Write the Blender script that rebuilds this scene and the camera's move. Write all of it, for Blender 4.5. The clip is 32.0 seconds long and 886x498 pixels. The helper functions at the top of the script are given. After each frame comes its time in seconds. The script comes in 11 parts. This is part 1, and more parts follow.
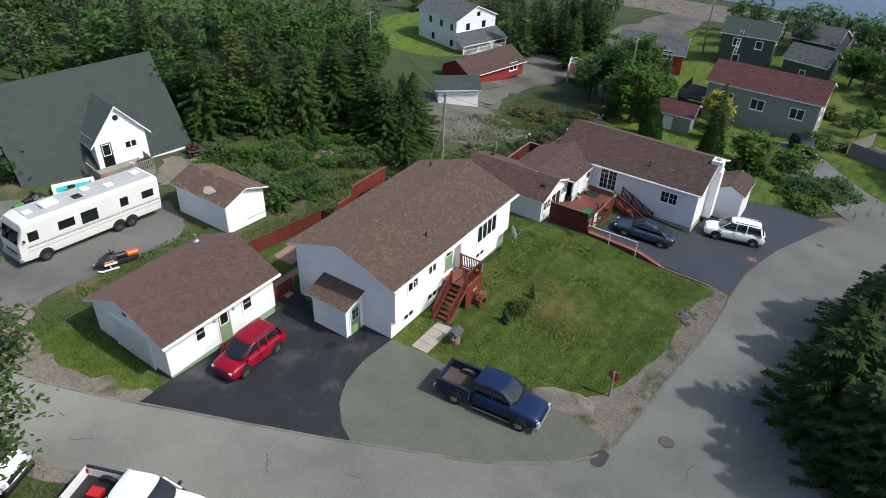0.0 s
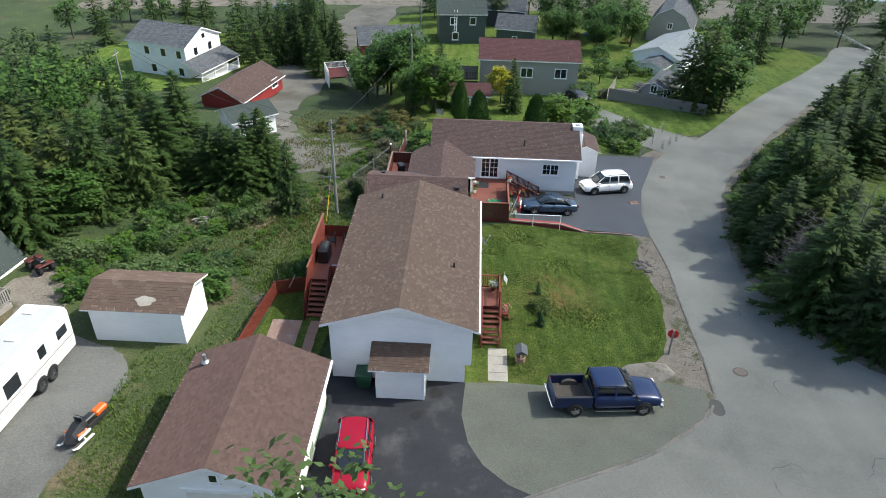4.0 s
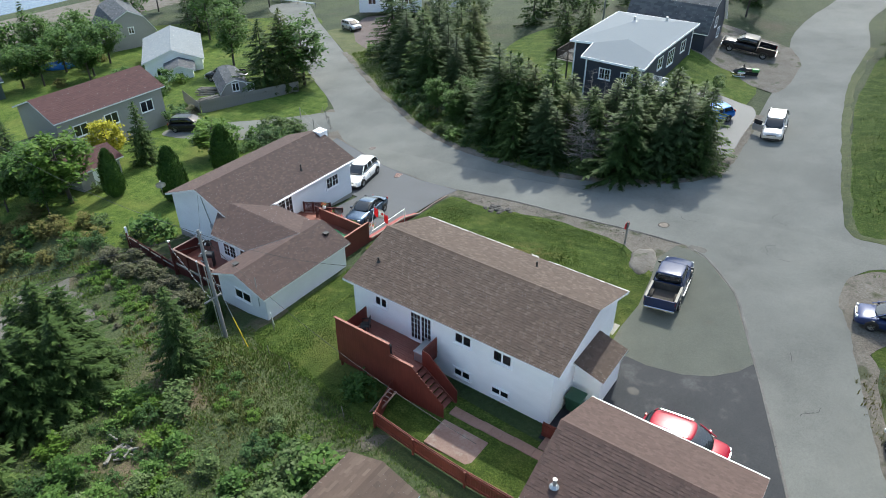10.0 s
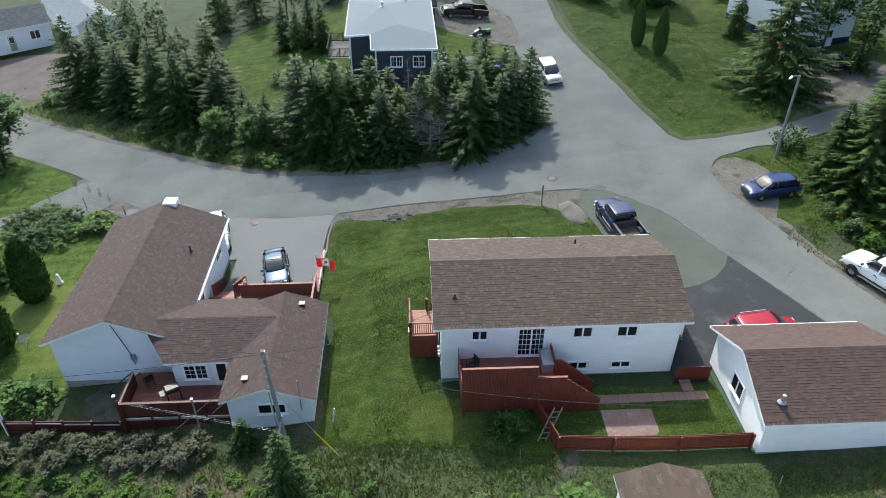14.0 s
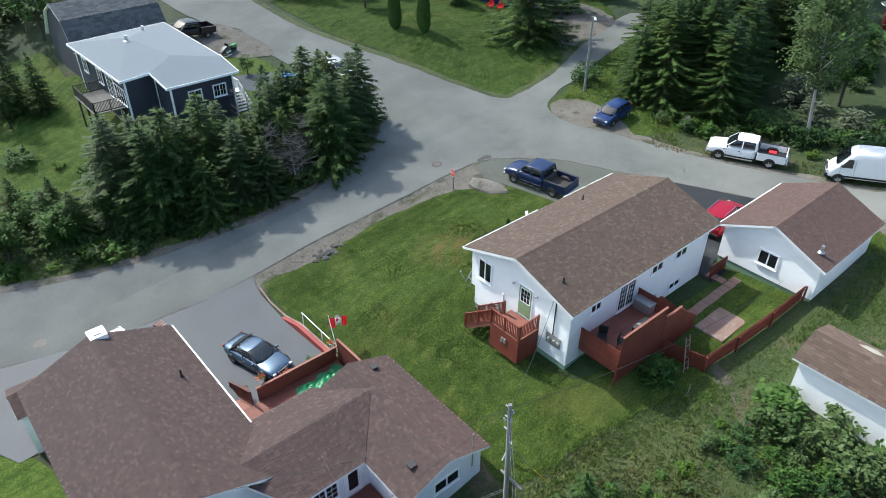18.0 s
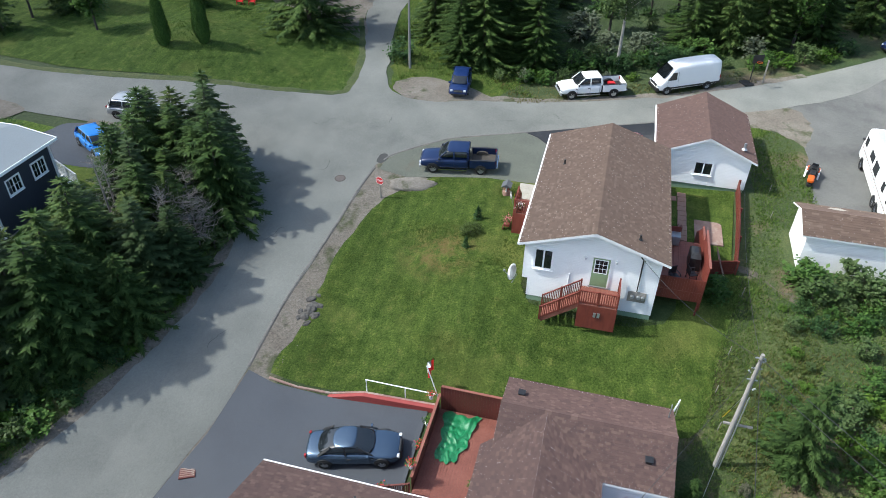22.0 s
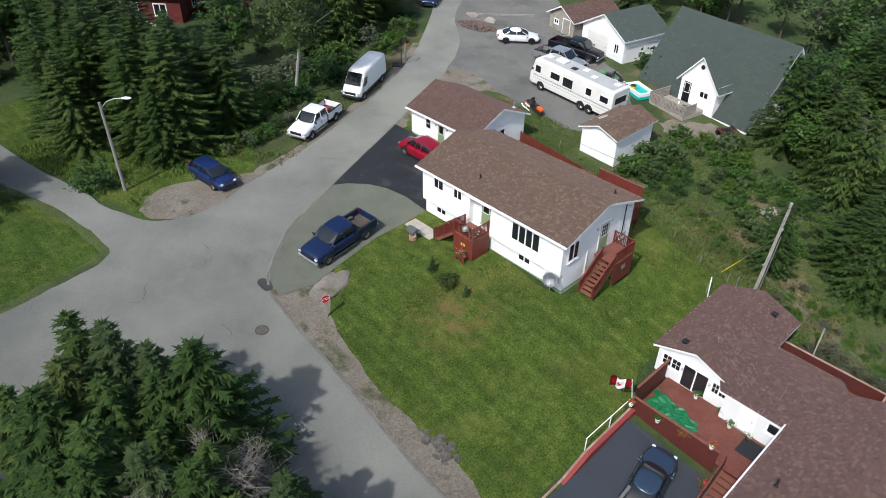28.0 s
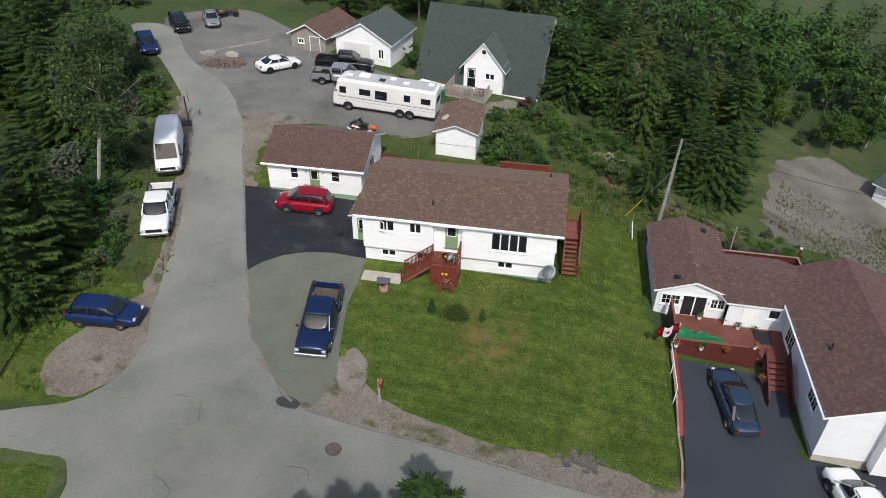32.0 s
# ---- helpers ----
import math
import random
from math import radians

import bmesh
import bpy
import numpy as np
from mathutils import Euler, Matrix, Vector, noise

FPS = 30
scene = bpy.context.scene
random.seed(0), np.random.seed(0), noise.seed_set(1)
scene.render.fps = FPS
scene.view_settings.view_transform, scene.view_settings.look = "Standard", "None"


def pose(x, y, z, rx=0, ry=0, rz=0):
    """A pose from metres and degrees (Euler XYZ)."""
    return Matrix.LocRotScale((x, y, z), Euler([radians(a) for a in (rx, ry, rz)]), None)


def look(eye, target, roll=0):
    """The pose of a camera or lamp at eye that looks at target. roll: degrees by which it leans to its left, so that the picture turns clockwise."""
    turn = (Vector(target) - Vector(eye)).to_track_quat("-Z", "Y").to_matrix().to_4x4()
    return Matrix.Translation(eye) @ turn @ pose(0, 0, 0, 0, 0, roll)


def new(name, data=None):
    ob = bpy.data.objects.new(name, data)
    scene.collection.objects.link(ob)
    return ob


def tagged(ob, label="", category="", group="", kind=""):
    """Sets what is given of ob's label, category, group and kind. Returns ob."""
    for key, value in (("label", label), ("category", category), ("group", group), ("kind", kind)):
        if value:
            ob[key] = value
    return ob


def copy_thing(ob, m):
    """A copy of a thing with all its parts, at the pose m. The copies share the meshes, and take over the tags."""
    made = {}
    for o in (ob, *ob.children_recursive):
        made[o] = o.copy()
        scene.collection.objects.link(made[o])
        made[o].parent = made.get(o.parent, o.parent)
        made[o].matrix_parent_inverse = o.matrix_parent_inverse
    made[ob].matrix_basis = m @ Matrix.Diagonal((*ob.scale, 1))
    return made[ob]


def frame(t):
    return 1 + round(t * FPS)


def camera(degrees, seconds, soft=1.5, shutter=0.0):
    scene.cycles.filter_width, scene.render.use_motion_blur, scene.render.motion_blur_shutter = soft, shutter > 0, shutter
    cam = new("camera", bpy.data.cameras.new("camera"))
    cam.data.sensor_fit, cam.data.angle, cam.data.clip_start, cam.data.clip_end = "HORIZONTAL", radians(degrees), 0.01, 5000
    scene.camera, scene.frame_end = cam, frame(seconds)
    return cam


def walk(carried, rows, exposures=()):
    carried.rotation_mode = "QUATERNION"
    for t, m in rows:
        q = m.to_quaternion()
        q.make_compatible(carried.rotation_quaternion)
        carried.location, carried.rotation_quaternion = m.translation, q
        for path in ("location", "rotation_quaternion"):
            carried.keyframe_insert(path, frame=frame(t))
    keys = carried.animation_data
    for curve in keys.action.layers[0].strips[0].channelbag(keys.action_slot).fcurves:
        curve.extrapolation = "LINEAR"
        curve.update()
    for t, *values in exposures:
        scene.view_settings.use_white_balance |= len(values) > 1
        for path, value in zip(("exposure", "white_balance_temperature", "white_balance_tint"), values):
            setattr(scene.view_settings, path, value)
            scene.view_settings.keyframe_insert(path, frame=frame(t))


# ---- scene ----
cam = camera(64.7, 32.0, 0.9)
METRES, EYE, TILT, LEAN, TURN = 8.0, 1.5, 0.0, 0.0, 0.0
PATH = [
    (0, (-24.312, -19.475, 27.442), (-22.927, -18.561, 26.325), 1.9),
    (0.5, (-25.198, -17.666, 27.347), (-23.763, -16.826, 26.235), 1.8),
    (1, (-25.954, -15.638, 27.324), (-24.474, -14.885, 26.209), 1.7),
    (1.5, (-26.722, -13.385, 27.222), (-25.197, -12.732, 26.104), 1.7),
    (2, (-27.486, -10.979, 27.378), (-25.921, -10.43, 26.261), 1.6),
    (2.5, (-28.106, -8.364, 27.795), (-26.508, -7.928, 26.675), 1.6),
    (4.5, (-28.009, 3.252, 27.174), (-26.335, 3.182, 26.081), 1.2),
    (5, (-27.582, 6.236, 27.198), (-25.919, 6.03, 26.108), 1.2),
    (5.5, (-26.899, 9.238, 27.093), (-25.256, 8.894, 26.007), 1.2),
    (6, (-25.926, 12.25, 27.019), (-24.314, 11.765, 25.938), 1.1),
    (6.5, (-24.682, 15.151, 26.977), (-23.117, 14.53, 25.897), 0.9),
    (7, (-23.165, 17.853, 27.054), (-21.658, 17.104, 25.973), 0.8),
    (7.5, (-21.379, 20.436, 27.062), (-19.939, 19.567, 25.979), 0.6),
    (8, (-19.387, 22.843, 27.058), (-18.029, 21.857, 25.971), 0.5),
    (8.5, (-17.22, 25.055, 27.123), (-15.952, 23.963, 26.028), 0.4),
    (9, (-14.899, 27.056, 27.24), (-13.728, 25.868, 26.137), 0.2),
    (9.5, (-12.463, 28.847, 27.539), (-11.396, 27.572, 26.428), 0.1),
    (10, (-9.826, 30.449, 27.699), (-8.868, 29.097, 26.579), 0.1),
    (10.5, (-7.062, 31.808, 27.836), (-6.217, 30.387, 26.712), -0.0),
    (11, (-4.152, 32.948, 27.862), (-3.431, 31.466, 26.73), 0.0),
    (11.5, (-1.138, 33.855, 27.945), (-0.546, 32.32, 26.808), 0.0),
    (12, (1.923, 34.572, 27.954), (2.383, 32.993, 26.816), 0.1),
    (12.5, (5.028, 34.973, 28.098), (5.35, 33.363, 26.956), 0.1),
    (13, (8.195, 35.217, 28.063), (8.379, 33.585, 26.921), 0.2),
    (13.5, (11.236, 35.129, 28.218), (11.284, 33.492, 27.069), 0.1),
    (14, (14.353, 34.842, 28.333), (14.264, 33.209, 27.183), 0.4),
    (14.5, (17.395, 34.237, 28.367), (17.171, 32.617, 27.215), 0.4),
    (16.5, (29.014, 28.731, 27.942), (28.257, 27.278, 26.795), 0.3),
    (17, (31.608, 27.078, 27.807), (30.729, 25.692, 26.664), 0.6),
    (17.5, (33.983, 25.483, 27.527), (32.999, 24.168, 26.386), 0.5),
    (18, (36.065, 23.815, 27.044), (34.99, 22.572, 25.903), 0.4),
    (18.5, (38.012, 21.962, 26.558), (36.853, 20.792, 25.424), 0.6),
    (19, (39.679, 19.888, 26.006), (38.441, 18.794, 24.879), 0.5),
    (19.5, (40.862, 17.516, 25.632), (39.561, 16.51, 24.494), 0.5),
    (20, (41.915, 14.823, 25.461), (40.549, 13.92, 24.313), 0.6),
    (20.5, (42.912, 11.823, 25.555), (41.48, 11.044, 24.397), 0.4),
    (21, (43.825, 8.838, 25.944), (42.337, 8.189, 24.776), 0.6),
    (21.5, (44.616, 5.872, 26.348), (43.085, 5.353, 25.17), 0.8),
    (22, (45.128, 2.911, 26.868), (43.565, 2.522, 25.682), 1.0),
    (22.5, (45.5, -0.065, 27.155), (43.914, -0.32, 25.964), 1.2),
    (23, (45.641, -3.059, 27.155), (44.034, -3.181, 25.971), 1.2),
    (23.5, (45.415, -6.257, 27.331), (43.804, -6.231, 26.147), 1.5),
    (24, (44.905, -9.375, 27.626), (43.305, -9.207, 26.439), 1.6),
    (24.5, (44.273, -12.381, 27.675), (42.693, -12.08, 26.486), 1.7),
    (25, (43.403, -15.211, 27.71), (41.848, -14.785, 26.526), 1.6),
    (25.5, (42.329, -17.903, 27.893), (40.814, -17.348, 26.712), 1.6),
    (27.5, (35.09, -27.82, 28.886), (33.839, -26.805, 27.702), 0.8),
    (28, (32.771, -29.661, 28.977), (31.608, -28.545, 27.792), 0.7),
    (28.5, (30.163, -31.532, 29.038), (29.101, -30.316, 27.857), 0.7),
    (29, (27.331, -33.247, 28.908), (26.386, -31.936, 27.73), 0.9),
    (29.5, (24.345, -34.908, 28.617), (23.524, -33.508, 27.449), 1.2),
    (30, (21.383, -36.3, 28.333), (20.691, -34.822, 27.176), 1.3),
    (30.5, (18.57, -37.19, 28.494), (18.003, -35.659, 27.338), 1.4),
    (31, (16.034, -37.76, 28.618), (15.578, -36.192, 27.463), 1.3),
    (31.5, (13.752, -37.972, 28.874), (13.395, -36.38, 27.716), 1.2),
    (32, (11.716, -38.065, 29.049), (11.451, -36.457, 27.89), 1.0),
]
EXPOSURES = ((0, 0.27, 6250, 7), (4, 0.9, 6350, 3), (8, 1.27, 6400, 2), (13, 1.2, 6300, 2), (18, 1.14, 6150, 2), (20, 1.1, 6050, 3), (25, 0.62, 6100, 5), (29, 0.2, 6250, 8), (32, 0.03, 6350, 8))
walk(cam, [(t, look(eye, target, roll)) for t, eye, target, roll in PATH], EXPOSURES)

# ---- light ----
SUN_EL, SUN_AZ = radians(48), math.atan2(0.22, -0.975)  # towards the sun, from +y towards +x
world = bpy.data.worlds.new("world")
scene.world = world
world.use_nodes = True
wn = world.node_tree.nodes
sky = wn.new("ShaderNodeTexSky")
sky.sky_type, sky.sun_disc = "NISHITA", False
sky.sun_elevation, sky.sun_rotation = SUN_EL, SUN_AZ
sky.altitude, sky.air_density, sky.dust_density, sky.ozone_density = 40, 1.0, 3.0, 1.0
wn["Background"].inputs["Strength"].default_value = 0.14
world.node_tree.links.new(sky.outputs[0], wn["Background"].inputs["Color"])
sun_data = bpy.data.lights.new("sun", "SUN")
sun_data.energy, sun_data.angle, sun_data.color = 2.75, radians(1.2), (1.0, 0.96, 0.9)
sun_to = Vector((math.sin(SUN_AZ) * math.cos(SUN_EL), math.cos(SUN_AZ) * math.cos(SUN_EL), math.sin(SUN_EL)))
sun = new("sun", sun_data)
sun.matrix_world = look(sun_to * 200, (0, 0, 0))

# ---- materials ----
def nodes_of(name):
    m = bpy.data.materials.new(name)
    m.use_nodes = True
    t = m.node_tree
    return m, t.nodes, t.links, t.nodes["Principled BSDF"]


def ramp(n, l, fac, stops):
    r = n.new("ShaderNodeValToRGB")
    e = r.color_ramp.elements
    while len(e) < len(stops):
        e.new(0.5)
    for k, (p, c) in zip(e, stops):
        k.position, k.color = p, (*c, 1)
    l.new(fac, r.inputs[0])
    return r.outputs[0]


def noise_tex(n, l, vec, scale, detail=4.0, rough=0.55, stretch=None):
    if stretch:
        mp = n.new("ShaderNodeMapping")
        mp.inputs["Scale"].default_value = stretch
        l.new(vec, mp.inputs[0])
        vec = mp.outputs[0]
    t = n.new("ShaderNodeTexNoise")
    t.inputs["Scale"].default_value, t.inputs["Detail"].default_value, t.inputs["Roughness"].default_value = scale, detail, rough
    l.new(vec, t.inputs["Vector"])
    return t.outputs["Fac"]


def mix(n, l, fac, a, b, mode="MIX"):
    x = n.new("ShaderNodeMix")
    x.data_type, x.blend_type = "RGBA", mode
    for sock, v in ((x.inputs[0], fac), (x.inputs[6], a), (x.inputs[7], b)):
        if isinstance(v, (int, float)):
            sock.default_value = v
        elif isinstance(v, tuple):
            sock.default_value = (*v, 1)
        else:
            l.new(v, sock)
    return x.outputs[2]


def bump(n, l, height, strength, dist, bsdf):
    b = n.new("ShaderNodeBump")
    b.inputs["Strength"].default_value, b.inputs["Distance"].default_value = strength, dist
    l.new(height, b.inputs["Height"])
    l.new(b.outputs[0], bsdf.inputs["Normal"])


def where(n, local=False):
    if local:
        return n.new("ShaderNodeTexCoord").outputs["Object"]
    return n.new("ShaderNodeNewGeometry").outputs["Position"]


def surface(name, stops, big=0.35, small=6.0, blotch=0.5, rough=0.8, relief=0.4, depth=0.02, metal=0.0, local=False, stain=None, stain_scale=0.12, stain_at=(0.55, 0.68), stretch=None, speck=0.0, coat=0.0):
    """Colour from two scales of noise through a ramp of stops, a larger stain over it, and relief."""
    m, n, l, b = nodes_of(name)
    p = where(n, local)
    f = noise_tex(n, l, p, small, 5.0, 0.65, stretch)
    g = noise_tex(n, l, p, big, 3.0, 0.55)
    mx = n.new("ShaderNodeMix")
    mx.inputs[0].default_value = blotch
    l.new(f, mx.inputs[2])
    l.new(g, mx.inputs[3])
    k = len(stops)
    col = ramp(n, l, mx.outputs[0], [(0.3 + 0.4 * i / max(1, k - 1), c) for i, c in enumerate(stops)])
    if stain:
        s = noise_tex(n, l, p, stain_scale, 4.0, 0.6)
        r = n.new("ShaderNodeMapRange")
        r.inputs[1].default_value, r.inputs[2].default_value = stain_at
        l.new(s, r.inputs[0])
        col = mix(n, l, r.outputs[0], col, stain)
    if speck:
        v = n.new("ShaderNodeTexVoronoi")
        v.inputs["Scale"].default_value = speck
        l.new(p, v.inputs["Vector"])
        bw = n.new("ShaderNodeRGBToBW")
        l.new(v.outputs["Color"], bw.inputs[0])
        col = mix(n, l, 0.3, col, ramp(n, l, bw.outputs[0], [(0.2, (0.25, 0.25, 0.25)), (0.8, (0.75, 0.75, 0.75))]), "SOFT_LIGHT")
    l.new(col, b.inputs["Base Color"])
    b.inputs["Roughness"].default_value, b.inputs["Metallic"].default_value = rough, metal
    b.inputs["Coat Weight"].default_value = coat
    b.inputs["Diffuse Roughness"].default_value = 1.0 if rough >= 0.85 else 0.0
    if relief:
        bump(n, l, f, relief, depth, b)
    return m


def siding(name, col, pitch=0.115):
    """Lapped boards: a saw-tooth relief up the wall, faint weathering over it."""
    m, n, l, b = nodes_of(name)
    p = where(n)
    sep = n.new("ShaderNodeSeparateXYZ")
    l.new(p, sep.inputs[0])
    a = n.new("ShaderNodeMath")
    a.operation = "MULTIPLY"
    a.inputs[1].default_value = 1 / pitch
    l.new(sep.outputs[2], a.inputs[0])
    fr = n.new("ShaderNodeMath")
    fr.operation = "FRACT"
    l.new(a.outputs[0], fr.inputs[0])
    inv = n.new("ShaderNodeMath")
    inv.operation = "SUBTRACT"
    inv.inputs[0].default_value = 1.0
    l.new(fr.outputs[0], inv.inputs[1])
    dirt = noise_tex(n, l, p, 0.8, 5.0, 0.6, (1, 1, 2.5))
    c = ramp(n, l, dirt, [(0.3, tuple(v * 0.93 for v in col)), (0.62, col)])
    # lap shadow put into the colour: each board darkens along its lower edge
    lap_shade = n.new("ShaderNodeMapRange")
    lap_shade.inputs[1].default_value, lap_shade.inputs[2].default_value = 0.02, 0.14
    l.new(fr.outputs[0], lap_shade.inputs[0])
    c = mix(n, l, lap_shade.outputs[0], tuple(v * 0.86 for v in col), c)
    l.new(c, b.inputs["Base Color"])
    b.inputs["Roughness"].default_value = 0.55
    bump(n, l, inv.outputs[0], 0.6, 0.014, b)
    return m


def shingle_mat(name, stops, streak=(0.085, 0.06, 0.047), spread=0.0):
    m, n, l, b = nodes_of(name)
    geo = n.new("ShaderNodeNewGeometry")
    col = ramp(n, l, geo.outputs["Random Per Island"], [(i / (len(stops) - 1), tuple(v * (1 + spread * (2 * i / (len(stops) - 1) - 1)) for v in c)) for i, c in enumerate(stops)])
    big = noise_tex(n, l, geo.outputs["Position"], 0.55, 5.0, 0.62)
    r = n.new("ShaderNodeMapRange")
    r.inputs[1].default_value, r.inputs[2].default_value, r.inputs[4].default_value = 0.4, 0.8, 0.22
    l.new(big, r.inputs[0])
    col = mix(n, l, r.outputs[0], col, streak)
    gr = noise_tex(n, l, geo.outputs["Position"], 45, 2.0, 0.7)
    col = mix(n, l, 0.35, col, ramp(n, l, gr, [(0.3, (0.3, 0.3, 0.3)), (0.7, (0.7, 0.7, 0.7))]), "OVERLAY")
    l.new(col, b.inputs["Base Color"])
    b.inputs["Roughness"].default_value = 0.9
    b.inputs["Diffuse Roughness"].default_value = 1.0
    bump(n, l, gr, 0.4, 0.01, b)
    return m


def leaf_mat(name, stops, rough=0.6, trans=0.12):
    m, n, l, b = nodes_of(name)
    geo = n.new("ShaderNodeNewGeometry")
    oi = n.new("ShaderNodeObjectInfo")
    a = n.new("ShaderNodeMath")
    a.operation = "MULTIPLY_ADD"
    a.inputs[1].default_value, a.inputs[2].default_value = 0.62, 0.0
    l.new(geo.outputs["Random Per Island"], a.inputs[0])
    s = n.new("ShaderNodeMath")
    s.operation = "MULTIPLY_ADD"
    s.inputs[1].default_value = 0.38
    l.new(oi.outputs["Random"], s.inputs[0])
    l.new(a.outputs[0], s.inputs[2])
    col = ramp(n, l, s.outputs[0], [(i / (len(stops) - 1), c) for i, c in enumerate(stops)])
    l.new(col, b.inputs["Base Color"])
    b.inputs["Roughness"].default_value = rough
    b.inputs["Specular IOR Level"].default_value = 0.09
    tr = n.new("ShaderNodeBsdfTranslucent")
    l.new(col, tr.inputs["Color"])
    ms = n.new("ShaderNodeMixShader")
    ms.inputs[0].default_value = trans
    l.new(b.outputs[0], ms.inputs[1])
    l.new(tr.outputs[0], ms.inputs[2])
    l.new(ms.outputs[0], n["Material Output"].inputs["Surface"])
    return m


def plain(name, col, rough=0.5, metal=0.0, coat=0.0, var=0.12, scale=3.0):
    return surface(name, [tuple(v * (1 - var) for v in col), col], big=scale * 0.3, small=scale, rough=rough, metal=metal, relief=0.0, local=True, coat=coat)


def paint(name, col, rough=0.3, metal=0.1):
    m = plain(name, col, rough, metal, 0.12, 0.05, 2.0)
    m.node_tree.nodes["Principled BSDF"].inputs["Specular IOR Level"].default_value = 0.3
    m.node_tree.nodes["Principled BSDF"].inputs["Coat Roughness"].default_value = 0.14
    return m


def glass(name, col, rough=0.04):
    m, n, l, b = nodes_of(name)
    p = where(n, True)
    f = noise_tex(n, l, p, 0.9, 2.0)
    l.new(ramp(n, l, f, [(0.35, tuple(v * 0.6 for v in col)), (0.65, col)]), b.inputs["Base Color"])
    b.inputs["Roughness"].default_value, b.inputs["IOR"].default_value = rough, 1.52
    b.inputs["Specular IOR Level"].default_value = 0.7
    return m


M_ROAD = surface("worn_asphalt", [(0.115, 0.118, 0.107), (0.17, 0.173, 0.155), (0.232, 0.233, 0.208)], 0.16, 7, 0.72, 0.9, 0.35, 0.012, stain=(0.205, 0.204, 0.182), stain_scale=0.28, stain_at=(0.5, 0.78), speck=38)
M_TAR = surface("dark_asphalt", [(0.0184, 0.0203, 0.0236), (0.0262, 0.0282, 0.0328), (0.038, 0.0394, 0.0426)], 0.5, 14, 0.5, 0.82, 0.3, 0.01, stain=(0.07, 0.072, 0.076), stain_scale=0.5, stain_at=(0.56, 0.76), speck=45)
M_TAR.node_tree.nodes["Principled BSDF"].inputs["Specular IOR Level"].default_value = 0.2
M_TAR2 = surface("sealed_asphalt", [(0.0258, 0.0306, 0.0404), (0.0323, 0.0381, 0.0494), (0.0388, 0.0449, 0.0569)], 0.4, 14, 0.5, 0.68, 0.25, 0.01, speck=50)
M_GRAVEL = surface("crushed_gravel", [(0.0789, 0.0857, 0.0686), (0.117, 0.124, 0.0994), (0.151, 0.154, 0.128)], 0.4, 16, 0.45, 0.95, 0.7, 0.03, stain=(0.117, 0.102, 0.0731), stain_scale=0.3, stain_at=(0.56, 0.72), speck=24)
M_REDGRAVEL = surface("reddish_gravel", [(0.1, 0.07, 0.062), (0.15, 0.108, 0.095), (0.2, 0.155, 0.138)], 0.4, 10, 0.45, 0.95, 0.7, 0.03, speck=16)
M_LOT = surface("grey_gravel_lot", [(0.0855, 0.0866, 0.0817), (0.123, 0.122, 0.114), (0.164, 0.159, 0.149)], 0.25, 12, 0.5, 0.95, 0.7, 0.03, stain=(0.0692, 0.0689, 0.0662), stain_scale=0.16, stain_at=(0.52, 0.7), speck=18)
M_DIRT = surface("stony_verge", [(0.0944, 0.0758, 0.0578), (0.159, 0.138, 0.112), (0.217, 0.196, 0.17)], 0.6, 9, 0.4, 0.95, 0.9, 0.05, stain=(0.065, 0.0723, 0.0325), stain_scale=0.5, stain_at=(0.55, 0.66), speck=9)


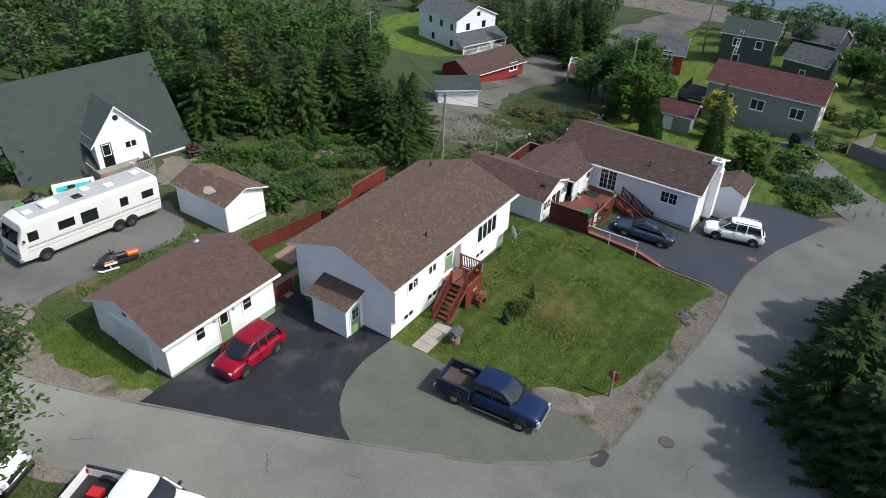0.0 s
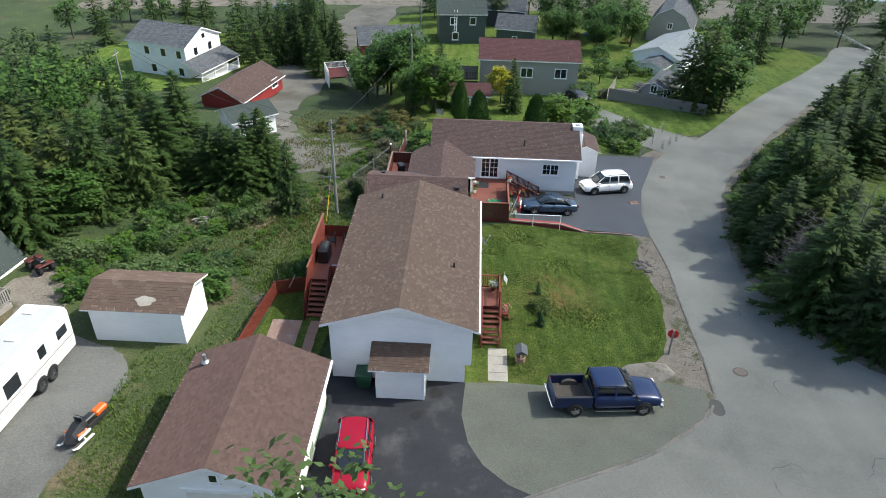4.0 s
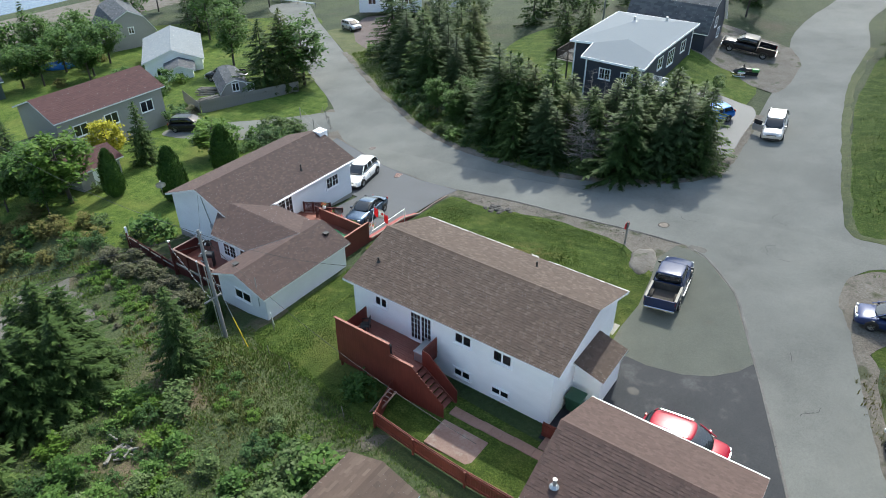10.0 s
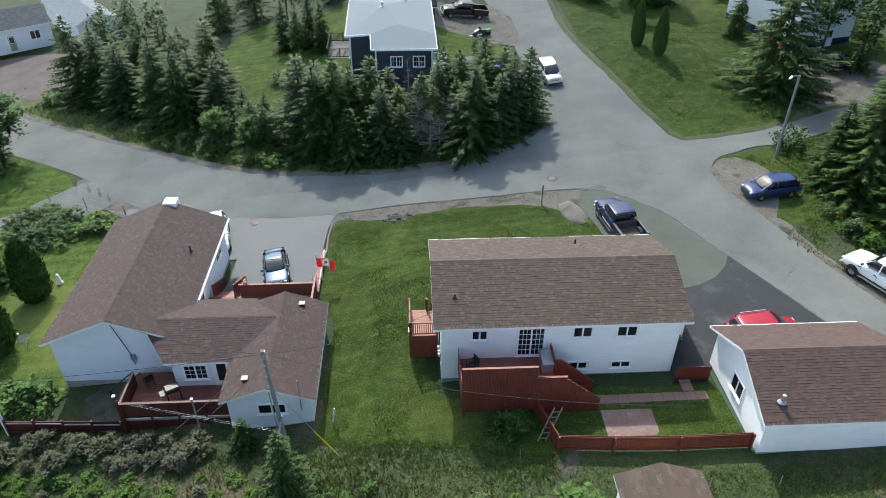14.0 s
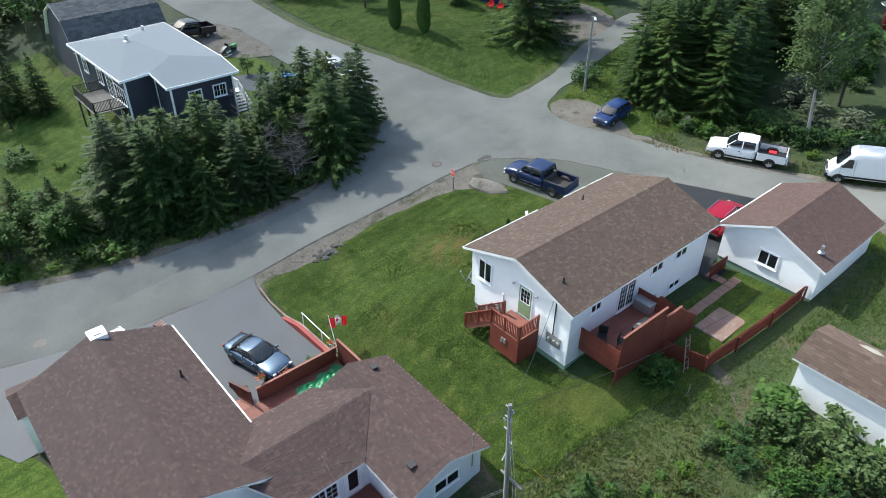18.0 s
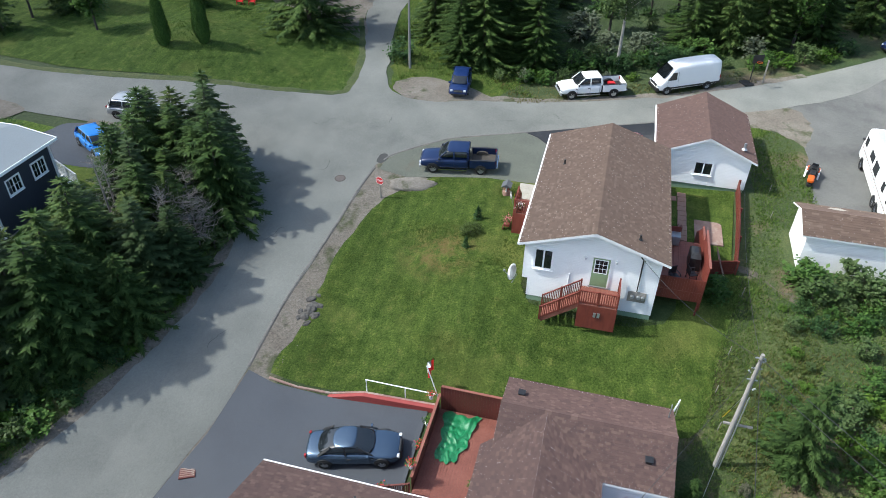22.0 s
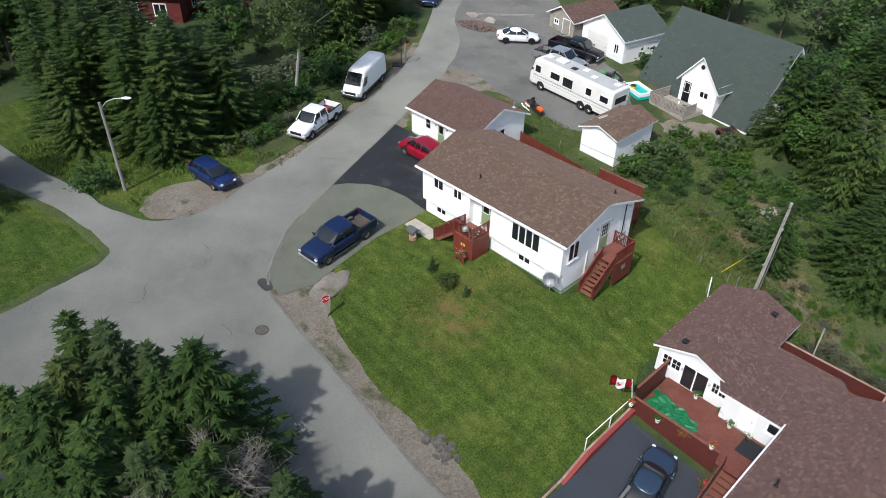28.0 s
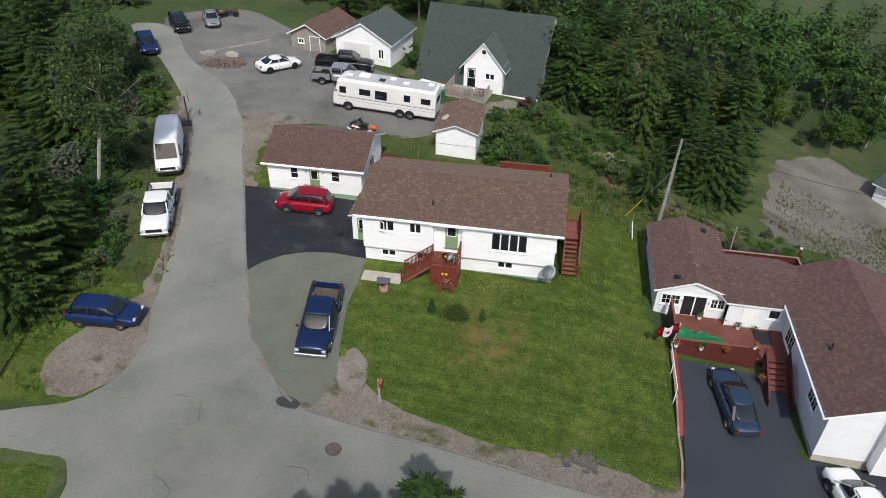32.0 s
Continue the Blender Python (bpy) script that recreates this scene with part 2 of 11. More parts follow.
def lawn_mat(name, gain=1.0, warm=1.0):
    """Mown grass: fine tufts, soft mowing lanes, thin yellowed patches. The two factors scale the whole colour and its
    red.
    """
    m, n, l, b = nodes_of(name)
    p = where(n)
    fine = noise_tex(n, l, p, 9, 6.0, 0.72)
    mid = noise_tex(n, l, p, 1.3, 5.0, 0.65)
    lane = noise_tex(n, l, p, 1.0, 3.0, 0.6, (0.16, 1.5, 1))
    big = noise_tex(n, l, p, 0.16, 3.0, 0.55)
    col = ramp(n, l, fine, [(q, (r * gain * warm, g * gain, b * gain)) for q, r, g, b in ((0.3, 0.02, 0.038, 0.008), (0.5, 0.05, 0.083, 0.016), (0.7, 0.105, 0.14, 0.034))])
    col = mix(n, l, 0.5, col, ramp(n, l, mid, [(0.34, (0.2, 0.27, 0.2)), (0.66, (0.78, 0.73, 0.7))]), "OVERLAY")
    col = mix(n, l, 0.4, col, ramp(n, l, lane, [(0.36, (0.28, 0.32, 0.3)), (0.64, (0.74, 0.7, 0.66))]), "OVERLAY")
    for fac, lo, hi, tint in ((mid, 0.56, 0.8, (0.13, 0.115, 0.04)), (big, 0.53, 0.75, (0.125, 0.13, 0.035))):
        r = n.new("ShaderNodeMapRange")
        r.inputs[1].default_value, r.inputs[2].default_value, r.inputs[4].default_value = lo, hi, 0.6
        l.new(fac, r.inputs[0])
        col = mix(n, l, r.outputs[0], col, tuple(v * gain for v in tint))
    # a bald, straw-coloured spot in front of the shrubs
    d = n.new("ShaderNodeVectorMath")
    d.operation = "DISTANCE"
    d.inputs[1].default_value = (9.4, -6.2, -0.2)
    l.new(p, d.inputs[0])
    r = n.new("ShaderNodeMapRange")
    r.inputs[1].default_value, r.inputs[2].default_value, r.inputs[4].default_value = 3.4, 0.4, 0.9
    l.new(d.outputs["Value"], r.inputs[0])
    k = n.new("ShaderNodeMath")
    k.operation = "MULTIPLY"
    l.new(r.outputs[0], k.inputs[0])
    l.new(ramp(n, l, noise_tex(n, l, p, 1.1, 5.0, 0.7), [(0.42, (0, 0, 0)), (0.62, (1, 1, 1))]), k.inputs[1])
    col = mix(n, l, k.outputs[0], col, (0.16, 0.105, 0.045))
    l.new(col, b.inputs["Base Color"])
    b.inputs["Roughness"].default_value = 0.9
    b.inputs["Diffuse Roughness"].default_value = 1.0
    b.inputs["Specular IOR Level"].default_value = 0.1
    bump(n, l, fine, 1.0, 0.07, b)
    return m


M_LAWN = lawn_mat("mown_lawn", 1.06, 1.06)
# the same lawn with its colour scaled by 1.6, for the more distant plots
M_LAWN_BRIGHT = lawn_mat("bright_lawn", 1.6, 1.05)
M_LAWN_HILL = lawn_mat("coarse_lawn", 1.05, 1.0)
M_KERB = surface("worn_kerb", [(0.095, 0.091, 0.083), (0.15, 0.141, 0.129), (0.225, 0.212, 0.193)], 1.2, 8, 0.5, 0.9, 0.5, 0.02)
M_WEEDBANK = surface("yellowed_weeds", [(0.05, 0.065, 0.014), (0.1, 0.115, 0.03), (0.16, 0.15, 0.05)], 0.5, 7, 0.45, 0.95, 1.0, 0.09, speck=8)
M_MEADOW = surface("rough_grass", [(0.0182, 0.0364, 0.00728), (0.0425, 0.0637, 0.0145), (0.0848, 0.0916, 0.0303)], 0.35, 7, 0.45, 0.95, 1.0, 0.09, stain=(0.116, 0.0916, 0.0517), stain_scale=0.2, stain_at=(0.54, 0.66), speck=8)
M_DRYGRASS = surface("dry_brown_grass", [(0.038, 0.06, 0.015), (0.066, 0.086, 0.022), (0.1, 0.105, 0.038)], 0.5, 7, 0.45, 0.95, 1.0, 0.09, stain=(0.035, 0.055, 0.014), stain_scale=0.35, stain_at=(0.52, 0.66), speck=9)
M_WOODS = surface("woodland_floor", [(0.014, 0.026, 0.006), (0.032, 0.055, 0.012), (0.062, 0.085, 0.022)], 0.2, 4, 0.5, 0.95, 1.0, 0.12, stain=(0.07, 0.062, 0.03), stain_scale=0.12, stain_at=(0.55, 0.75))
M_ROCK = surface("bare_rock", [(0.162, 0.144, 0.124), (0.255, 0.235, 0.212), (0.323, 0.304, 0.285)], 0.8, 5, 0.5, 0.9, 0.8, 0.06)
M_CONC = surface("weathered_concrete", [(0.255, 0.23, 0.196), (0.357, 0.332, 0.289), (0.425, 0.399, 0.357)], 1.0, 9, 0.5, 0.9, 0.4, 0.01)
M_PAD = surface("pinkish_concrete", [(0.2, 0.116, 0.088), (0.272, 0.176, 0.14), (0.336, 0.248, 0.208)], 0.8, 7, 0.6, 0.85, 0.3, 0.01, stain=(0.376, 0.336, 0.288), stain_scale=0.9, stain_at=(0.55, 0.7))
M_SLAB = surface("patio_slab", [(0.26, 0.15, 0.11), (0.34, 0.21, 0.16)], 1.0, 8, 0.5, 0.9, 0.4, 0.01)
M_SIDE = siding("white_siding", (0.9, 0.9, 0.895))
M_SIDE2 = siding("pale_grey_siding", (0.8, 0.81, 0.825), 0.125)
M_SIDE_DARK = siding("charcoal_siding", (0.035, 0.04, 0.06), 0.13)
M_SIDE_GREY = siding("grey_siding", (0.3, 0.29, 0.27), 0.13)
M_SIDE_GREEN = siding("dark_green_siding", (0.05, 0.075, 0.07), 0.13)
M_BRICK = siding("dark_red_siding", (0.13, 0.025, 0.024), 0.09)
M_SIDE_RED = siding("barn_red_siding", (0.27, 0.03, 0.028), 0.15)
M_TRIM = surface("white_trim", [(0.82, 0.82, 0.82), (0.9, 0.9, 0.9)], 2, 9, 0.5, 0.5, 0.05, 0.005)
M_FOUND = surface("sage_foundation", [(0.17, 0.255, 0.162), (0.238, 0.34, 0.221)], 0.9, 7, 0.5, 0.85, 0.25, 0.01)
M_SAGE = surface("sage_door", [(0.2, 0.29, 0.15), (0.26, 0.36, 0.2)], 1.5, 8, 0.5, 0.5, 0.05, 0.005)
M_SHINGLE = shingle_mat("brown_shingles", [(0.084, 0.0545, 0.0405), (0.1, 0.0648, 0.0478), (0.106, 0.069, 0.0508), (0.112, 0.0735, 0.054), (0.15, 0.105, 0.078)])
M_SHINGLE_RED = shingle_mat("russet_shingles", [(0.086, 0.05, 0.041), (0.096, 0.056, 0.046), (0.102, 0.06, 0.049), (0.112, 0.067, 0.055)], (0.08, 0.05, 0.042), spread=0.06)
M_SHINGLE_N = shingle_mat("plum_brown_shingles", [(0.07, 0.041, 0.0365), (0.083, 0.0485, 0.0425), (0.088, 0.0515, 0.045), (0.093, 0.0545, 0.047), (0.13, 0.082, 0.066)], (0.0773, 0.0436, 0.0375))
M_SHINGLE_GREEN = shingle_mat("green_grey_shingles", [(0.05, 0.067, 0.06), (0.054, 0.072, 0.064), (0.058, 0.077, 0.068)], (0.05, 0.067, 0.059))
M_SHINGLE_GREY = shingle_mat("pale_grey_shingles", [(0.27, 0.295, 0.305), (0.285, 0.31, 0.32), (0.31, 0.33, 0.34)], (0.25, 0.275, 0.29))
M_SHINGLE_SLATE = shingle_mat("slate_grey_shingles", [(0.072, 0.078, 0.084), (0.102, 0.108, 0.12), (0.132, 0.138, 0.144)], (0.06, 0.066, 0.072))
M_SHINGLE_MAROON = shingle_mat("maroon_shingles", [(0.08064, 0.02592, 0.02707), (0.09792, 0.03168, 0.03226), (0.1152, 0.04032, 0.03917)], (0.096, 0.0336, 0.0352))
M_STAIN = surface("redwood_stain", [(0.0977, 0.018, 0.012), (0.15, 0.0299, 0.0187), (0.187, 0.0434, 0.0276)], 0.7, 6, 0.5, 0.6, 0.3, 0.01, stretch=(1, 1, 0.15))
M_STAIN2 = surface("faded_redwood", [(0.15, 0.0487, 0.0321), (0.202, 0.0711, 0.0494), (0.239, 0.0977, 0.0711)], 0.9, 7, 0.5, 0.65, 0.3, 0.01)
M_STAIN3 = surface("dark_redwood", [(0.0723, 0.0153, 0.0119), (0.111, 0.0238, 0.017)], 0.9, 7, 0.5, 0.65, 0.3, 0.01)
M_DECKBOARD = surface("weathered_deck_stain", [(0.1, 0.03, 0.021), (0.15, 0.047, 0.032), (0.19, 0.07, 0.05)], 0.9, 7, 0.5, 0.65, 0.3, 0.01)
M_REDWALL = surface("painted_red_wall", [(0.2, 0.03, 0.026), (0.27, 0.045, 0.04)], 0.9, 7, 0.5, 0.7, 0.2, 0.01)
M_WOOD = surface("grey_weathered_wood", [(0.16, 0.145, 0.125), (0.26, 0.24, 0.21), (0.33, 0.31, 0.28)], 1.0, 8, 0.5, 0.9, 0.5, 0.01, local=True, stretch=(1, 1, 0.2))
M_POLE = surface("utility_pole_wood", [(0.19, 0.18, 0.165), (0.3, 0.285, 0.26)], 1.0, 12, 0.5, 0.9, 0.5, 0.01, stretch=(1, 1, 0.1))
M_PANE = glass("window_pane", (0.02, 0.024, 0.028))
M_PANE_CAR = glass("tinted_glass", (0.018, 0.022, 0.026))
M_BLACK = plain("black_plastic", (0.018, 0.018, 0.019), 0.45)
M_RUBBER = plain("tyre_rubber", (0.014, 0.014, 0.014), 0.85)
M_CHROME = plain("chrome", (0.65, 0.66, 0.68), 0.18, 1.0)
M_ALLOY = plain("alloy", (0.5, 0.51, 0.52), 0.35, 0.9)
M_GALV = plain("galvanised_steel", (0.42, 0.44, 0.46), 0.45, 0.7)
M_LENS = glass("lamp_lens", (0.62, 0.64, 0.66), 0.1)
M_REDLENS = glass("red_lens", (0.32, 0.012, 0.012), 0.12)
M_WHITE = paint("white_paint", (0.8, 0.8, 0.79), 0.3, 0.0)
M_CREAM = surface("cream_panel", [(0.7, 0.69, 0.66), (0.8, 0.79, 0.76)], 0.6, 5, 0.6, 0.45, 0.05, 0.004)
M_RED = paint("candy_red", (0.27, 0.005, 0.022))
M_NAVY = paint("navy_paint", (0.01, 0.022, 0.07))
M_BLUE = paint("blue_paint", (0.012, 0.028, 0.1))
M_SKYBLUE = paint("bright_blue_paint", (0.02, 0.16, 0.5))
M_STEELBLUE = paint("steel_blue_paint", (0.085, 0.125, 0.18), 0.22, 0.75)
M_SILVER = paint("silver_paint", (0.42, 0.43, 0.44), 0.3, 0.6)
M_INK = paint("black_paint", (0.01, 0.011, 0.015))
M_STOP = plain("sign_red", (0.55, 0.02, 0.025), 0.4)
M_GREENBIN = plain("green_bin", (0.02, 0.075, 0.04), 0.5)
M_TARP = surface("green_tarp", [(0.008, 0.1, 0.035), (0.016, 0.19, 0.07)], 1.5, 6, 0.5, 0.45, 0.5, 0.04)
M_ORANGEP = plain("orange_plastic", (0.7, 0.12, 0.01), 0.4)
M_TURQ = plain("turquoise_plastic", (0.02, 0.5, 0.45), 0.35)
M_YELLOW = plain("yellow_plastic", (0.7, 0.5, 0.02), 0.4)
M_FLOWER = plain("red_flowers", (0.6, 0.03, 0.03), 0.6)
M_PINK = plain("pink_flowers", (0.6, 0.16, 0.2), 0.6)
M_BARK = surface("bark", [(0.05, 0.042, 0.034), (0.1, 0.085, 0.07)], 2, 14, 0.5, 0.95, 0.8, 0.02, local=True)
M_BIRCH = surface("birch_bark", [(0.24, 0.225, 0.2), (0.4, 0.38, 0.35)], 2, 10, 0.5, 0.9, 0.5, 0.02, local=True, stretch=(1, 1, 0.3))
M_DEADWOOD = surface("grey_dead_wood", [(0.16, 0.14, 0.125), (0.28, 0.255, 0.23)], 2, 14, 0.5, 0.95, 0.5, 0.02, local=True)
M_SPRUCE = leaf_mat("spruce_needles", [(0.01936, 0.03869, 0.01093), (0.03371, 0.06142, 0.01644), (0.05305, 0.08838, 0.0236), (0.09022, 0.1257, 0.03637)])
M_SPRUCE_OLIVE = leaf_mat("olive_needles", [(0.02507, 0.03944, 0.01208), (0.04853, 0.07176, 0.01897), (0.0782, 0.1032, 0.0276), (0.1173, 0.1346, 0.04312)])
M_YARD = surface("tan_gravel", [(0.085, 0.0799, 0.068), (0.128, 0.119, 0.102), (0.17, 0.162, 0.14)], 0.3, 12, 0.5, 0.95, 0.7, 0.03, stain=(0.0723, 0.068, 0.051), stain_scale=0.16, stain_at=(0.5, 0.7), speck=18)
M_CRACK = plain("cracked_asphalt", (0.075, 0.074, 0.07), 0.9)
M_MEMBRANE = surface("grey_roof_membrane", [(0.4, 0.4, 0.39), (0.5, 0.5, 0.49)], 0.8, 6, 0.5, 0.6, 0.05, 0.004)
M_SHUTTER = plain("slate_shutter", (0.1, 0.12, 0.16), 0.6)
M_DARKROCK = surface("dark_broken_rock", [(0.04, 0.036, 0.032), (0.085, 0.078, 0.07), (0.15, 0.14, 0.125)], 1.5, 6, 0.5, 0.95, 0.9, 0.06)
M_OIL = plain("oil_soaked_asphalt", (0.007, 0.007, 0.008), 0.7)
M_SPRUCE2 = leaf_mat("blue_spruce_needles", [(0.02544, 0.04452, 0.01565), (0.04363, 0.06912, 0.02669), (0.07149, 0.09984, 0.03917)])
M_CEDAR = leaf_mat("cedar_foliage", [(0.0168, 0.0406, 0.0143), (0.0358, 0.0716, 0.0239), (0.0537, 0.101, 0.0309)])
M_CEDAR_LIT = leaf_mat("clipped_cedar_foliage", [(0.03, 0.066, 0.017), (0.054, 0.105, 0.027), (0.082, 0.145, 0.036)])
M_LEAF = leaf_mat("alder_leaves", [(0.02618, 0.06039, 0.01529), (0.04906, 0.1005, 0.02409), (0.07667, 0.1419, 0.03278), (0.11, 0.1749, 0.04906)], 0.5, 0.25)
M_LEAF_LIME = leaf_mat("lime_leaves", [(0.0432, 0.0924, 0.014), (0.072, 0.132, 0.021), (0.108, 0.172, 0.0315)], 0.5, 0.25)
M_LEAF_GOLD = leaf_mat("golden_leaves", [(0.26, 0.26, 0.02), (0.38, 0.36, 0.04), (0.48, 0.45, 0.08)], 0.5, 0.25)
M_LEAF_BIRCH = leaf_mat("birch_leaves", [(0.045, 0.075, 0.024), (0.075, 0.115, 0.04), (0.125, 0.165, 0.07)], 0.45, 0.25)
M_LEAF_PALE = leaf_mat("silvery_leaves", [(0.07488, 0.0928, 0.0544), (0.1152, 0.136, 0.0872), (0.1728, 0.1848, 0.136)], 0.6, 0.2)
M_LEAF_RED = leaf_mat("purple_leaves", [(0.03, 0.012, 0.014), (0.055, 0.022, 0.024), (0.075, 0.035, 0.03)], 0.5, 0.1)
M_BLADE = leaf_mat("grass_blades", [(0.0227, 0.0491, 0.00907), (0.0416, 0.0794, 0.0151), (0.068, 0.106, 0.0227), (0.106, 0.113, 0.034)], 0.7, 0.2)
M_WEED = leaf_mat("weedy_grass", [(0.0475, 0.0889, 0.019), (0.0832, 0.143, 0.0297), (0.119, 0.179, 0.0416), (0.19, 0.196, 0.0654)], 0.7, 0.25)
M_STRAW2 = leaf_mat("browned_grass", [(0.05, 0.085, 0.02), (0.078, 0.105, 0.027), (0.125, 0.115, 0.0425)], 0.8, 0.2)
M_SOIL = surface("trodden_soil", [(0.06, 0.05, 0.035), (0.1, 0.086, 0.064), (0.135, 0.12, 0.095)], 0.6, 9, 0.4, 0.95, 0.9, 0.05, stain=(0.05, 0.062, 0.02), stain_scale=0.7, stain_at=(0.48, 0.6))
M_MAUVE = leaf_mat("seeding_weeds", [(0.05, 0.062, 0.03), (0.095, 0.1, 0.06), (0.15, 0.135, 0.11)], 0.8, 0.2)
M_STRAW = leaf_mat("straw_grass", [(0.07, 0.092, 0.024), (0.12, 0.117, 0.04), (0.17, 0.145, 0.06)], 0.8, 0.2)
M_WATER = surface("lake_water", [(0.03, 0.05, 0.085), (0.05, 0.08, 0.12)], 0.05, 0.5, 0.5, 0.12, 0.5, 0.15)

# ---- helpers for building ----
from mathutils import geometry

def box(bm, x0, y0, z0, x1, y1, z1):
    v = [bm.verts.new(p) for p in ((x0, y0, z0), (x1, y0, z0), (x1, y1, z0), (x0, y1, z0), (x0, y0, z1), (x1, y0, z1), (x1, y1, z1), (x0, y1, z1))]
    for f in ((3, 2, 1, 0), (4, 5, 6, 7), (0, 1, 5, 4), (1, 2, 6, 5), (2, 3, 7, 6), (3, 0, 4, 7)):
        bm.faces.new([v[i] for i in f])
    return v


def beam(bm, a, b, w, h=None, n=4):
    """A bar from a to b: square (n=4, w by h) or round (w the radius)."""
    a, b = Vector(a), Vector(b)
    d = (b - a).normalized()
    s = d.cross((0, 0, 1)) if abs(d.z) < 0.98 else d.cross((0, 1, 0))
    s.normalize()
    u = s.cross(d)
    if n == 4:
        h = h or w
        ring = [(-w / 2, -h / 2), (w / 2, -h / 2), (w / 2, h / 2), (-w / 2, h / 2)]
    else:
        ring = [(w * math.cos(k * 2 * math.pi / n), w * math.sin(k * 2 * math.pi / n)) for k in range(n)]
    p = [bm.verts.new(a + s * i + u * j) for i, j in ring]
    q = [bm.verts.new(b + s * i + u * j) for i, j in ring]
    for k in range(n):
        bm.faces.new((p[k], p[(k + 1) % n], q[(k + 1) % n], q[k]))
    bm.faces.new(p[::-1])
    bm.faces.new(q)


def cone(bm, a, b, ra, rb, n=8):
    a, b = Vector(a), Vector(b)
    d = (b - a).normalized()
    s = d.cross((0, 0, 1)) if abs(d.z) < 0.98 else d.cross((0, 1, 0))
    s.normalize()
    u = s.cross(d)
    p, q = ([bm.verts.new(c + (s * math.cos(t) + u * math.sin(t)) * r) for t in (k * 2 * math.pi / n for k in range(n))] for c, r in ((a, ra), (b, rb)))
    for k in range(n):
        bm.faces.new((p[k], p[(k + 1) % n], q[(k + 1) % n], q[k]))
    bm.faces.new(p[::-1])
    bm.faces.new(q)


def prism(bm, outline, axis, a, b):
    """An outline of (u, v) carried from a to b along an axis: x (u, v = y, z), y (u, v = x, z) or z (u, v = x, y)."""
    put = {"x": lambda u, v, w: (w, u, v), "y": lambda u, v, w: (u, w, v), "z": lambda u, v, w: (u, v, w)}[axis]
    p = [bm.verts.new(put(u, v, a)) for u, v in outline]
    q = [bm.verts.new(put(u, v, b)) for u, v in outline]
    k = len(p)
    for i in range(k):
        bm.faces.new((p[i], p[(i + 1) % k], q[(i + 1) % k], q[i]))
    bm.faces.new(p[::-1])
    bm.faces.new(q)


def finish(name, bm, smooth=False, bevel=0.0):
    if bevel:
        bmesh.ops.bevel(bm, geom=bm.edges[:], offset=bevel, segments=1, affect="EDGES")
    bmesh.ops.recalc_face_normals(bm, faces=bm.faces[:])
    me = bpy.data.meshes.new(name)
    bm.to_mesh(me)
    bm.free()
    if smooth:
        for f in me.polygons:
            f.use_smooth = True
    return me


def part(name, bm, material, parent=None, label="", smooth=False, bevel=0.0):
    me = bm if isinstance(bm, bpy.types.Mesh) else finish(name, bm, smooth, bevel)
    if material and not me.materials:
        me.materials.append(material)
    ob = new(name, me)
    if parent:
        ob.parent = parent
    return tagged(ob, label)


def boxes(name, material, parent, *rows, label="", bevel=0.0):
    bm = bmesh.new()
    for r in rows:
        box(bm, *r)
    return part(name, bm, material, parent, label, bevel=bevel)


def thing(name, m, label, category, group="", kind=""):
    ob = new(name)
    ob.empty_display_size = 0.2
    ob.matrix_world = m
    return tagged(ob, label, category, group, kind)


# ---- the lie of the land ----
GRADE_ROAD = ((-80, 5), (-25, 1.6), (-16, 1.05), (-9, 0.8), (-1, -0.15), (3, -0.5), (20.5, -2.8), (27, -3.4), (45, -5), (60, -6.2), (83, -9), (130, -12), (150, -12.8), (170, -16))
GRADE_HOUSE = ((-80, 4), (-25, 1.1), (-16, 0.65), (-10, 0.45), (-3, 0.05), (13.5, -0.05), (19, -2.0), (25, -2.6), (40, -4), (60, -6.2), (83, -9.5), (130, -12), (150, -12.8), (170, -16))
GRADE_BACK = ((-80, 4), (-20, 1.3), (-15, 1.0), (-5, 0.6), (4, 0), (12, -0.4), (21, -1.6), (30, -3.2), (49, -7), (72, -10), (130, -12.3), (150, -12.8), (170, -16))


def grade(x, pts):
    xs, zs = zip(*pts)
    return sum(np.interp(x + d, xs, zs) for d in (-3, -1.5, 0, 1.5, 3)) / 5


def step(a, b, v):
    t = np.clip((v - a) / (b - a), 0, 1)
    return t * t * (3 - 2 * t)


def hz(x, y):
    """Height of the ground."""
    a, b, c = (grade(x, g) for g in (GRADE_ROAD, GRADE_HOUSE, GRADE_BACK))
    z = a + (b - a) * step(-11, -2, y)
    z = z + (c - z) * step(8, 14, y)
    z = z + 1.5 * np.exp(-(((x + 13) / 6) ** 2) - ((y + 36) / 8) ** 2)
    return z + 0.06 * (np.clip(-y - 19, 0, 45) + 3 * np.clip(-y - 19, 0, 17) * np.exp(-(((x - 16) / 8) ** 2))) * (1 - step(28, 60, x))


def lines(lo, hi, fine_lo, fine_hi, d):
    """Grid lines: every d metres in the middle, ever wider outside."""
    out = [fine_lo + k * d for k in range(int(round((fine_hi - fine_lo) / d)) + 1)]
    s = d
    while out[-1] < hi:
        s *= 1.25
        out.append(out[-1] + s)
    s = d
    while out[0] > lo:
        s *= 1.25
        out.insert(0, out[0] - s)
    return out


GX, GY = lines(-1500, 1500, -50, 110, 1.0), lines(-1500, 1500, -66, 70, 1.0)


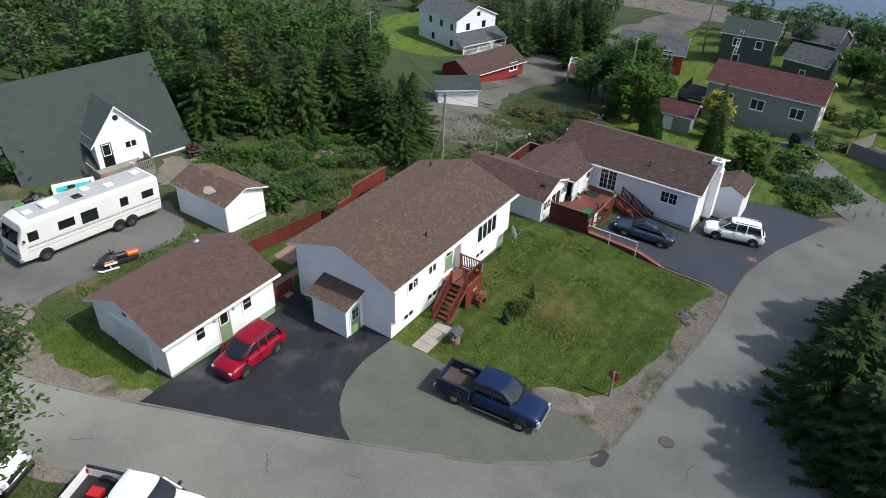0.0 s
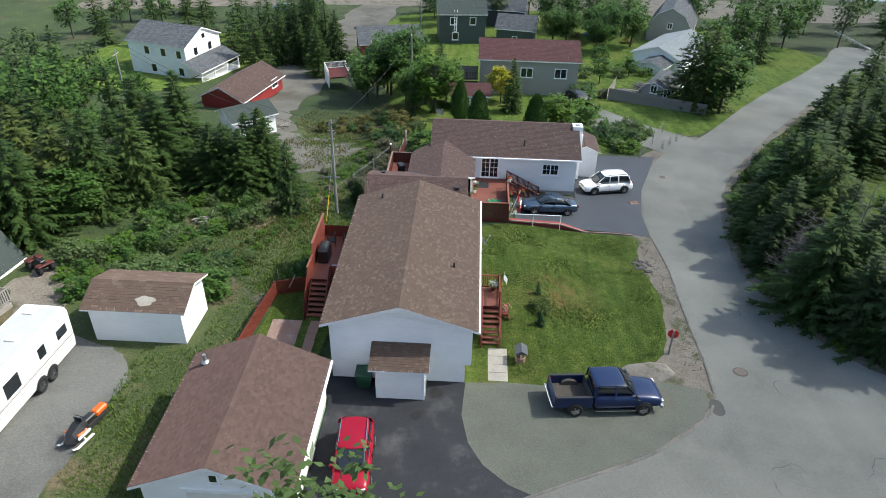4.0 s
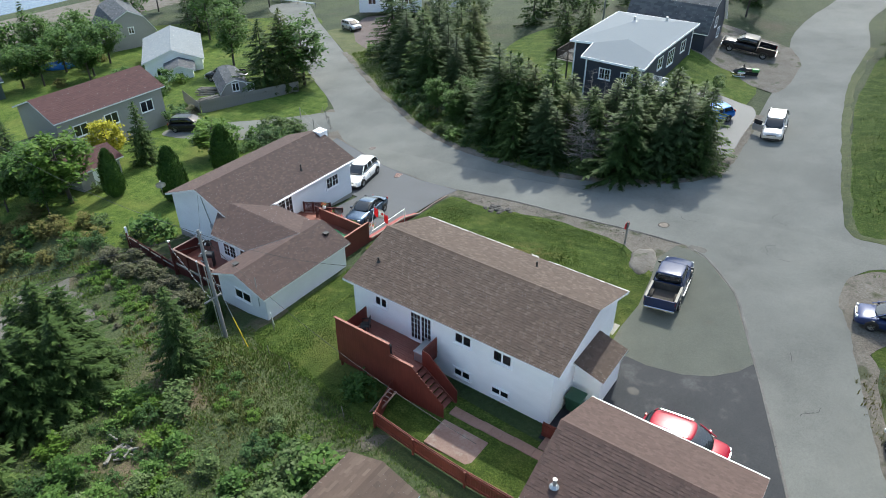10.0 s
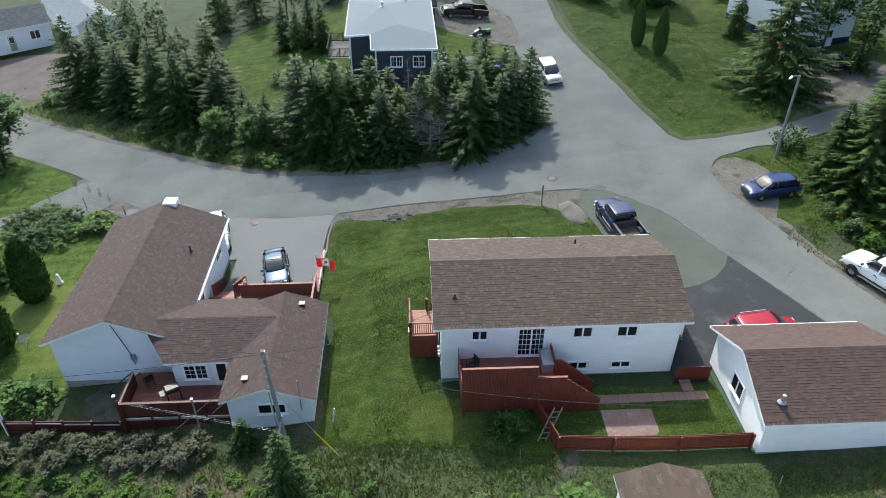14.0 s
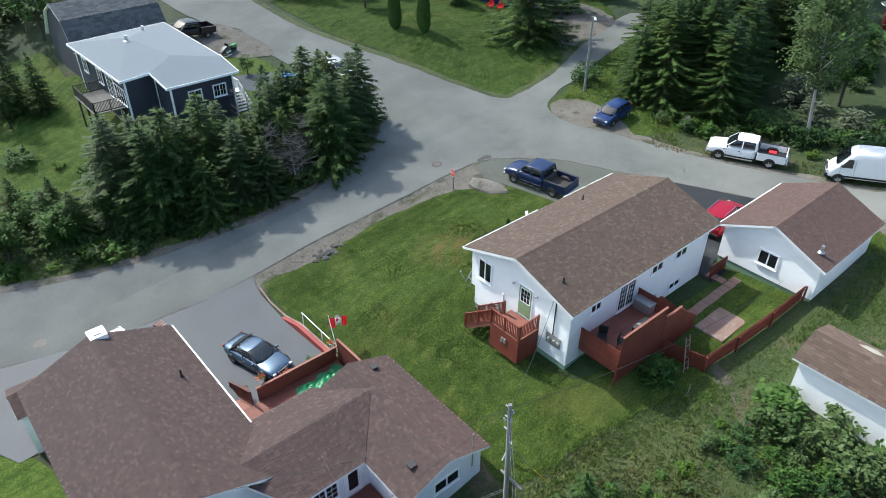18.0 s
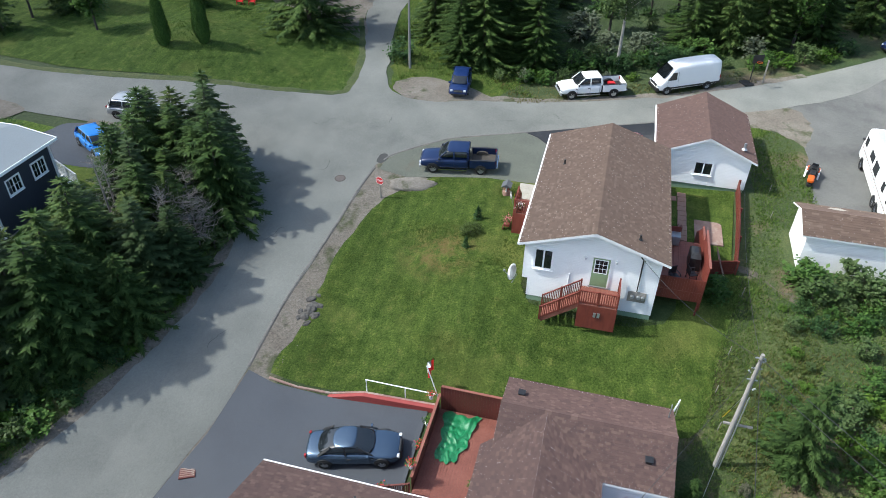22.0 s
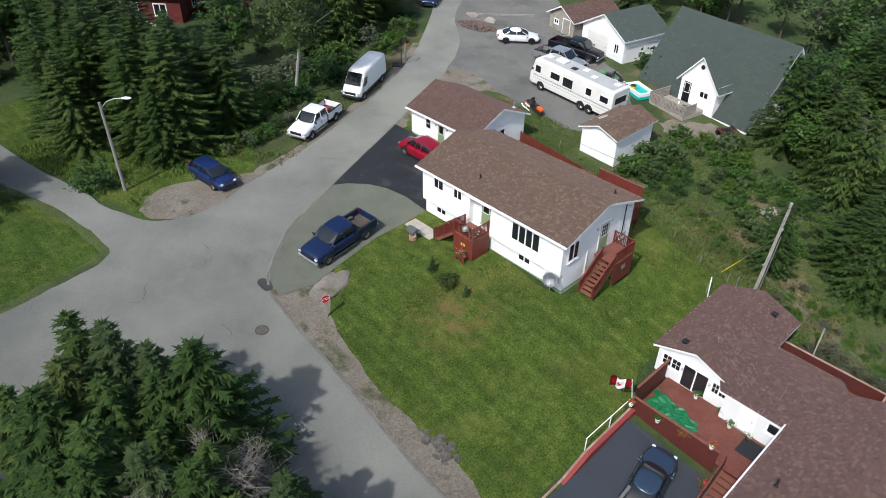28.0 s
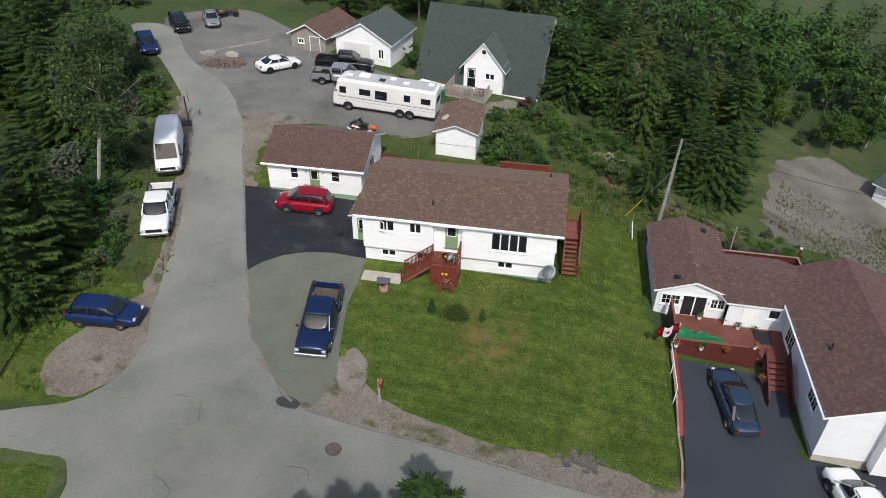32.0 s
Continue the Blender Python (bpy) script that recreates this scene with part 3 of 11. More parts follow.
def grid_ground():
    xs, ys = np.meshgrid(GX, GY, indexing="ij")
    zs = hz(xs, ys)
    k = len(GY)
    verts = np.stack([xs, ys, zs], -1).reshape(-1, 3)
    i, j = np.meshgrid(np.arange(len(GX) - 1), np.arange(k - 1), indexing="ij")
    a = (i * k + j).ravel()
    me = bpy.data.meshes.new("ground")
    me.from_pydata(verts.tolist(), [], np.stack([a, a + k, a + k + 1, a + 1], 1).tolist())
    me.materials.append(M_WOODS)
    for f in me.polygons:
        f.use_smooth = True
    return tagged(new("ground", me), "sloping ground of scrub grass and woodland floor", "ground", kind="structure")


grid_ground()


def curve_points(pts, closed=True, per=6):
    """A smooth line through the points."""
    out, k = [], len(pts)
    rng = range(k) if closed else range(k - 1)
    get = (lambda i: Vector(pts[i % k])) if closed else (lambda i: Vector(pts[min(max(i, 0), k - 1)]))
    for i in rng:
        a, b, c, d = get(i - 1), get(i), get(i + 1), get(i + 2)
        for s in range(per):
            t = s / per
            out.append(0.5 * (2 * b + (c - a) * t + (2 * a - 5 * b + 4 * c - d) * t * t + (3 * b - a - 3 * c + d) * t ** 3))
    if not closed:
        out.append(Vector(pts[-1]))
    return out


def patch(name, pts, lift, material, label, category="ground", rag=0.0, smooth=True, per=6, kind="structure"):
    """A sheet laid over the land inside an outline, with a slightly ragged edge."""
    out = curve_points(pts, True, per) if smooth else [Vector(p) for p in pts]
    if rag:
        fine = []
        for a, b in zip(out, out[1:] + out[:1]):
            m = max(1, int((b - a).length / 0.35))
            fine += [a.lerp(b, s / m) for s in range(m)]
        out = [p + rag * Vector((noise.noise((p.x * 0.9, p.y * 0.9, 3)), noise.noise((p.x * 0.9, p.y * 0.9, 9)))) * 2 + rag * 0.6 * Vector((noise.noise((p.x * 4, p.y * 4, 5)), noise.noise((p.x * 4, p.y * 4, 7)))) for p in out]
    xs, ys = [p.x for p in out], [p.y for p in out]
    inner = [Vector((x, y)) for x in GX if min(xs) < x < max(xs) for y in GY if min(ys) < y < max(ys)]
    k = len(out)
    vs, _, fs, *_ = geometry.delaunay_2d_cdt([Vector((p.x, p.y)) for p in out] + inner, [(i, (i + 1) % k) for i in range(k)], [], 1, 1e-4)
    me = bpy.data.meshes.new(name)
    me.from_pydata([(v.x, v.y, float(hz(v.x, v.y)) + lift) for v in vs], [], [f for f in fs])
    me.materials.append(material)
    return tagged(new(name, me), label, category, kind=kind)


# open grass, meadow and lots first, paved surfaces above them
patch("meadow", [(-14, 12.6), (-2, 12.4), (7, 12.6), (12, 9), (19, 7), (21, 2), (38, 1.5), (46, 5), (50, 16), (44, 34), (30, 36), (22, 24), (12, 22), (4, 26), (-2, 26), (-8, 19)], 0.012, M_MEADOW, "rough meadow of grass, weeds and bare soil", rag=0.5)
patch("lawn_house", [(-0.2, -2.6), (0.2, -8), (2.4, -10.6), (4.6, -12.0), (8, -12.9), (13, -13.1), (17, -12.9), (20.3, -13.2), (20.7, -8), (20.6, -3), (19.6, 0), (19.6, 7.6), (19.4, 10.0), (15.5, 10.9), (11.5, 11.8), (7.3, 12.5), (7.0, 9), (13, 8), (13.2, 0.2), (6.2, 0.1), (0.4, 0.3)], 0.045, M_LAWN, "mown green front and side lawn", rag=0.12, per=4)
patch("dry_weeds", [(20.8, 11.4), (18, 10.9), (15.8, 11.4), (13.6, 12.2), (11, 13.6), (10.4, 16), (13, 16.6), (16, 15.8), (20, 14.6), (22, 13)], 0.032, M_DRYGRASS, "browned dry grass and weeds", rag=0.6)
patch("worn_path", [(6.4, 13.2), (7.2, 13.0), (8.4, 14.6), (9.6, 16), (9.0, 16.3), (7.6, 15)], 0.03, M_SOIL, "bare trodden soil path", rag=0.5)
patch("verge", [(0.8, -9.6), (-0.7, -14.3), (2.5, -15), (8, -15.4), (15, -15.8), (20.6, -15.6), (21, -12.6), (16.5, -12.3), (11, -12.4), (6.5, -11.8), (4, -10.6), (2.6, -9.3)], 0.03, M_DIRT, "stony roadside verge with tufts of weed", rag=0.25)
patch("lawn_back", [(-2.2, 8.5), (7.1, 8.0), (7.1, 12.1), (-2.2, 12.8)], 0.05, M_LAWN, "small mown lawn behind the house", smooth=False)
patch("lawn_corner", [(-11.8, 7.4), (-10.2, 7.3), (-10.2, 14.2), (-13, 16.5), (-15.2, 14)], 0.04, M_LAWN, "patch of grass beside the garage", rag=0.2, per=4)
patch("corner_shoulder", [(-12.0, 6.9), (-11.0, 7.2), (-11.5, 8.7), (-12.5, 11.2), (-12.9, 14), (-12.2, 16.6), (-10.4, 18.8), (-14.5, 19.5), (-17, 18), (-15.4, 14.5), (-14.2, 12), (-12.8, 9)], 0.048, M_DIRT, "gravelly shoulder between lane and lawn", rag=0.4)
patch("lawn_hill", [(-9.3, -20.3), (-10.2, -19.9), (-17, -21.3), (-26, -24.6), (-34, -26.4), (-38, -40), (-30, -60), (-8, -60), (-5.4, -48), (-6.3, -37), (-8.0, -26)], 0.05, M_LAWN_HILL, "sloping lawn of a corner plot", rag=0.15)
patch("lawn_lamp", [(-10.6, -14.9), (-13, -16.9), (-18, -18.2), (-27, -20.6), (-34, -21.4), (-34, -12), (-22, -8), (-17, -2), (-15.6, 3), (-13.6, -2.6), (-12.4, -8)], 0.035, M_LAWN, "weedy grass bank beside the road", rag=0.3)
patch("lawn_dark_house", [(3.6, -36), (4.2, -46), (10, -48.5), (20, -50), (22, -60), (36, -60), (37, -46), (34, -37.5), (27, -31), (20, -29.5), (10, -29), (6, -32)], 0.05, M_LAWN_BRIGHT, "bright lawn round a dark house", rag=0.3)
patch("lawn_east", [(36.5, -9), (40, -12), (44, -17), (52, -20), (64, -30), (72, -36), (84, -30), (92, -14), (96, 4), (88, 14), (70, 12), (58, 10), (46, 6), (36.6, 5)], 0.04, M_LAWN_BRIGHT, "neighbouring lawns and gardens", rag=0.4)
patch("field_far", [(96, 10), (102, 32), (92, 60), (70, 64), (64, 44), (80, 36), (100, 24)], 0.04, M_LAWN_BRIGHT, "grass plot by the water", rag=0.5)
patch("gravel_lot", [(-13.6, 18.4), (-8.5, 18.6), (-1.2, 18.3), (1.4, 20.5), (2.2, 24.5), (-0.5, 27.5), (-5.5, 32.2), (-13, 34.5), (-20.5, 42), (-29, 47), (-36, 41), (-30, 31), (-23.4, 24.5), (-18, 17.4)], 0.04, M_LOT, "grey gravel parking lot", rag=0.35)
patch("path_dirt", [(3.6, 26.4), (5, 28.6), (9, 29.3), (10.4, 27.6), (7.5, 26), (4.8, 25.4)], 0.035, M_DIRT, "bare trodden soil", rag=0.5)
patch("shade_bed", [(30.6, 3.9), (33.4, 3.9), (34.2, 5.4), (33.2, 6.6), (31, 7.1)], 0.05, M_SOIL, "bare weedy soil behind the deck", rag=0.3)
patch("gravel_field", [(31, 15.5), (35, 12.6), (40, 13.2), (46, 20), (54, 23), (66, 23), (84, 22), (100, 20), (126, 16), (128, 24), (104, 28), (84, 30), (68, 33), (56, 30), (46, 30), (40, 33.5), (34, 28.5), (31.5, 21)], 0.04, M_YARD, "open gravel yard and track", rag=1.0)
patch("shore_road", [(122, -80), (140, -80), (141, -8), (141, 20), (136, 50), (124, 80), (114, 78), (124, 40), (126, 10), (123, -20)], 0.05, M_DIRT, "pale gravel shore road", rag=0.4)

patch("road", [(-38.5, 37), (-30.2, 28.4), (-23.9, 20.5), (-19.4, 13), (-16.6, 6), (-14.2, 0), (-12.4, -6), (-10.3, -12), (-10.6, -15.3), (-13.5, -17.4), (-18.5, -18.6), (-26.8, -20.6), (-36, -21.6), (-36, -25.7), (-26.8, -24.0), (-17.2, -20.9), (-11, -19.9), (-9.2, -20.7), (-7.9, -26), (-5.6, -37.3), (-4.2, -48.6), (-4.4, -58), (-2.4, -70), (-3.2, -80), (-6, -100), (1, -100), (3.2, -80), (4.2, -70), (4.2, -60), (2.4, -48.9), (1.6, -35.2), (1.3, -27.3), (2.2, -24.8), (4.4, -22.6), (9.7, -20.7), (15.7, -20.2), (22.2, -21.2), (27.6, -22.7), (33.6, -25.4), (45, -32.6), (61.5, -44.6), (82, -60.3), (95, -70), (100, -65), (88, -56.8), (63.8, -38.2), (47.1, -26.6), (39.9, -20.2), (36, -18), (30, -15.9), (24.9, -14.9), (20.4, -14.7), (15, -14.7), (8.4, -14.2), (3.5, -14.0), (0.3, -13.7), (-1.8, -12.4), (-4.5, -9.2), (-6.5, -5), (-8.6, -0.4), (-11.8, 7), (-14, 12), (-16.6, 17.7), (-21.1, 24.2), (-27.4, 29.6), (-34, 38)], 0.06, M_ROAD, "worn grey asphalt road and junction", "road", rag=0.1, per=4)
patch("shoulder", [(-10.2, 0.2), (-8.2, -5), (-6, -9.8), (-2.8, -13.6), (-0.6, -14.8), (0.6, -13.2), (-1.4, -11.6), (-4, -8.6), (-5.8, -4.6), (-7, -0.6)], 0.052, M_DIRT, "dusty worn road shoulder", rag=0.08)
patch("corner_drive", [(-21, -22.4), (-27, -24), (-33, -25.5), (-34, -32), (-30.5, -36), (-26.4, -34.5), (-24.8, -28)], 0.062, M_DIRT, "gravel drive of the corner house", "driveway", rag=0.2)
patch("yard_grass", [(-8, 32.5), (-3, 30.5), (0.5, 29), (3, 27.5), (8, 24.5), (13, 25), (14, 31), (9, 32), (-2, 34), (-8, 36)], 0.02, M_MEADOW, "grass round the A-frame house", rag=0.3)
patch("lane_verge", [(-12.4, -6), (-13.9, -0.5), (-16.2, 6), (-19, 13), (-23.4, 20.6), (-26, 23.4), (-28, 21.4), (-23, 13), (-20.4, 6), (-18, 0), (-16, -5)], 0.038, M_MEADOW, "weedy verge along the lane", rag=0.25)
patch("lot_edge", [(-18, 17), (-14, 12.8), (-9, 13.4), (2.4, 13.4), (2.4, 19.4), (-8, 19.6), (-15, 19.6)], 0.014, M_MEADOW, "weedy grass strip beside the lot", rag=0.3)
patch("roadside", [(19.4, -12.2), (22, -13.4), (30, -14.6), (38, -17), (41.5, -19.5), (46, -25), (40, -24.5), (30, -19.5), (20, -17)], 0.044, M_DIRT, "dusty road edge by the driveway", rag=0.1)
patch("village_grass", [(37, 6), (44, 8), (58, 11), (70, 13), (90, 18), (121, 12), (121, -30), (96, -56), (84, -62), (66, -44), (50, -29), (44, -21), (40, -14), (37, -8)], 0.018, M_LAWN_BRIGHT, "grass between the village plots", rag=0.4)
patch("driveway", [(-12.0, 7.0), (-9.9, 7.15), (-1.7, 7.15), (-1.7, 8.2), (0.05, 8.2), (0.05, -0.05), (-2.4, 0.1), (-4.3, -0.3), (-5.7, -1.0), (-6.8, -2.2), (-7.4, -3.3)], 0.075, M_TAR, "dark asphalt driveway", "driveway", smooth=False, rag=0.03)
patch("gravel_pad", [(-7.4, -3.3), (-6.8, -2.2), (-5.7, -1.0), (-4.3, -0.3), (-2.4, 0.1), (0.0, -0.05), (0.15, -2.3), (0.15, -5), (0.7, -8.6), (1.2, -11), (0.6, -13.3), (-0.4, -13.3), (-1.8, -12.4), (-4.5, -9.2), (-6.5, -5)], 0.068, M_GRAVEL, "crushed gravel parking pad", "driveway", smooth=False, rag=0.06)
patch("neighbour_driveway", [(20.5, -14.6), (21.0, -12.8), (21.2, -9), (21.2, -3.7), (27.8, -3.7), (27.8, -9.4), (37.4, -9.6), (39.0, -13), (39.2, -19.0), (36, -17.9), (30, -15.8), (24.9, -14.8)], 0.075, M_TAR2, "smooth dark asphalt driveway", "driveway", smooth=False, rag=0.03)
patch("bank_weeds", [(20, -21.0), (27.6, -22.9), (33.6, -25.6), (45, -32.8), (61.5, -44.8), (74, -54.2), (71, -57), (58, -47.6), (44, -37), (33, -29.6), (26, -25.6), (20, -22.6)], 0.03, M_WEEDBANK, "sunlit weeds on the roadside bank", rag=0.4)
patch("far_driveway", [(40.6, -20.9), (44.6, -24.6), (50, -20), (58, -14), (58, -10.5), (50, -13), (44, -17.5)], 0.065, M_ROAD, "side driveway", "driveway", rag=0.1)
patch("dark_house_drive", [(1.4, -29), (4.6, -29.3), (7.8, -33), (8.6, -40), (4.6, -40), (2, -38)], 0.07, M_TAR2, "dark asphalt driveway", "driveway", rag=0.08)
patch("dirt_pullout", [(-10.2, -11.8), (-10.5, -15), (-13.0, -16.4), (-14.5, -14.4), (-14.2, -11.2), (-12.2, -7.2)], 0.066, M_DIRT, "gravelly pull-out beside the road", rag=0.2)
patch("rutted_drive", [(1.5, -44), (2.6, -56), (12, -58), (14, -50), (8, -47)], 0.066, M_DIRT, "gravel turning area", rag=0.3)
patch("turning_gravel", [(58, -47), (70, -56), (74, -66), (60, -64), (50, -52)], 0.067, M_REDGRAVEL, "reddish gravel lay-by off the road", rag=0.4)
lake = patch("water", [(147, -400), (420, -400), (420, 400), (147, 400)], 0.0, M_WATER, "blue rippled lake water", "water", smooth=False)
for v in lake.data.vertices:
    v.co.z = -12.75

# ---- builders for houses ----
def shingles(parent, slopes, material, w=0.21, e=0.15, label=""):
    """Lapped tabs over slopes of (eave start, eave end, ridge end, ridge start): each tab tilted, its butt edge proud."""
    verts, faces = [], []
    rnd = random.Random(7)
    for a, b, c, d in slopes:
        a, b, c, d = (np.array(p, float) for p in (a, b, c, d))
        nrm = np.cross(b - a, d - a)
        nrm /= np.linalg.norm(nrm)
        if nrm[2] < 0:
            nrm = -nrm
        rows = max(2, int(round(np.linalg.norm((d + c) / 2 - (a + b) / 2) / e)))
        for r in range(rows):
            s0, s1 = r / rows, min(1.0, (r + 1.9) / rows)
            p0, p1, q0, q1 = a + (d - a) * s0, b + (c - b) * s0, a + (d - a) * s1, b + (c - b) * s1
            length = np.linalg.norm(p1 - p0)
            if length < 0.05:
                continue
            k = max(1, int(round(length / w)))
            cuts = [0.0] + [(i + (0.5 if r % 2 else 0.0) + rnd.uniform(-0.16, 0.16)) / k for i in range(1 - r % 2, k)] + [1.0]
            for u0, u1 in zip(cuts, cuts[1:]):
                g = 0.003 / length
                f = rnd.choice((0.016, 0.019, 0.027))
                o = len(verts)
                for base, other, u, up in ((p0, p1, u0 + g, f), (p0, p1, u1 - g, f), (q0, q1, u1 - g, 0.003), (q0, q1, u0 + g, 0.003), (p0, p1, u0 + g, -0.004), (p0, p1, u1 - g, -0.004)):
                    verts.append(base + (other - base) * u + nrm * up)
                faces += [(o, o + 1, o + 2, o + 3), (o + 4, o + 5, o + 1, o)]
    me = bpy.data.meshes.new("shingles")
    me.from_pydata([tuple(v) for v in verts], [], faces)
    return tagged(part("shingles", me, material, parent, label), kind="stuff")


def slab(bm, a, b, c, d, t):
    """A sloping board of thickness t under the face a b c d."""
    top = [bm.verts.new(p) for p in (a, b, c, d)]
    low = [bm.verts.new((p[0], p[1], p[2] - t)) for p in (a, b, c, d)]
    bm.faces.new(top)
    bm.faces.new(low[::-1])
    for i in range(4):
        bm.faces.new((top[i], low[i], low[(i + 1) % 4], top[(i + 1) % 4]))


def gable_roof(parent, x0, x1, y0, y1, ze, zr, axis, material, t=0.16, w=0.21, e=0.15, ridge=None):
    """Two slopes over the rectangle, eaves at ze, ridge at zr along the axis."""
    if axis == "x":
        m = (y0 + y1) / 2 if ridge is None else ridge
        slopes = [((x0, y0, ze), (x1, y0, ze), (x1, m, zr), (x0, m, zr)), ((x1, y1, ze), (x0, y1, ze), (x0, m, zr), (x1, m, zr))]
        ends = ((x0, m, zr), (x1, m, zr))
    else:
        m = (x0 + x1) / 2 if ridge is None else ridge
        slopes = [((x0, y1, ze), (x0, y0, ze), (m, y0, zr), (m, y1, zr)), ((x1, y0, ze), (x1, y1, ze), (m, y1, zr), (m, y0, zr))]
        ends = ((m, y0, zr), (m, y1, zr))
    roof = None
    for s in slopes:
        bm = bmesh.new()
        slab(bm, *s, t)
        roof = part("roof", bm, M_TRIM, parent)
    shingles(roof, slopes, material, w, e)
    cap = bmesh.new()
    k = max(2, int((Vector(ends[1]) - Vector(ends[0])).length / (e * 2)))
    for i in range(k):
        p, q = (Vector(ends[0]).lerp(Vector(ends[1]), (i + s) / k) for s in (0, 1.08))
        side = Vector((0, 0.17, 0)) if axis == "x" else Vector((0.17, 0, 0))
        drop = Vector((0, 0, 0.17 * (zr - ze) / (abs((y1 - y0) if axis == "x" else (x1 - x0)) / 2)))
        lift = Vector((0, 0, 0.03))
        v = [cap.verts.new(c) for c in (p - side - drop + lift, q - side - drop + lift * 0.4, q + lift * 0.6, p + lift * 1.2, q + side - drop + lift * 0.4, p + side - drop + lift)]
        cap.faces.new(v[:4])
        cap.faces.new((v[3], v[2], v[4], v[5]))
    tagged(part("ridge_cap", cap, material, parent), kind="stuff")
    return slopes


def gable_walls(parent, x0, x1, y0, y1, z0, ze, zr, axis, material, t=0.16, ridge=None, name="wall"):
    """Four walls of thickness t; the gable ends rise to the ridge. ze, zr: the underside of the roof at the wall face."""
    bm = bmesh.new()
    box(bm, *((x0, y0, z0, x1, y0 + t, ze) if axis == "x" else (x0, y0, z0, x0 + t, y1, ze)))
    part(name, bm, material, parent)
    bm = bmesh.new()
    box(bm, *((x0, y1 - t, z0, x1, y1, ze) if axis == "x" else (x1 - t, y0, z0, x1, y1, ze)))
    part(name, bm, material, parent)
    lo, hi = (y0, y1) if axis == "x" else (x0, x1)
    mid = (lo + hi) / 2 if ridge is None else ridge
    for a, b in (((x0 + 0.002, x0 + t) if axis == "x" else (y0 + 0.002, y0 + t)), ((x1 - t, x1 - 0.002) if axis == "x" else (y1 - t, y1 - 0.002))):
        bm = bmesh.new()
        g = t + 0.002
        rise = (zr - ze) * g / (mid - lo)
        prism(bm, [(lo + g, z0), (hi - g, z0), (hi - g, ze + rise), (mid, zr), (lo + g, ze + rise)], axis, a, b)
        part(name, bm, material, parent)
        for s in (lo, hi - g):
            boxes("corner_board", M_TRIM, parent, (a, s + 0.003, z0, b, s + g - 0.003, ze) if axis == "x" else (s + 0.003, a, z0, s + g - 0.003, b, ze))


FACING = {"s": 0, "e": 90, "n": 180, "w": -90}


def on_wall(side, u, plane, z):
    """The pose of a fitting on a wall: u along the wall, plane its face, z the lower edge; local x runs along, -y faces out."""
    x, y = (u, plane) if side in "sn" else (plane, u)
    return pose(x, y, z, 0, 0, FACING[side])


def window(parent, side, u, plane, z, w, h, lights=2, bars=(0, 0), frame_mat=None, open_sash=False, name="window"):
    """A framed window centred at u, with sashes, panes and a sill, set into a shallow reveal."""
    fm = frame_mat or M_TRIM
    bm = bmesh.new()
    f, d = 0.07, 0.05
    box(bm, -w / 2 - f, -d, -f, w / 2 + f, 0.01, 0)
    box(bm, -w / 2 - f, -d, h, w / 2 + f, 0.01, h + f)
    box(bm, -w / 2 - f, -d, 0, -w / 2, 0.01, h)
    box(bm, w / 2, -d, 0, w / 2 + f, 0.01, h)
    win = part(name, bm, fm, parent)
    win.matrix_local = on_wall(side, u, plane, z)
    boxes("sill", fm, win, (-w / 2 - f - 0.03, -d - 0.05, -f - 0.03, w / 2 + f + 0.03, 0.005, -f - 0.003))
    g = w / lights
    for i in range(lights):
        a, b = -w / 2 + g * i, -w / 2 + g * (i + 1)
        s = 0.045
        bm = bmesh.new()
        for r in ((a, -0.035, 0, a + s, 0.006, h), (b - s, -0.035, 0, b, 0.006, h), (a + s, -0.035, 0, b - s, 0.006, s), (a + s, -0.035, h - s, b - s, 0.006, h)):
            box(bm, *r)
        nx, nz = bars
        for k in range(nx):
            c = a + s + (b - a - 2 * s) * (k + 1) / (nx + 1)
            box(bm, c - 0.012, -0.03, s, c + 0.012, 0.004, h - s)
        for k in range(nz):
            c = s + (h - 2 * s) * (k + 1) / (nz + 1)
            box(bm, a + s, -0.029, c - 0.012, b - s, 0.003, c + 0.012)
        sash = part("sash", bm, fm, win)
        boxes("pane", M_PANE, win, (a + s - 0.004, -0.018, s - 0.004, b - s + 0.004, -0.004, h - s + 0.004))
        if open_sash and i == 0:
            sash.matrix_local = pose(a, -0.02, 0, 0, 0, -38) @ pose(-a, 0, 0)
    return win


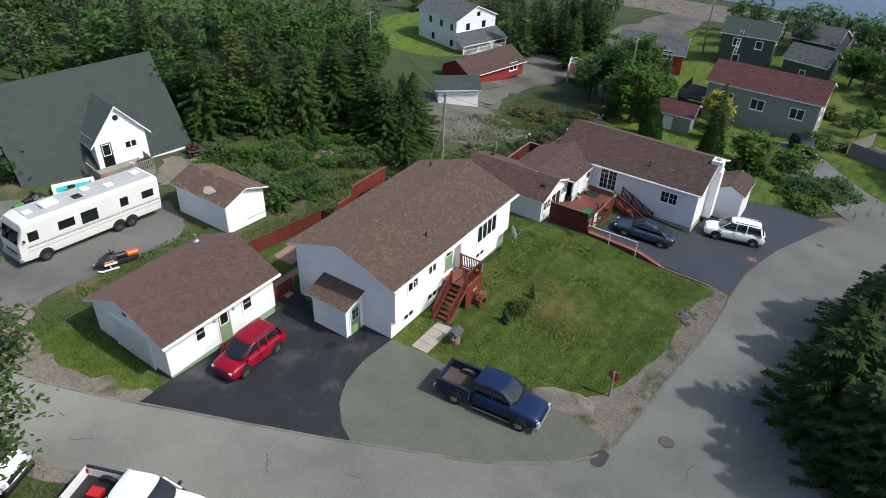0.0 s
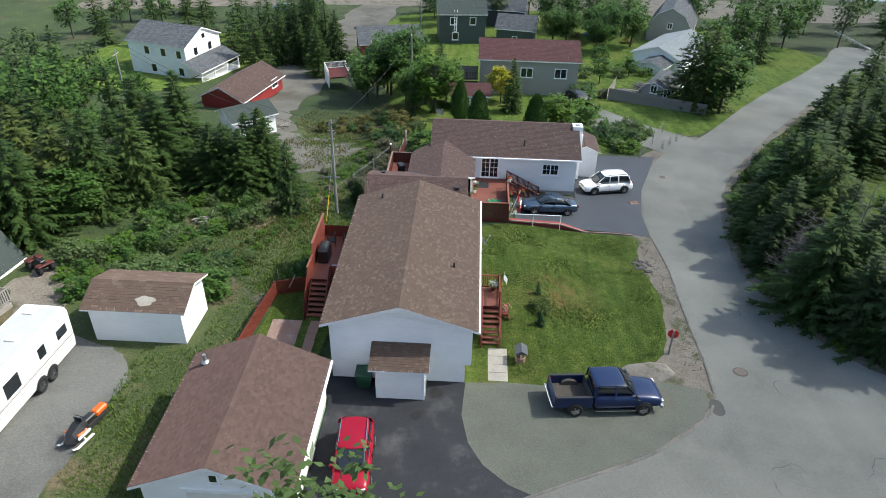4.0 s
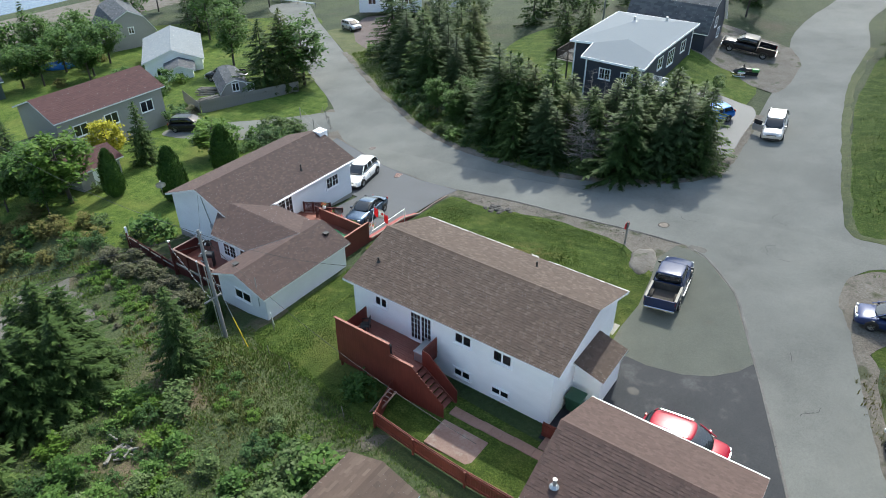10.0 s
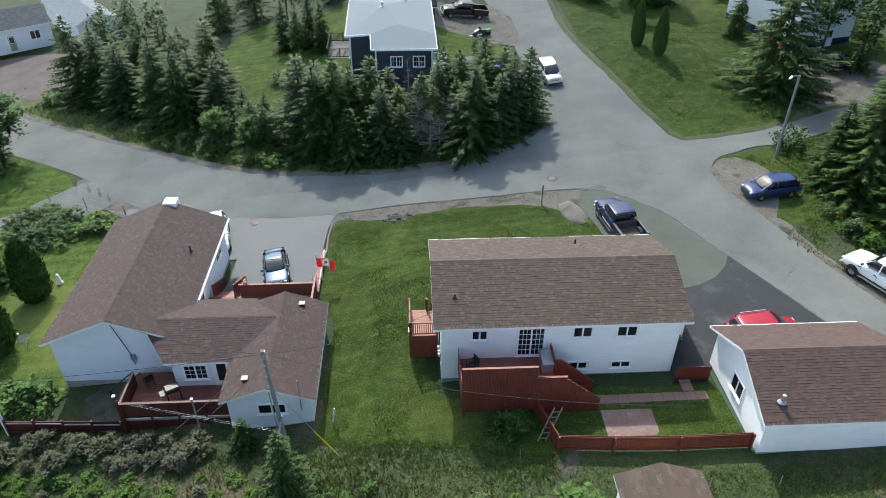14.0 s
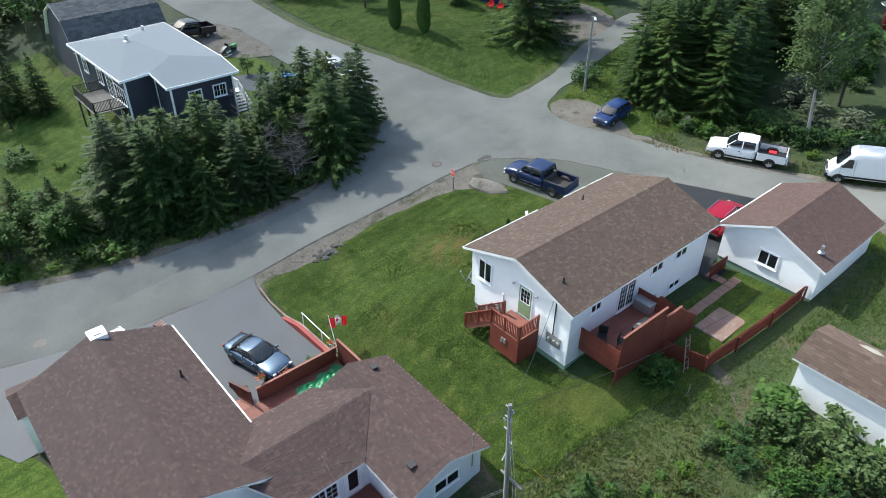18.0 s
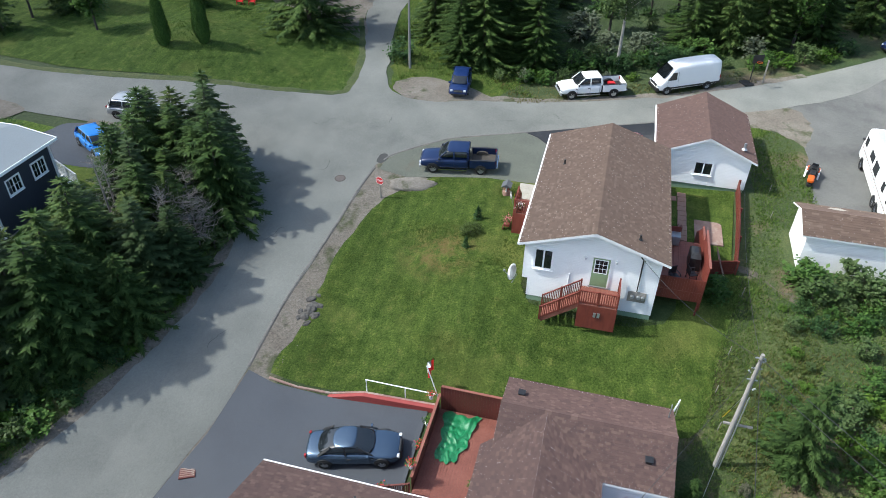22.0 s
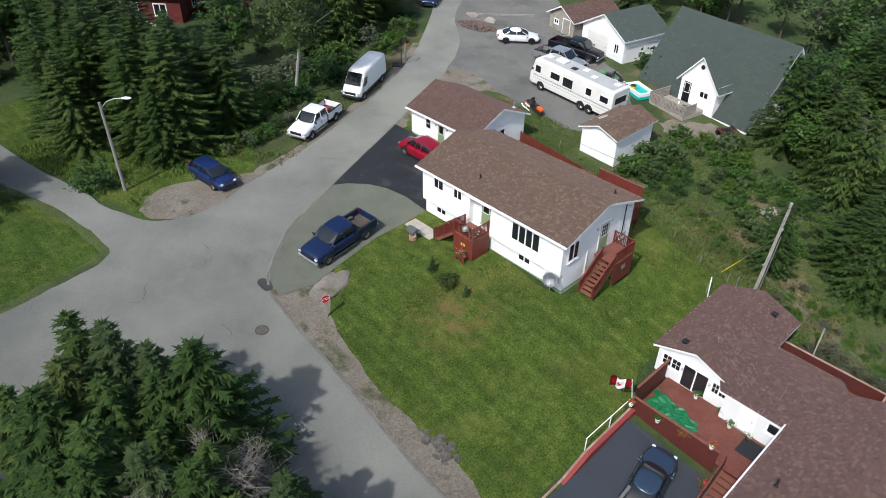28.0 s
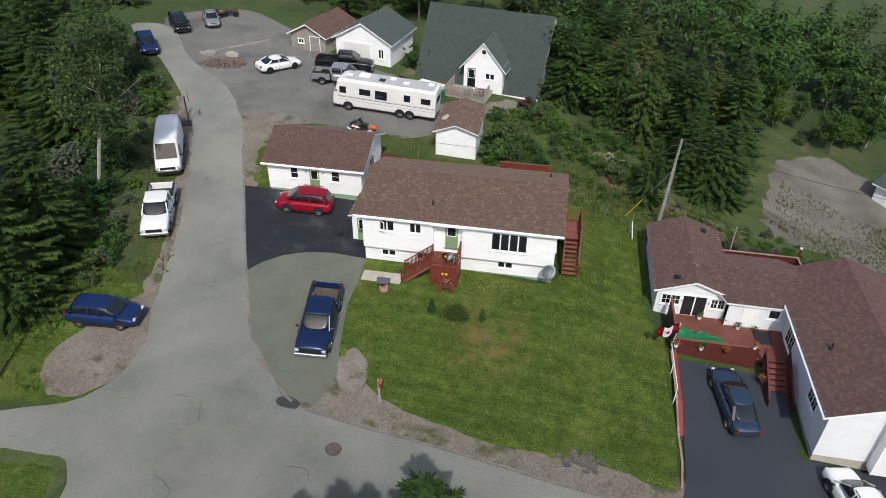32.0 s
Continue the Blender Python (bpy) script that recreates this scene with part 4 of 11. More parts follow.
def door(parent, side, u, plane, z, w=0.86, h=2.04, leaf=None, glazed=0.5, bars=(0, 0), name="door", swing=0):
    """A framed door; glazed: the share of its height that is glass."""
    bm = bmesh.new()
    f = 0.08
    box(bm, -w / 2 - f, -0.04, 0, -w / 2, 0.01, h + f)
    box(bm, w / 2, -0.04, 0, w / 2 + f, 0.01, h + f)
    box(bm, -w / 2, -0.04, h, w / 2, 0.01, h + f)
    d = part(name, bm, M_TRIM, parent)
    d.matrix_local = on_wall(side, u, plane, z)
    bm = bmesh.new()
    box(bm, -w / 2 + 0.004, -0.03, 0.02, w / 2 - 0.004, 0.008, h - 0.004)
    box(bm, -w / 2 + 0.12, -0.042, 0.14, w / 2 - 0.12, -0.03, h * (1 - glazed) - 0.14)
    lf = part("door_leaf", bm, leaf or M_SAGE, d)
    if glazed:
        z0, z1 = h * (1 - glazed), h - 0.14
        bm = bmesh.new()
        for r in ((-w / 2 + 0.1, -0.046, z0 - 0.05, w / 2 - 0.1, -0.03, z0), (-w / 2 + 0.1, -0.046, z1, w / 2 - 0.1, -0.03, z1 + 0.05), (-w / 2 + 0.1, -0.046, z0, -w / 2 + 0.15, -0.03, z1), (w / 2 - 0.15, -0.046, z0, w / 2 - 0.1, -0.03, z1)):
            box(bm, *r)
        for k in range(bars[0]):
            c = -w / 2 + 0.15 + (w - 0.3) * (k + 1) / (bars[0] + 1)
            box(bm, c - 0.01, -0.045, z0, c + 0.01, -0.034, z1)
        for k in range(bars[1]):
            c = z0 + (z1 - z0) * (k + 1) / (bars[1] + 1)
            box(bm, -w / 2 + 0.15, -0.044, c - 0.01, w / 2 - 0.15, -0.034, c + 0.01)
        part("light_frame", bm, M_TRIM, d)
        boxes("pane", M_PANE, d, (-w / 2 + 0.15, -0.036, z0, w / 2 - 0.15, -0.031, z1))
    bm = bmesh.new()
    cone(bm, (w / 2 - 0.08, -0.03, 1.0), (w / 2 - 0.08, -0.1, 1.0), 0.02, 0.03, 8)
    part("door_knob", bm, M_CHROME, d)
    boxes("threshold", M_GALV, d, (-w / 2 - f, -0.09, -0.05, w / 2 + f, 0.0, 0.018))
    return d


def slider(parent, side, u, plane, z, w=1.6, h=2.05, bars=(2, 4), name="patio_door", frame_mat=None):
    return window(parent, side, u, plane, z, w, h, 2, bars, frame_mat, name=name)


def wall_lamp(parent, side, u, plane, z):
    bm = bmesh.new()
    box(bm, -0.06, -0.02, -0.02, 0.06, 0.005, 0.14)
    cone(bm, (0, -0.1, 0.0), (0, -0.1, 0.16), 0.05, 0.07, 8)
    ob = part("wall_lamp", bm, M_LENS, parent)
    ob.matrix_local = on_wall(side, u, plane, z)


def vent_pipe(parent, x, y, z, h=0.42, r=0.055, material=None):
    bm = bmesh.new()
    cone(bm, (x, y, z - 0.1), (x, y, z + h), r, r, 10)
    cone(bm, (x, y, z - 0.02), (x, y, z + 0.1), r * 2.4, r * 1.1, 10)
    part("vent_pipe", bm, material or M_BLACK, parent)


def gutter(parent, a, b, r=0.055):
    bm = bmesh.new()
    beam(bm, a, b, 0.1, 0.1)
    part("gutter", bm, M_TRIM, parent)


def rail(parent, a, b, height=0.95, post_every=1.4, material=None, pick=0.12, pick_w=0.035, gap=0.12, name="railing", top=0.09):
    """A railing from a to b (feet of the posts): posts, top and bottom rail, and each picket on its own."""
    a, b = Vector(a), Vector(b)
    mt = material or M_STAIN
    length = (b - a).length
    up = Vector((0, 0, 1))
    bm = bmesh.new()
    beam(bm, a + up * height, b + up * height, top, 0.045)
    top_rail = part(name, bm, mt, parent)
    bm = bmesh.new()
    beam(bm, a + up * gap, b + up * gap, 0.05, 0.08)
    part("bottom_rail", bm, mt, top_rail)
    k = max(1, round(length / post_every))
    for i in range(k + 1):
        p = a.lerp(b, i / k)
        bm = bmesh.new()
        beam(bm, p, p + up * (height + 0.06), 0.09)
        part("post", bm, mt, top_rail)
    n = int(length / pick)
    bm = bmesh.new()
    beam(bm, (0, 0, 0), (0, 0, height - gap), pick_w, 0.05)
    me = finish("picket", bm)
    for i in range(1, n):
        p = a.lerp(b, i / n) + up * gap
        part("picket", me, mt, top_rail).matrix_local = pose(*p)
    return top_rail


def planks(parent, x0, x1, y0, y1, z, along, material, width=0.14, t=0.035, name="deck_board"):
    """Deck boards, each a piece of its own, with gaps between."""
    lo, hi = (y0, y1) if along == "x" else (x0, x1)
    k = max(1, round((hi - lo) / width))
    w = (hi - lo) / k
    bm = bmesh.new()
    if along == "x":
        box(bm, x0, 0, 0, x1, w - 0.008, t)
    else:
        box(bm, 0, y0, 0, w - 0.008, y1, t)
    me = finish(name, bm)
    for i in range(k):
        ob = part(name, me, material, parent)
        ob.matrix_local = pose(*((0, lo + i * w, z - t - 0.003 * (i % 2)) if along == "x" else (lo + i * w, 0, z - t - 0.003 * (i % 2))))


def steps(parent, top, foot, width, n, material, side=(0, 1, 0)):
    """A flight from the middle of the top nosing to the middle of the foot: treads, risers and two stringers."""
    top, foot, side = Vector(top), Vector(foot), Vector(side).normalized()
    run = Vector((foot.x - top.x, foot.y - top.y, 0))
    d = run.normalized()
    for i in range(n):
        p = top.lerp(foot, (i + 0.5) / n)
        z = top.z + (foot.z - top.z) * (i + 1) / n
        bm = bmesh.new()
        h = run.length / n / 2 + 0.015
        v = [p + d * sd * h + side * sw * width / 2 for sd, sw in ((-1, -1), (1, -1), (1, 1), (-1, 1))]
        lo, hi = ([bm.verts.new((q.x, q.y, z + dz)) for q in v] for dz in (-0.045, 0))
        bm.faces.new(lo[::-1])
        bm.faces.new(hi)
        for j in range(4):
            bm.faces.new((lo[j], lo[(j + 1) % 4], hi[(j + 1) % 4], hi[j]))
        part("tread", bm, material, parent)
    for s in (-1, 1):
        bm = bmesh.new()
        o = side * s * (width / 2 + 0.025) - Vector((0, 0, 0.1))
        beam(bm, top + o, foot + o, 0.045, 0.26)
        part("stringer", bm, material, parent)


# ---- the main house ----
house = thing("house", pose(0, 0, 0), "white raised bungalow with brown shingle roof and sage foundation", "house")
boxes("foundation", M_FOUND, house, (0.03, 0.03, -0.6, 12.87, 7.2, 0.1))
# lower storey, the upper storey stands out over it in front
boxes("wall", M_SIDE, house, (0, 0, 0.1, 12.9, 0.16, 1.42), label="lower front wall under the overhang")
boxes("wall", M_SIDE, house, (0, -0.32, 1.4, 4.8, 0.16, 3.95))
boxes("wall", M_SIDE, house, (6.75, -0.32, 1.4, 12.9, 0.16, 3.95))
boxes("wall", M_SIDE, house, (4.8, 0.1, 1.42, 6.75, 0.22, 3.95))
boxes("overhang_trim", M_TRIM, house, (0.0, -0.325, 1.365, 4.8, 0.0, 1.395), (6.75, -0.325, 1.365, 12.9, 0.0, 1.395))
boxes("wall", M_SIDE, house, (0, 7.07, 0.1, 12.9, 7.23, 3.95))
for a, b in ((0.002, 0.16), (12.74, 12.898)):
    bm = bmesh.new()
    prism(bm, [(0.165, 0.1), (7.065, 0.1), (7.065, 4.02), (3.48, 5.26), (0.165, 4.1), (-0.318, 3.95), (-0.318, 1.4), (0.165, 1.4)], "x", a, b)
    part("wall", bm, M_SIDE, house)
    boxes("corner_board", M_TRIM, house, (a - 0.006, -0.326, 1.4, b + 0.006, -0.2, 3.94))
    boxes("corner_board", M_TRIM, house, (a - 0.006, 7.12, 0.1, b + 0.006, 7.236, 3.94))
gable_roof(house, -0.44, 13.35, -0.62, 7.63, 4.06, 5.43, "x", M_SHINGLE, 0.15, ridge=3.48)
gutter(house, (-0.44, -0.67, 3.98), (4.6, -0.67, 3.98))
gutter(house, (7.0, -0.67, 3.98), (13.35, -0.67, 3.98))
boxes("door_hood", M_TRIM, house, (4.7, -0.72, 3.88, 6.95, -0.3, 3.95))
window(house, "s", 1.68, -0.32, 2.88, 0.98, 0.78, 2, open_sash=True)
window(house, "s", 3.62, -0.32, 2.92, 0.78, 0.74, 2)
window(house, "s", 9.88, -0.32, 2.26, 2.34, 1.36, 4)
window(house, "s", 1.67, 0.0, 0.62, 0.95, 0.46, 2)
window(house, "s", 4.1, 0.0, 0.62, 0.95, 0.46, 2)
window(house, "s", 9.7, 0.0, 0.66, 1.0, 0.48, 2)
door(house, "s", 6.0, 0.1, 1.72, 0.84, 2.0, glazed=0.5)
window(house, "n", 10.87, 7.23, 2.92, 0.82, 0.62, 2)
slider(house, "n", 8.08, 7.23, 1.72, 1.42, 1.88)
window(house, "n", 5.33, 7.23, 2.9, 1.02, 0.7, 2)
window(house, "n", 2.92, 7.23, 2.88, 1.08, 0.7, 2)
window(house, "n", 5.33, 7.23, 0.56, 1.02, 0.48, 2)
window(house, "n", 2.92, 7.23, 0.58, 1.05, 0.42, 2)
window(house, "e", 0.8, 12.9, 2.24, 1.0, 1.32, 2)
door(house, "e", 4.02, 12.9, 1.58, 0.95, 2.0, glazed=0.5, bars=(2, 2))
wall_lamp(house, "e", 3.12, 12.9, 3.4)
wall_lamp(house, "e", 4.82, 12.9, 3.4)
vent_pipe(house, 4.59, 0.85, 4.52, 0.36)
vent_pipe(house, 12.12, 5.85, 4.68, 0.3)
bm = bmesh.new()
beam(bm, (12.95, 6.2, 1.7), (12.95, 6.2, 3.9), 0.035, n=8)
beam(bm, (12.95, 6.2, 3.9), (13.05, 6.05, 4.15), 0.035, n=8)
part("service_mast", bm, M_BLACK, house, "dark service mast on the gable")
meter = boxes("meter_board", M_WOOD, house, (12.9, 5.75, 0.95, 12.94, 6.75, 1.65))
for y in (6.0, 6.35, 6.6):
    bm = bmesh.new()
    cone(bm, (12.94, y, 1.3), (13.06, y, 1.3), 0.12, 0.1, 12)
    part("electric_meter", bm, M_GALV, meter)
bm = bmesh.new()
beam(bm, (12.93, 2.35, 0.3), (12.93, 2.35, 2.2), 0.03, n=6)
part("conduit", bm, M_TRIM, house)

# side porch on the west gable
porch = thing("side_porch", pose(0, 0, 0), "white sided entry porch with brown lean-to roof", "porch")
boxes("wall", M_SIDE, porch, (-1.5, 2.1, -0.1, -1.38, 4.65, 2.2))
for y0, y1 in ((2.1, 2.22), (4.53, 4.65)):
    bm = bmesh.new()
    prism(bm, [(-1.378, -0.1), (-0.004, -0.1), (-0.004, 2.62), (-1.378, 2.2)], "y", y0, y1)
    part("wall", bm, M_SIDE, porch)
boxes("corner_board", M_TRIM, porch, (-1.51, 2.09, -0.1, -1.42, 2.18, 2.18))
boxes("corner_board", M_TRIM, porch, (-1.51, 4.57, -0.1, -1.42, 4.66, 2.18))
slopes = [((-1.72, 5.0, 2.26), (-1.72, 1.84, 2.26), (-0.006, 1.84, 2.78), (-0.006, 5.0, 2.78))]
bm = bmesh.new()
slab(bm, *slopes[0], 0.1)
shingles(part("roof", bm, M_TRIM, porch), slopes, M_SHINGLE)
door(porch, "s", -0.72, 2.1, 0.02, 0.84, 2.0, glazed=0.45, bars=(1, 1))

# front landing with its flight of steps
landing = thing("front_steps", pose(0, 0, 0), "redwood-stained front landing and stairs with railings", "stairs")
planks(landing, 4.9, 6.75, -1.95, -0.33, 1.66, "x", M_STAIN2)
boxes("skirt_board", M_STAIN, landing, (4.95, -1.97, -0.1, 6.75, -1.9, 1.62))
boxes("skirt_board", M_STAIN, landing, (6.68, -1.9, -0.1, 6.74, -0.34, 1.62))
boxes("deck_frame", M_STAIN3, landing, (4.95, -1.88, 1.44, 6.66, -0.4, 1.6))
rail(landing, (5.0, -1.9, 1.66), (6.7, -1.9, 1.66), 0.95, 0.9)
rail(landing, (6.7, -1.82, 1.66), (6.7, -0.4, 1.66), 0.95, 1.5)
steps(landing, (4.9, -1.42, 1.62), (3.0, -1.42, -0.02), 0.98, 8, M_STAIN2)
rail(landing, (4.92, -1.96, 1.55), (2.98, -1.96, -0.06), 0.95, 1.3)
rail(landing, (4.92, -0.88, 1.55), (2.98, -0.88, -0.06), 0.95, 1.3)
DX, DZ = 5.95, 2.5
bm = bmesh.new()
for k in range(8):
    t = k * math.pi / 4
    v = [bm.verts.new((DX + r * math.cos(t + o), -2.0, DZ + r * math.sin(t + o))) for r, o in ((0.05, -0.4), (0.2, -0.3), (0.3, 0), (0.2, 0.3), (0.05, 0.4))]
    bm.faces.new(v)
bmesh.ops.solidify(bm, geom=bm.faces[:], thickness=0.025)
daisy = part("flower_ornament", bm, M_TRIM, None, "white wooden daisy fixed to the front railing")
tagged(daisy, "", "ornament")
bm = bmesh.new()
cone(bm, (DX, -2.05, DZ), (DX, -2.0, DZ), 0.085, 0.085, 12)
part("flower_centre", bm, M_YELLOW, daisy)
banner = thing("porch_banner", pose(6.5, -1.95, 1.66), "white cloth banner on a stick at the landing", "banner")
bm = bmesh.new()
beam(bm, (0, 0.06, -0.3), (0, -0.25, 1.35), 0.014, n=6)
part("stick", bm, M_WOOD, banner)
bm = bmesh.new()
bv = [[bm.verts.new((-0.02 - u * 0.42, -0.24 - 0.12 * u + 0.05 * math.sin(u * 5 + v * 2), 1.34 - v * 0.5 - u * 0.16)) for u in (0, 0.33, 0.66, 1)] for v in (0, 0.5, 1)]
for i in (0, 1):
    for j in (0, 1, 2):
        bm.faces.new((bv[i][j], bv[i][j + 1], bv[i + 1][j + 1], bv[i + 1][j]))
bmesh.ops.solidify(bm, geom=bm.faces[:], thickness=0.006)
part("cloth", bm, M_TRIM, banner, smooth=True)
sign = thing("house_sign", pose(5.9, -1.985, 1.05), "small plaque with two yellow marks on the landing skirt", "sign")
boxes("board", M_STAIN3, sign, (-0.28, -0.02, -0.12, 0.28, 0.012, 0.12))
boxes("mark", M_YELLOW, sign, (-0.2, -0.03, -0.09, -0.04, -0.021, 0.09))
boxes("mark", M_YELLOW, sign, (0.04, -0.03, -0.09, 0.2, -0.021, 0.09))

# east landing
east = thing("east_steps", pose(0, 0, 0), "redwood-stained side landing and stairs with railings", "stairs")
planks(east, 13.0, 14.62, 3.1, 5.25, 1.52, "x", M_STAIN2)
boxes("skirt_board", M_STAIN, east, (14.55, 3.1, -0.15, 14.62, 5.25, 1.48), (13.0, 5.18, -0.15, 14.54, 5.25, 1.48))
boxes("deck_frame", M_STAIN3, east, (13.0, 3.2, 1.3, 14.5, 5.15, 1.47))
rail(east, (14.57, 3.12, 1.52), (14.57, 5.2, 1.52), 0.92, 1.1)
rail(east, (14.5, 5.2, 1.52), (13.05, 5.2, 1.52), 0.92, 1.5)
steps(east, (14.08, 3.1, 1.48), (14.08, 1.1, -0.08), 0.95, 8, M_STAIN2, (1, 0, 0))
rail(east, (14.6, 3.1, 1.45), (14.6, 1.05, -0.12), 0.92, 1.2)
rail(east, (13.55, 3.1, 1.45), (13.55, 1.05, -0.12), 0.92, 1.2)
boxes("lantern", M_GALV, east, (14.625, 4.0, 0.75, 14.68, 4.14, 1.05), (14.625, 4.22, 0.75, 14.68, 4.36, 1.05))

# back deck
deck = thing("back_deck", pose(0, 0, 0), "redwood-stained back deck with solid screen and stairs", "deck")
planks(deck, 6.95, 12.0, 7.26, 9.85, 1.58, "x", M_STAIN2)
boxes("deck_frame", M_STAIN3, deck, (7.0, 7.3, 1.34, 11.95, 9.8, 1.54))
for x in (7.2, 9.6, 11.8):
    boxes("post", M_STAIN, deck, (x, 9.7, -0.6, x + 0.1, 9.8, 1.35))


def board_wall(parent, a, b, z0, z1a, z1b, material, width=0.145, name="board"):
    """A close-boarded screen from a to b, its top sloping from z1a to z1b, each board on its own."""
    a, b = Vector((*a, 0)), Vector((*b, 0))
    k = max(1, round((b - a).length / width))
    turn = math.degrees(math.atan2(b.y - a.y, b.x - a.x))
    w = (b - a).length / k
    made = {}
    for i in range(k):
        top = round(z1a + (z1b - z1a) * (i + 0.5) / k, 3)
        if top not in made:
            bm = bmesh.new()
            box(bm, 0.003, -0.012, 0, w - 0.003, 0.012, top - z0)
            made[top] = finish(name, bm)
        p = a.lerp(b, i / k)
        ob = part(name, made[top], material, parent)
        ob.matrix_local = pose(p.x, p.y, z0, 0, 0, turn)


board_wall(deck, (11.95, 9.86), (8.15, 9.86), 0.25, 3.35, 3.35, M_STAIN)
board_wall(deck, (8.15, 9.88), (6.6, 9.88), 0.0, 2.75, 2.55, M_STAIN)
board_wall(deck, (6.6, 9.88), (4.7, 9.88), -0.05, 2.5, 0.95, M_STAIN)
board_wall(deck, (11.98, 9.85), (11.98, 7.3), 0.9, 2.45, 2.45, M_STAIN)
for r in ((8.15, 9.8, 3.35, 11.98, 9.93, 3.4), (6.6, 9.81, 2.62, 8.14, 9.94, 2.66)):
    boxes("cap_rail", M_STAIN2, deck, r)
steps(deck, (6.95, 9.2, 1.55), (4.75, 9.2, -0.02), 1.1, 8, M_STAIN2)
bm = bmesh.new()
prism(bm, [(7.0, 1.2), (7.0, 2.6), (6.6, 2.55), (4.75, 0.9), (4.75, -0.05), (5.2, -0.05)], "y", 8.55, 8.6)
part("stair_screen", bm, M_STAIN, deck)
boxes("stair_screen", M_STAIN, deck, (6.97, 7.3, 1.2, 7.02, 8.54, 2.6))
gate = thing("side_gate", pose(0, 0, 0), "low red stained gate between house and garage", "gate")
board_wall(gate, (-1.95, 7.95), (0.0, 7.95), 0.05, 1.1, 1.1, M_STAIN)
boxes("rail", M_STAIN, gate, (-1.95, 7.97, 0.25, 0.0, 8.01, 0.34), (-1.95, 7.97, 0.85, 0.0, 8.01, 0.94))

# garage
garage = thing("garage", pose(0, 0, 0), "white sided garage with russet shingle roof and green door", "garage")
boxes("foundation", M_FOUND, garage, (-9.7, 7.2, -0.2, -2.25, 13.35, 0.62))
gable_walls(garage, -9.75, -2.2, 7.15, 13.4, 0.62, 2.95, 4.28, "x", M_SIDE)
gable_roof(garage, -10.1, -1.85, 6.8, 13.75, 2.98, 4.5, "x", M_SHINGLE_RED, 0.14)
window(garage, "s", -7.57, 7.15, 1.7, 0.62, 0.95, 1, (0, 1))
window(garage, "s", -4.25, 7.15, 1.7, 0.66, 0.9, 1, (0, 1))
door(garage, "s", -5.95, 7.15, 0.62, 0.8, 2.0, glazed=0.42)
wall_lamp(garage, "s", -6.6, 7.15, 2.3)
wall_lamp(garage, "s", -5.25, 7.15, 2.3)
window(garage, "e", 10.3, -2.2, 1.5, 1.2, 0.95, 2)
window(garage, "w", 10.2, -9.75, 3.2, 0.4, 0.5, 1)
boxes("door_frame", M_TRIM, garage, (-9.84, 8.42, 0.45, -9.752, 8.598, 2.78), (-9.84, 11.502, 0.45, -9.752, 11.68, 2.78), (-9.84, 8.6, 2.602, -9.752, 11.5, 2.78))
gd = boxes("garage_door", M_TRIM, garage, (-9.79, 8.6, 0.45, -9.752, 11.5, 2.6))
for k in range(4):
    boxes("door_panel", M_CREAM, gd, (-9.81, 8.65, 0.5 + k * 0.52, -9.792, 11.45, 0.98 + k * 0.52))
vent_pipe(garage, -2.95, 12.8, 3.5, 0.45, 0.09, M_GALV)
gutter(garage, (-10.1, 6.75, 2.9), (-1.85, 6.75, 2.9))

# shed
shed = thing("shed", pose(0, 0, 0), "white board shed with patched brown roof", "shed")
gable_walls(shed, 1.98, 5.5, 16.1, 21.4, -0.1, 2.42, 3.05, "y", M_SIDE)
gable_roof(shed, 1.75, 5.72, 15.75, 21.75, 2.5, 3.22, "y", M_SHINGLE, 0.1, 0.4, 0.2)
bm = bmesh.new()
o = [(math.cos(t) * (0.42 + 0.07 * math.sin(3 * t) + 0.04 * math.sin(7 * t)), math.sin(t) * (0.46 + 0.05 * math.cos(5 * t))) for t in (k * math.pi / 12 for k in range(24))]
z_of = lambda u: 2.5 + (u - 1.75) * 0.72 / 1.985 + 0.03
bm.faces.new([bm.verts.new((2.45 + v * 0.7, 18.2 + u * 1.3, z_of(2.45 + v * 0.7))) for u, v in o])
part("bare_patch", bm, M_CONC, shed, "bare patch where shingles are missing")

# ---- the neighbour's house, east and lower down ----
nb = thing("house", pose(0, 0, 0), "pale grey bungalow with plum brown roof and white chimney", "house")
boxes("foundation", M_CONC, nb, (28.32, -9.28, -4.2, 35.68, 3.38, -3.0))
gable_walls(nb, 28.3, 35.7, -9.3, 3.4, -3.0, 0.28, 1.72, "y", M_SIDE2, ridge=32.0)
gable_roof(nb, 27.9, 36.1, -9.6, 3.75, 0.3, 1.95, "y", M_SHINGLE_N, 0.15, ridge=32.0)
boxes("chimney", M_TRIM, nb, (31.2, -10.0, -3.2, 32.2, -9.32, 1.2), (31.25, -9.9, 1.2, 32.15, -9.0, 2.0))
boxes("flue", M_GALV, nb, (31.5, -9.65, 2.0, 31.9, -9.25, 2.06))
gutter(nb, (27.85, -9.6, 0.22), (27.85, -0.1, 0.22))
window(nb, "w", 1.2, 28.3, -1.15, 1.3, 1.0, 2, (1, 2))
slider(nb, "w", -1.6, 28.3, -1.85, 1.5, 1.95, (1, 3))
window(nb, "w", -7.0, 28.3, -1.4, 1.4, 1.0, 2, (1, 1))
vent_pipe(nb, 29.3, -4.6, 0.9, 0.5)
bm = bmesh.new()
for p, q in (((31.9, 3.5, 1.75), (31.2, 3.48, -0.9)), ((31.2, 3.48, -0.9), (31.15, 3.48, -1.7))):
    beam(bm, p, q, 0.025, n=6)
part("service_cable", bm, M_BLACK, nb)
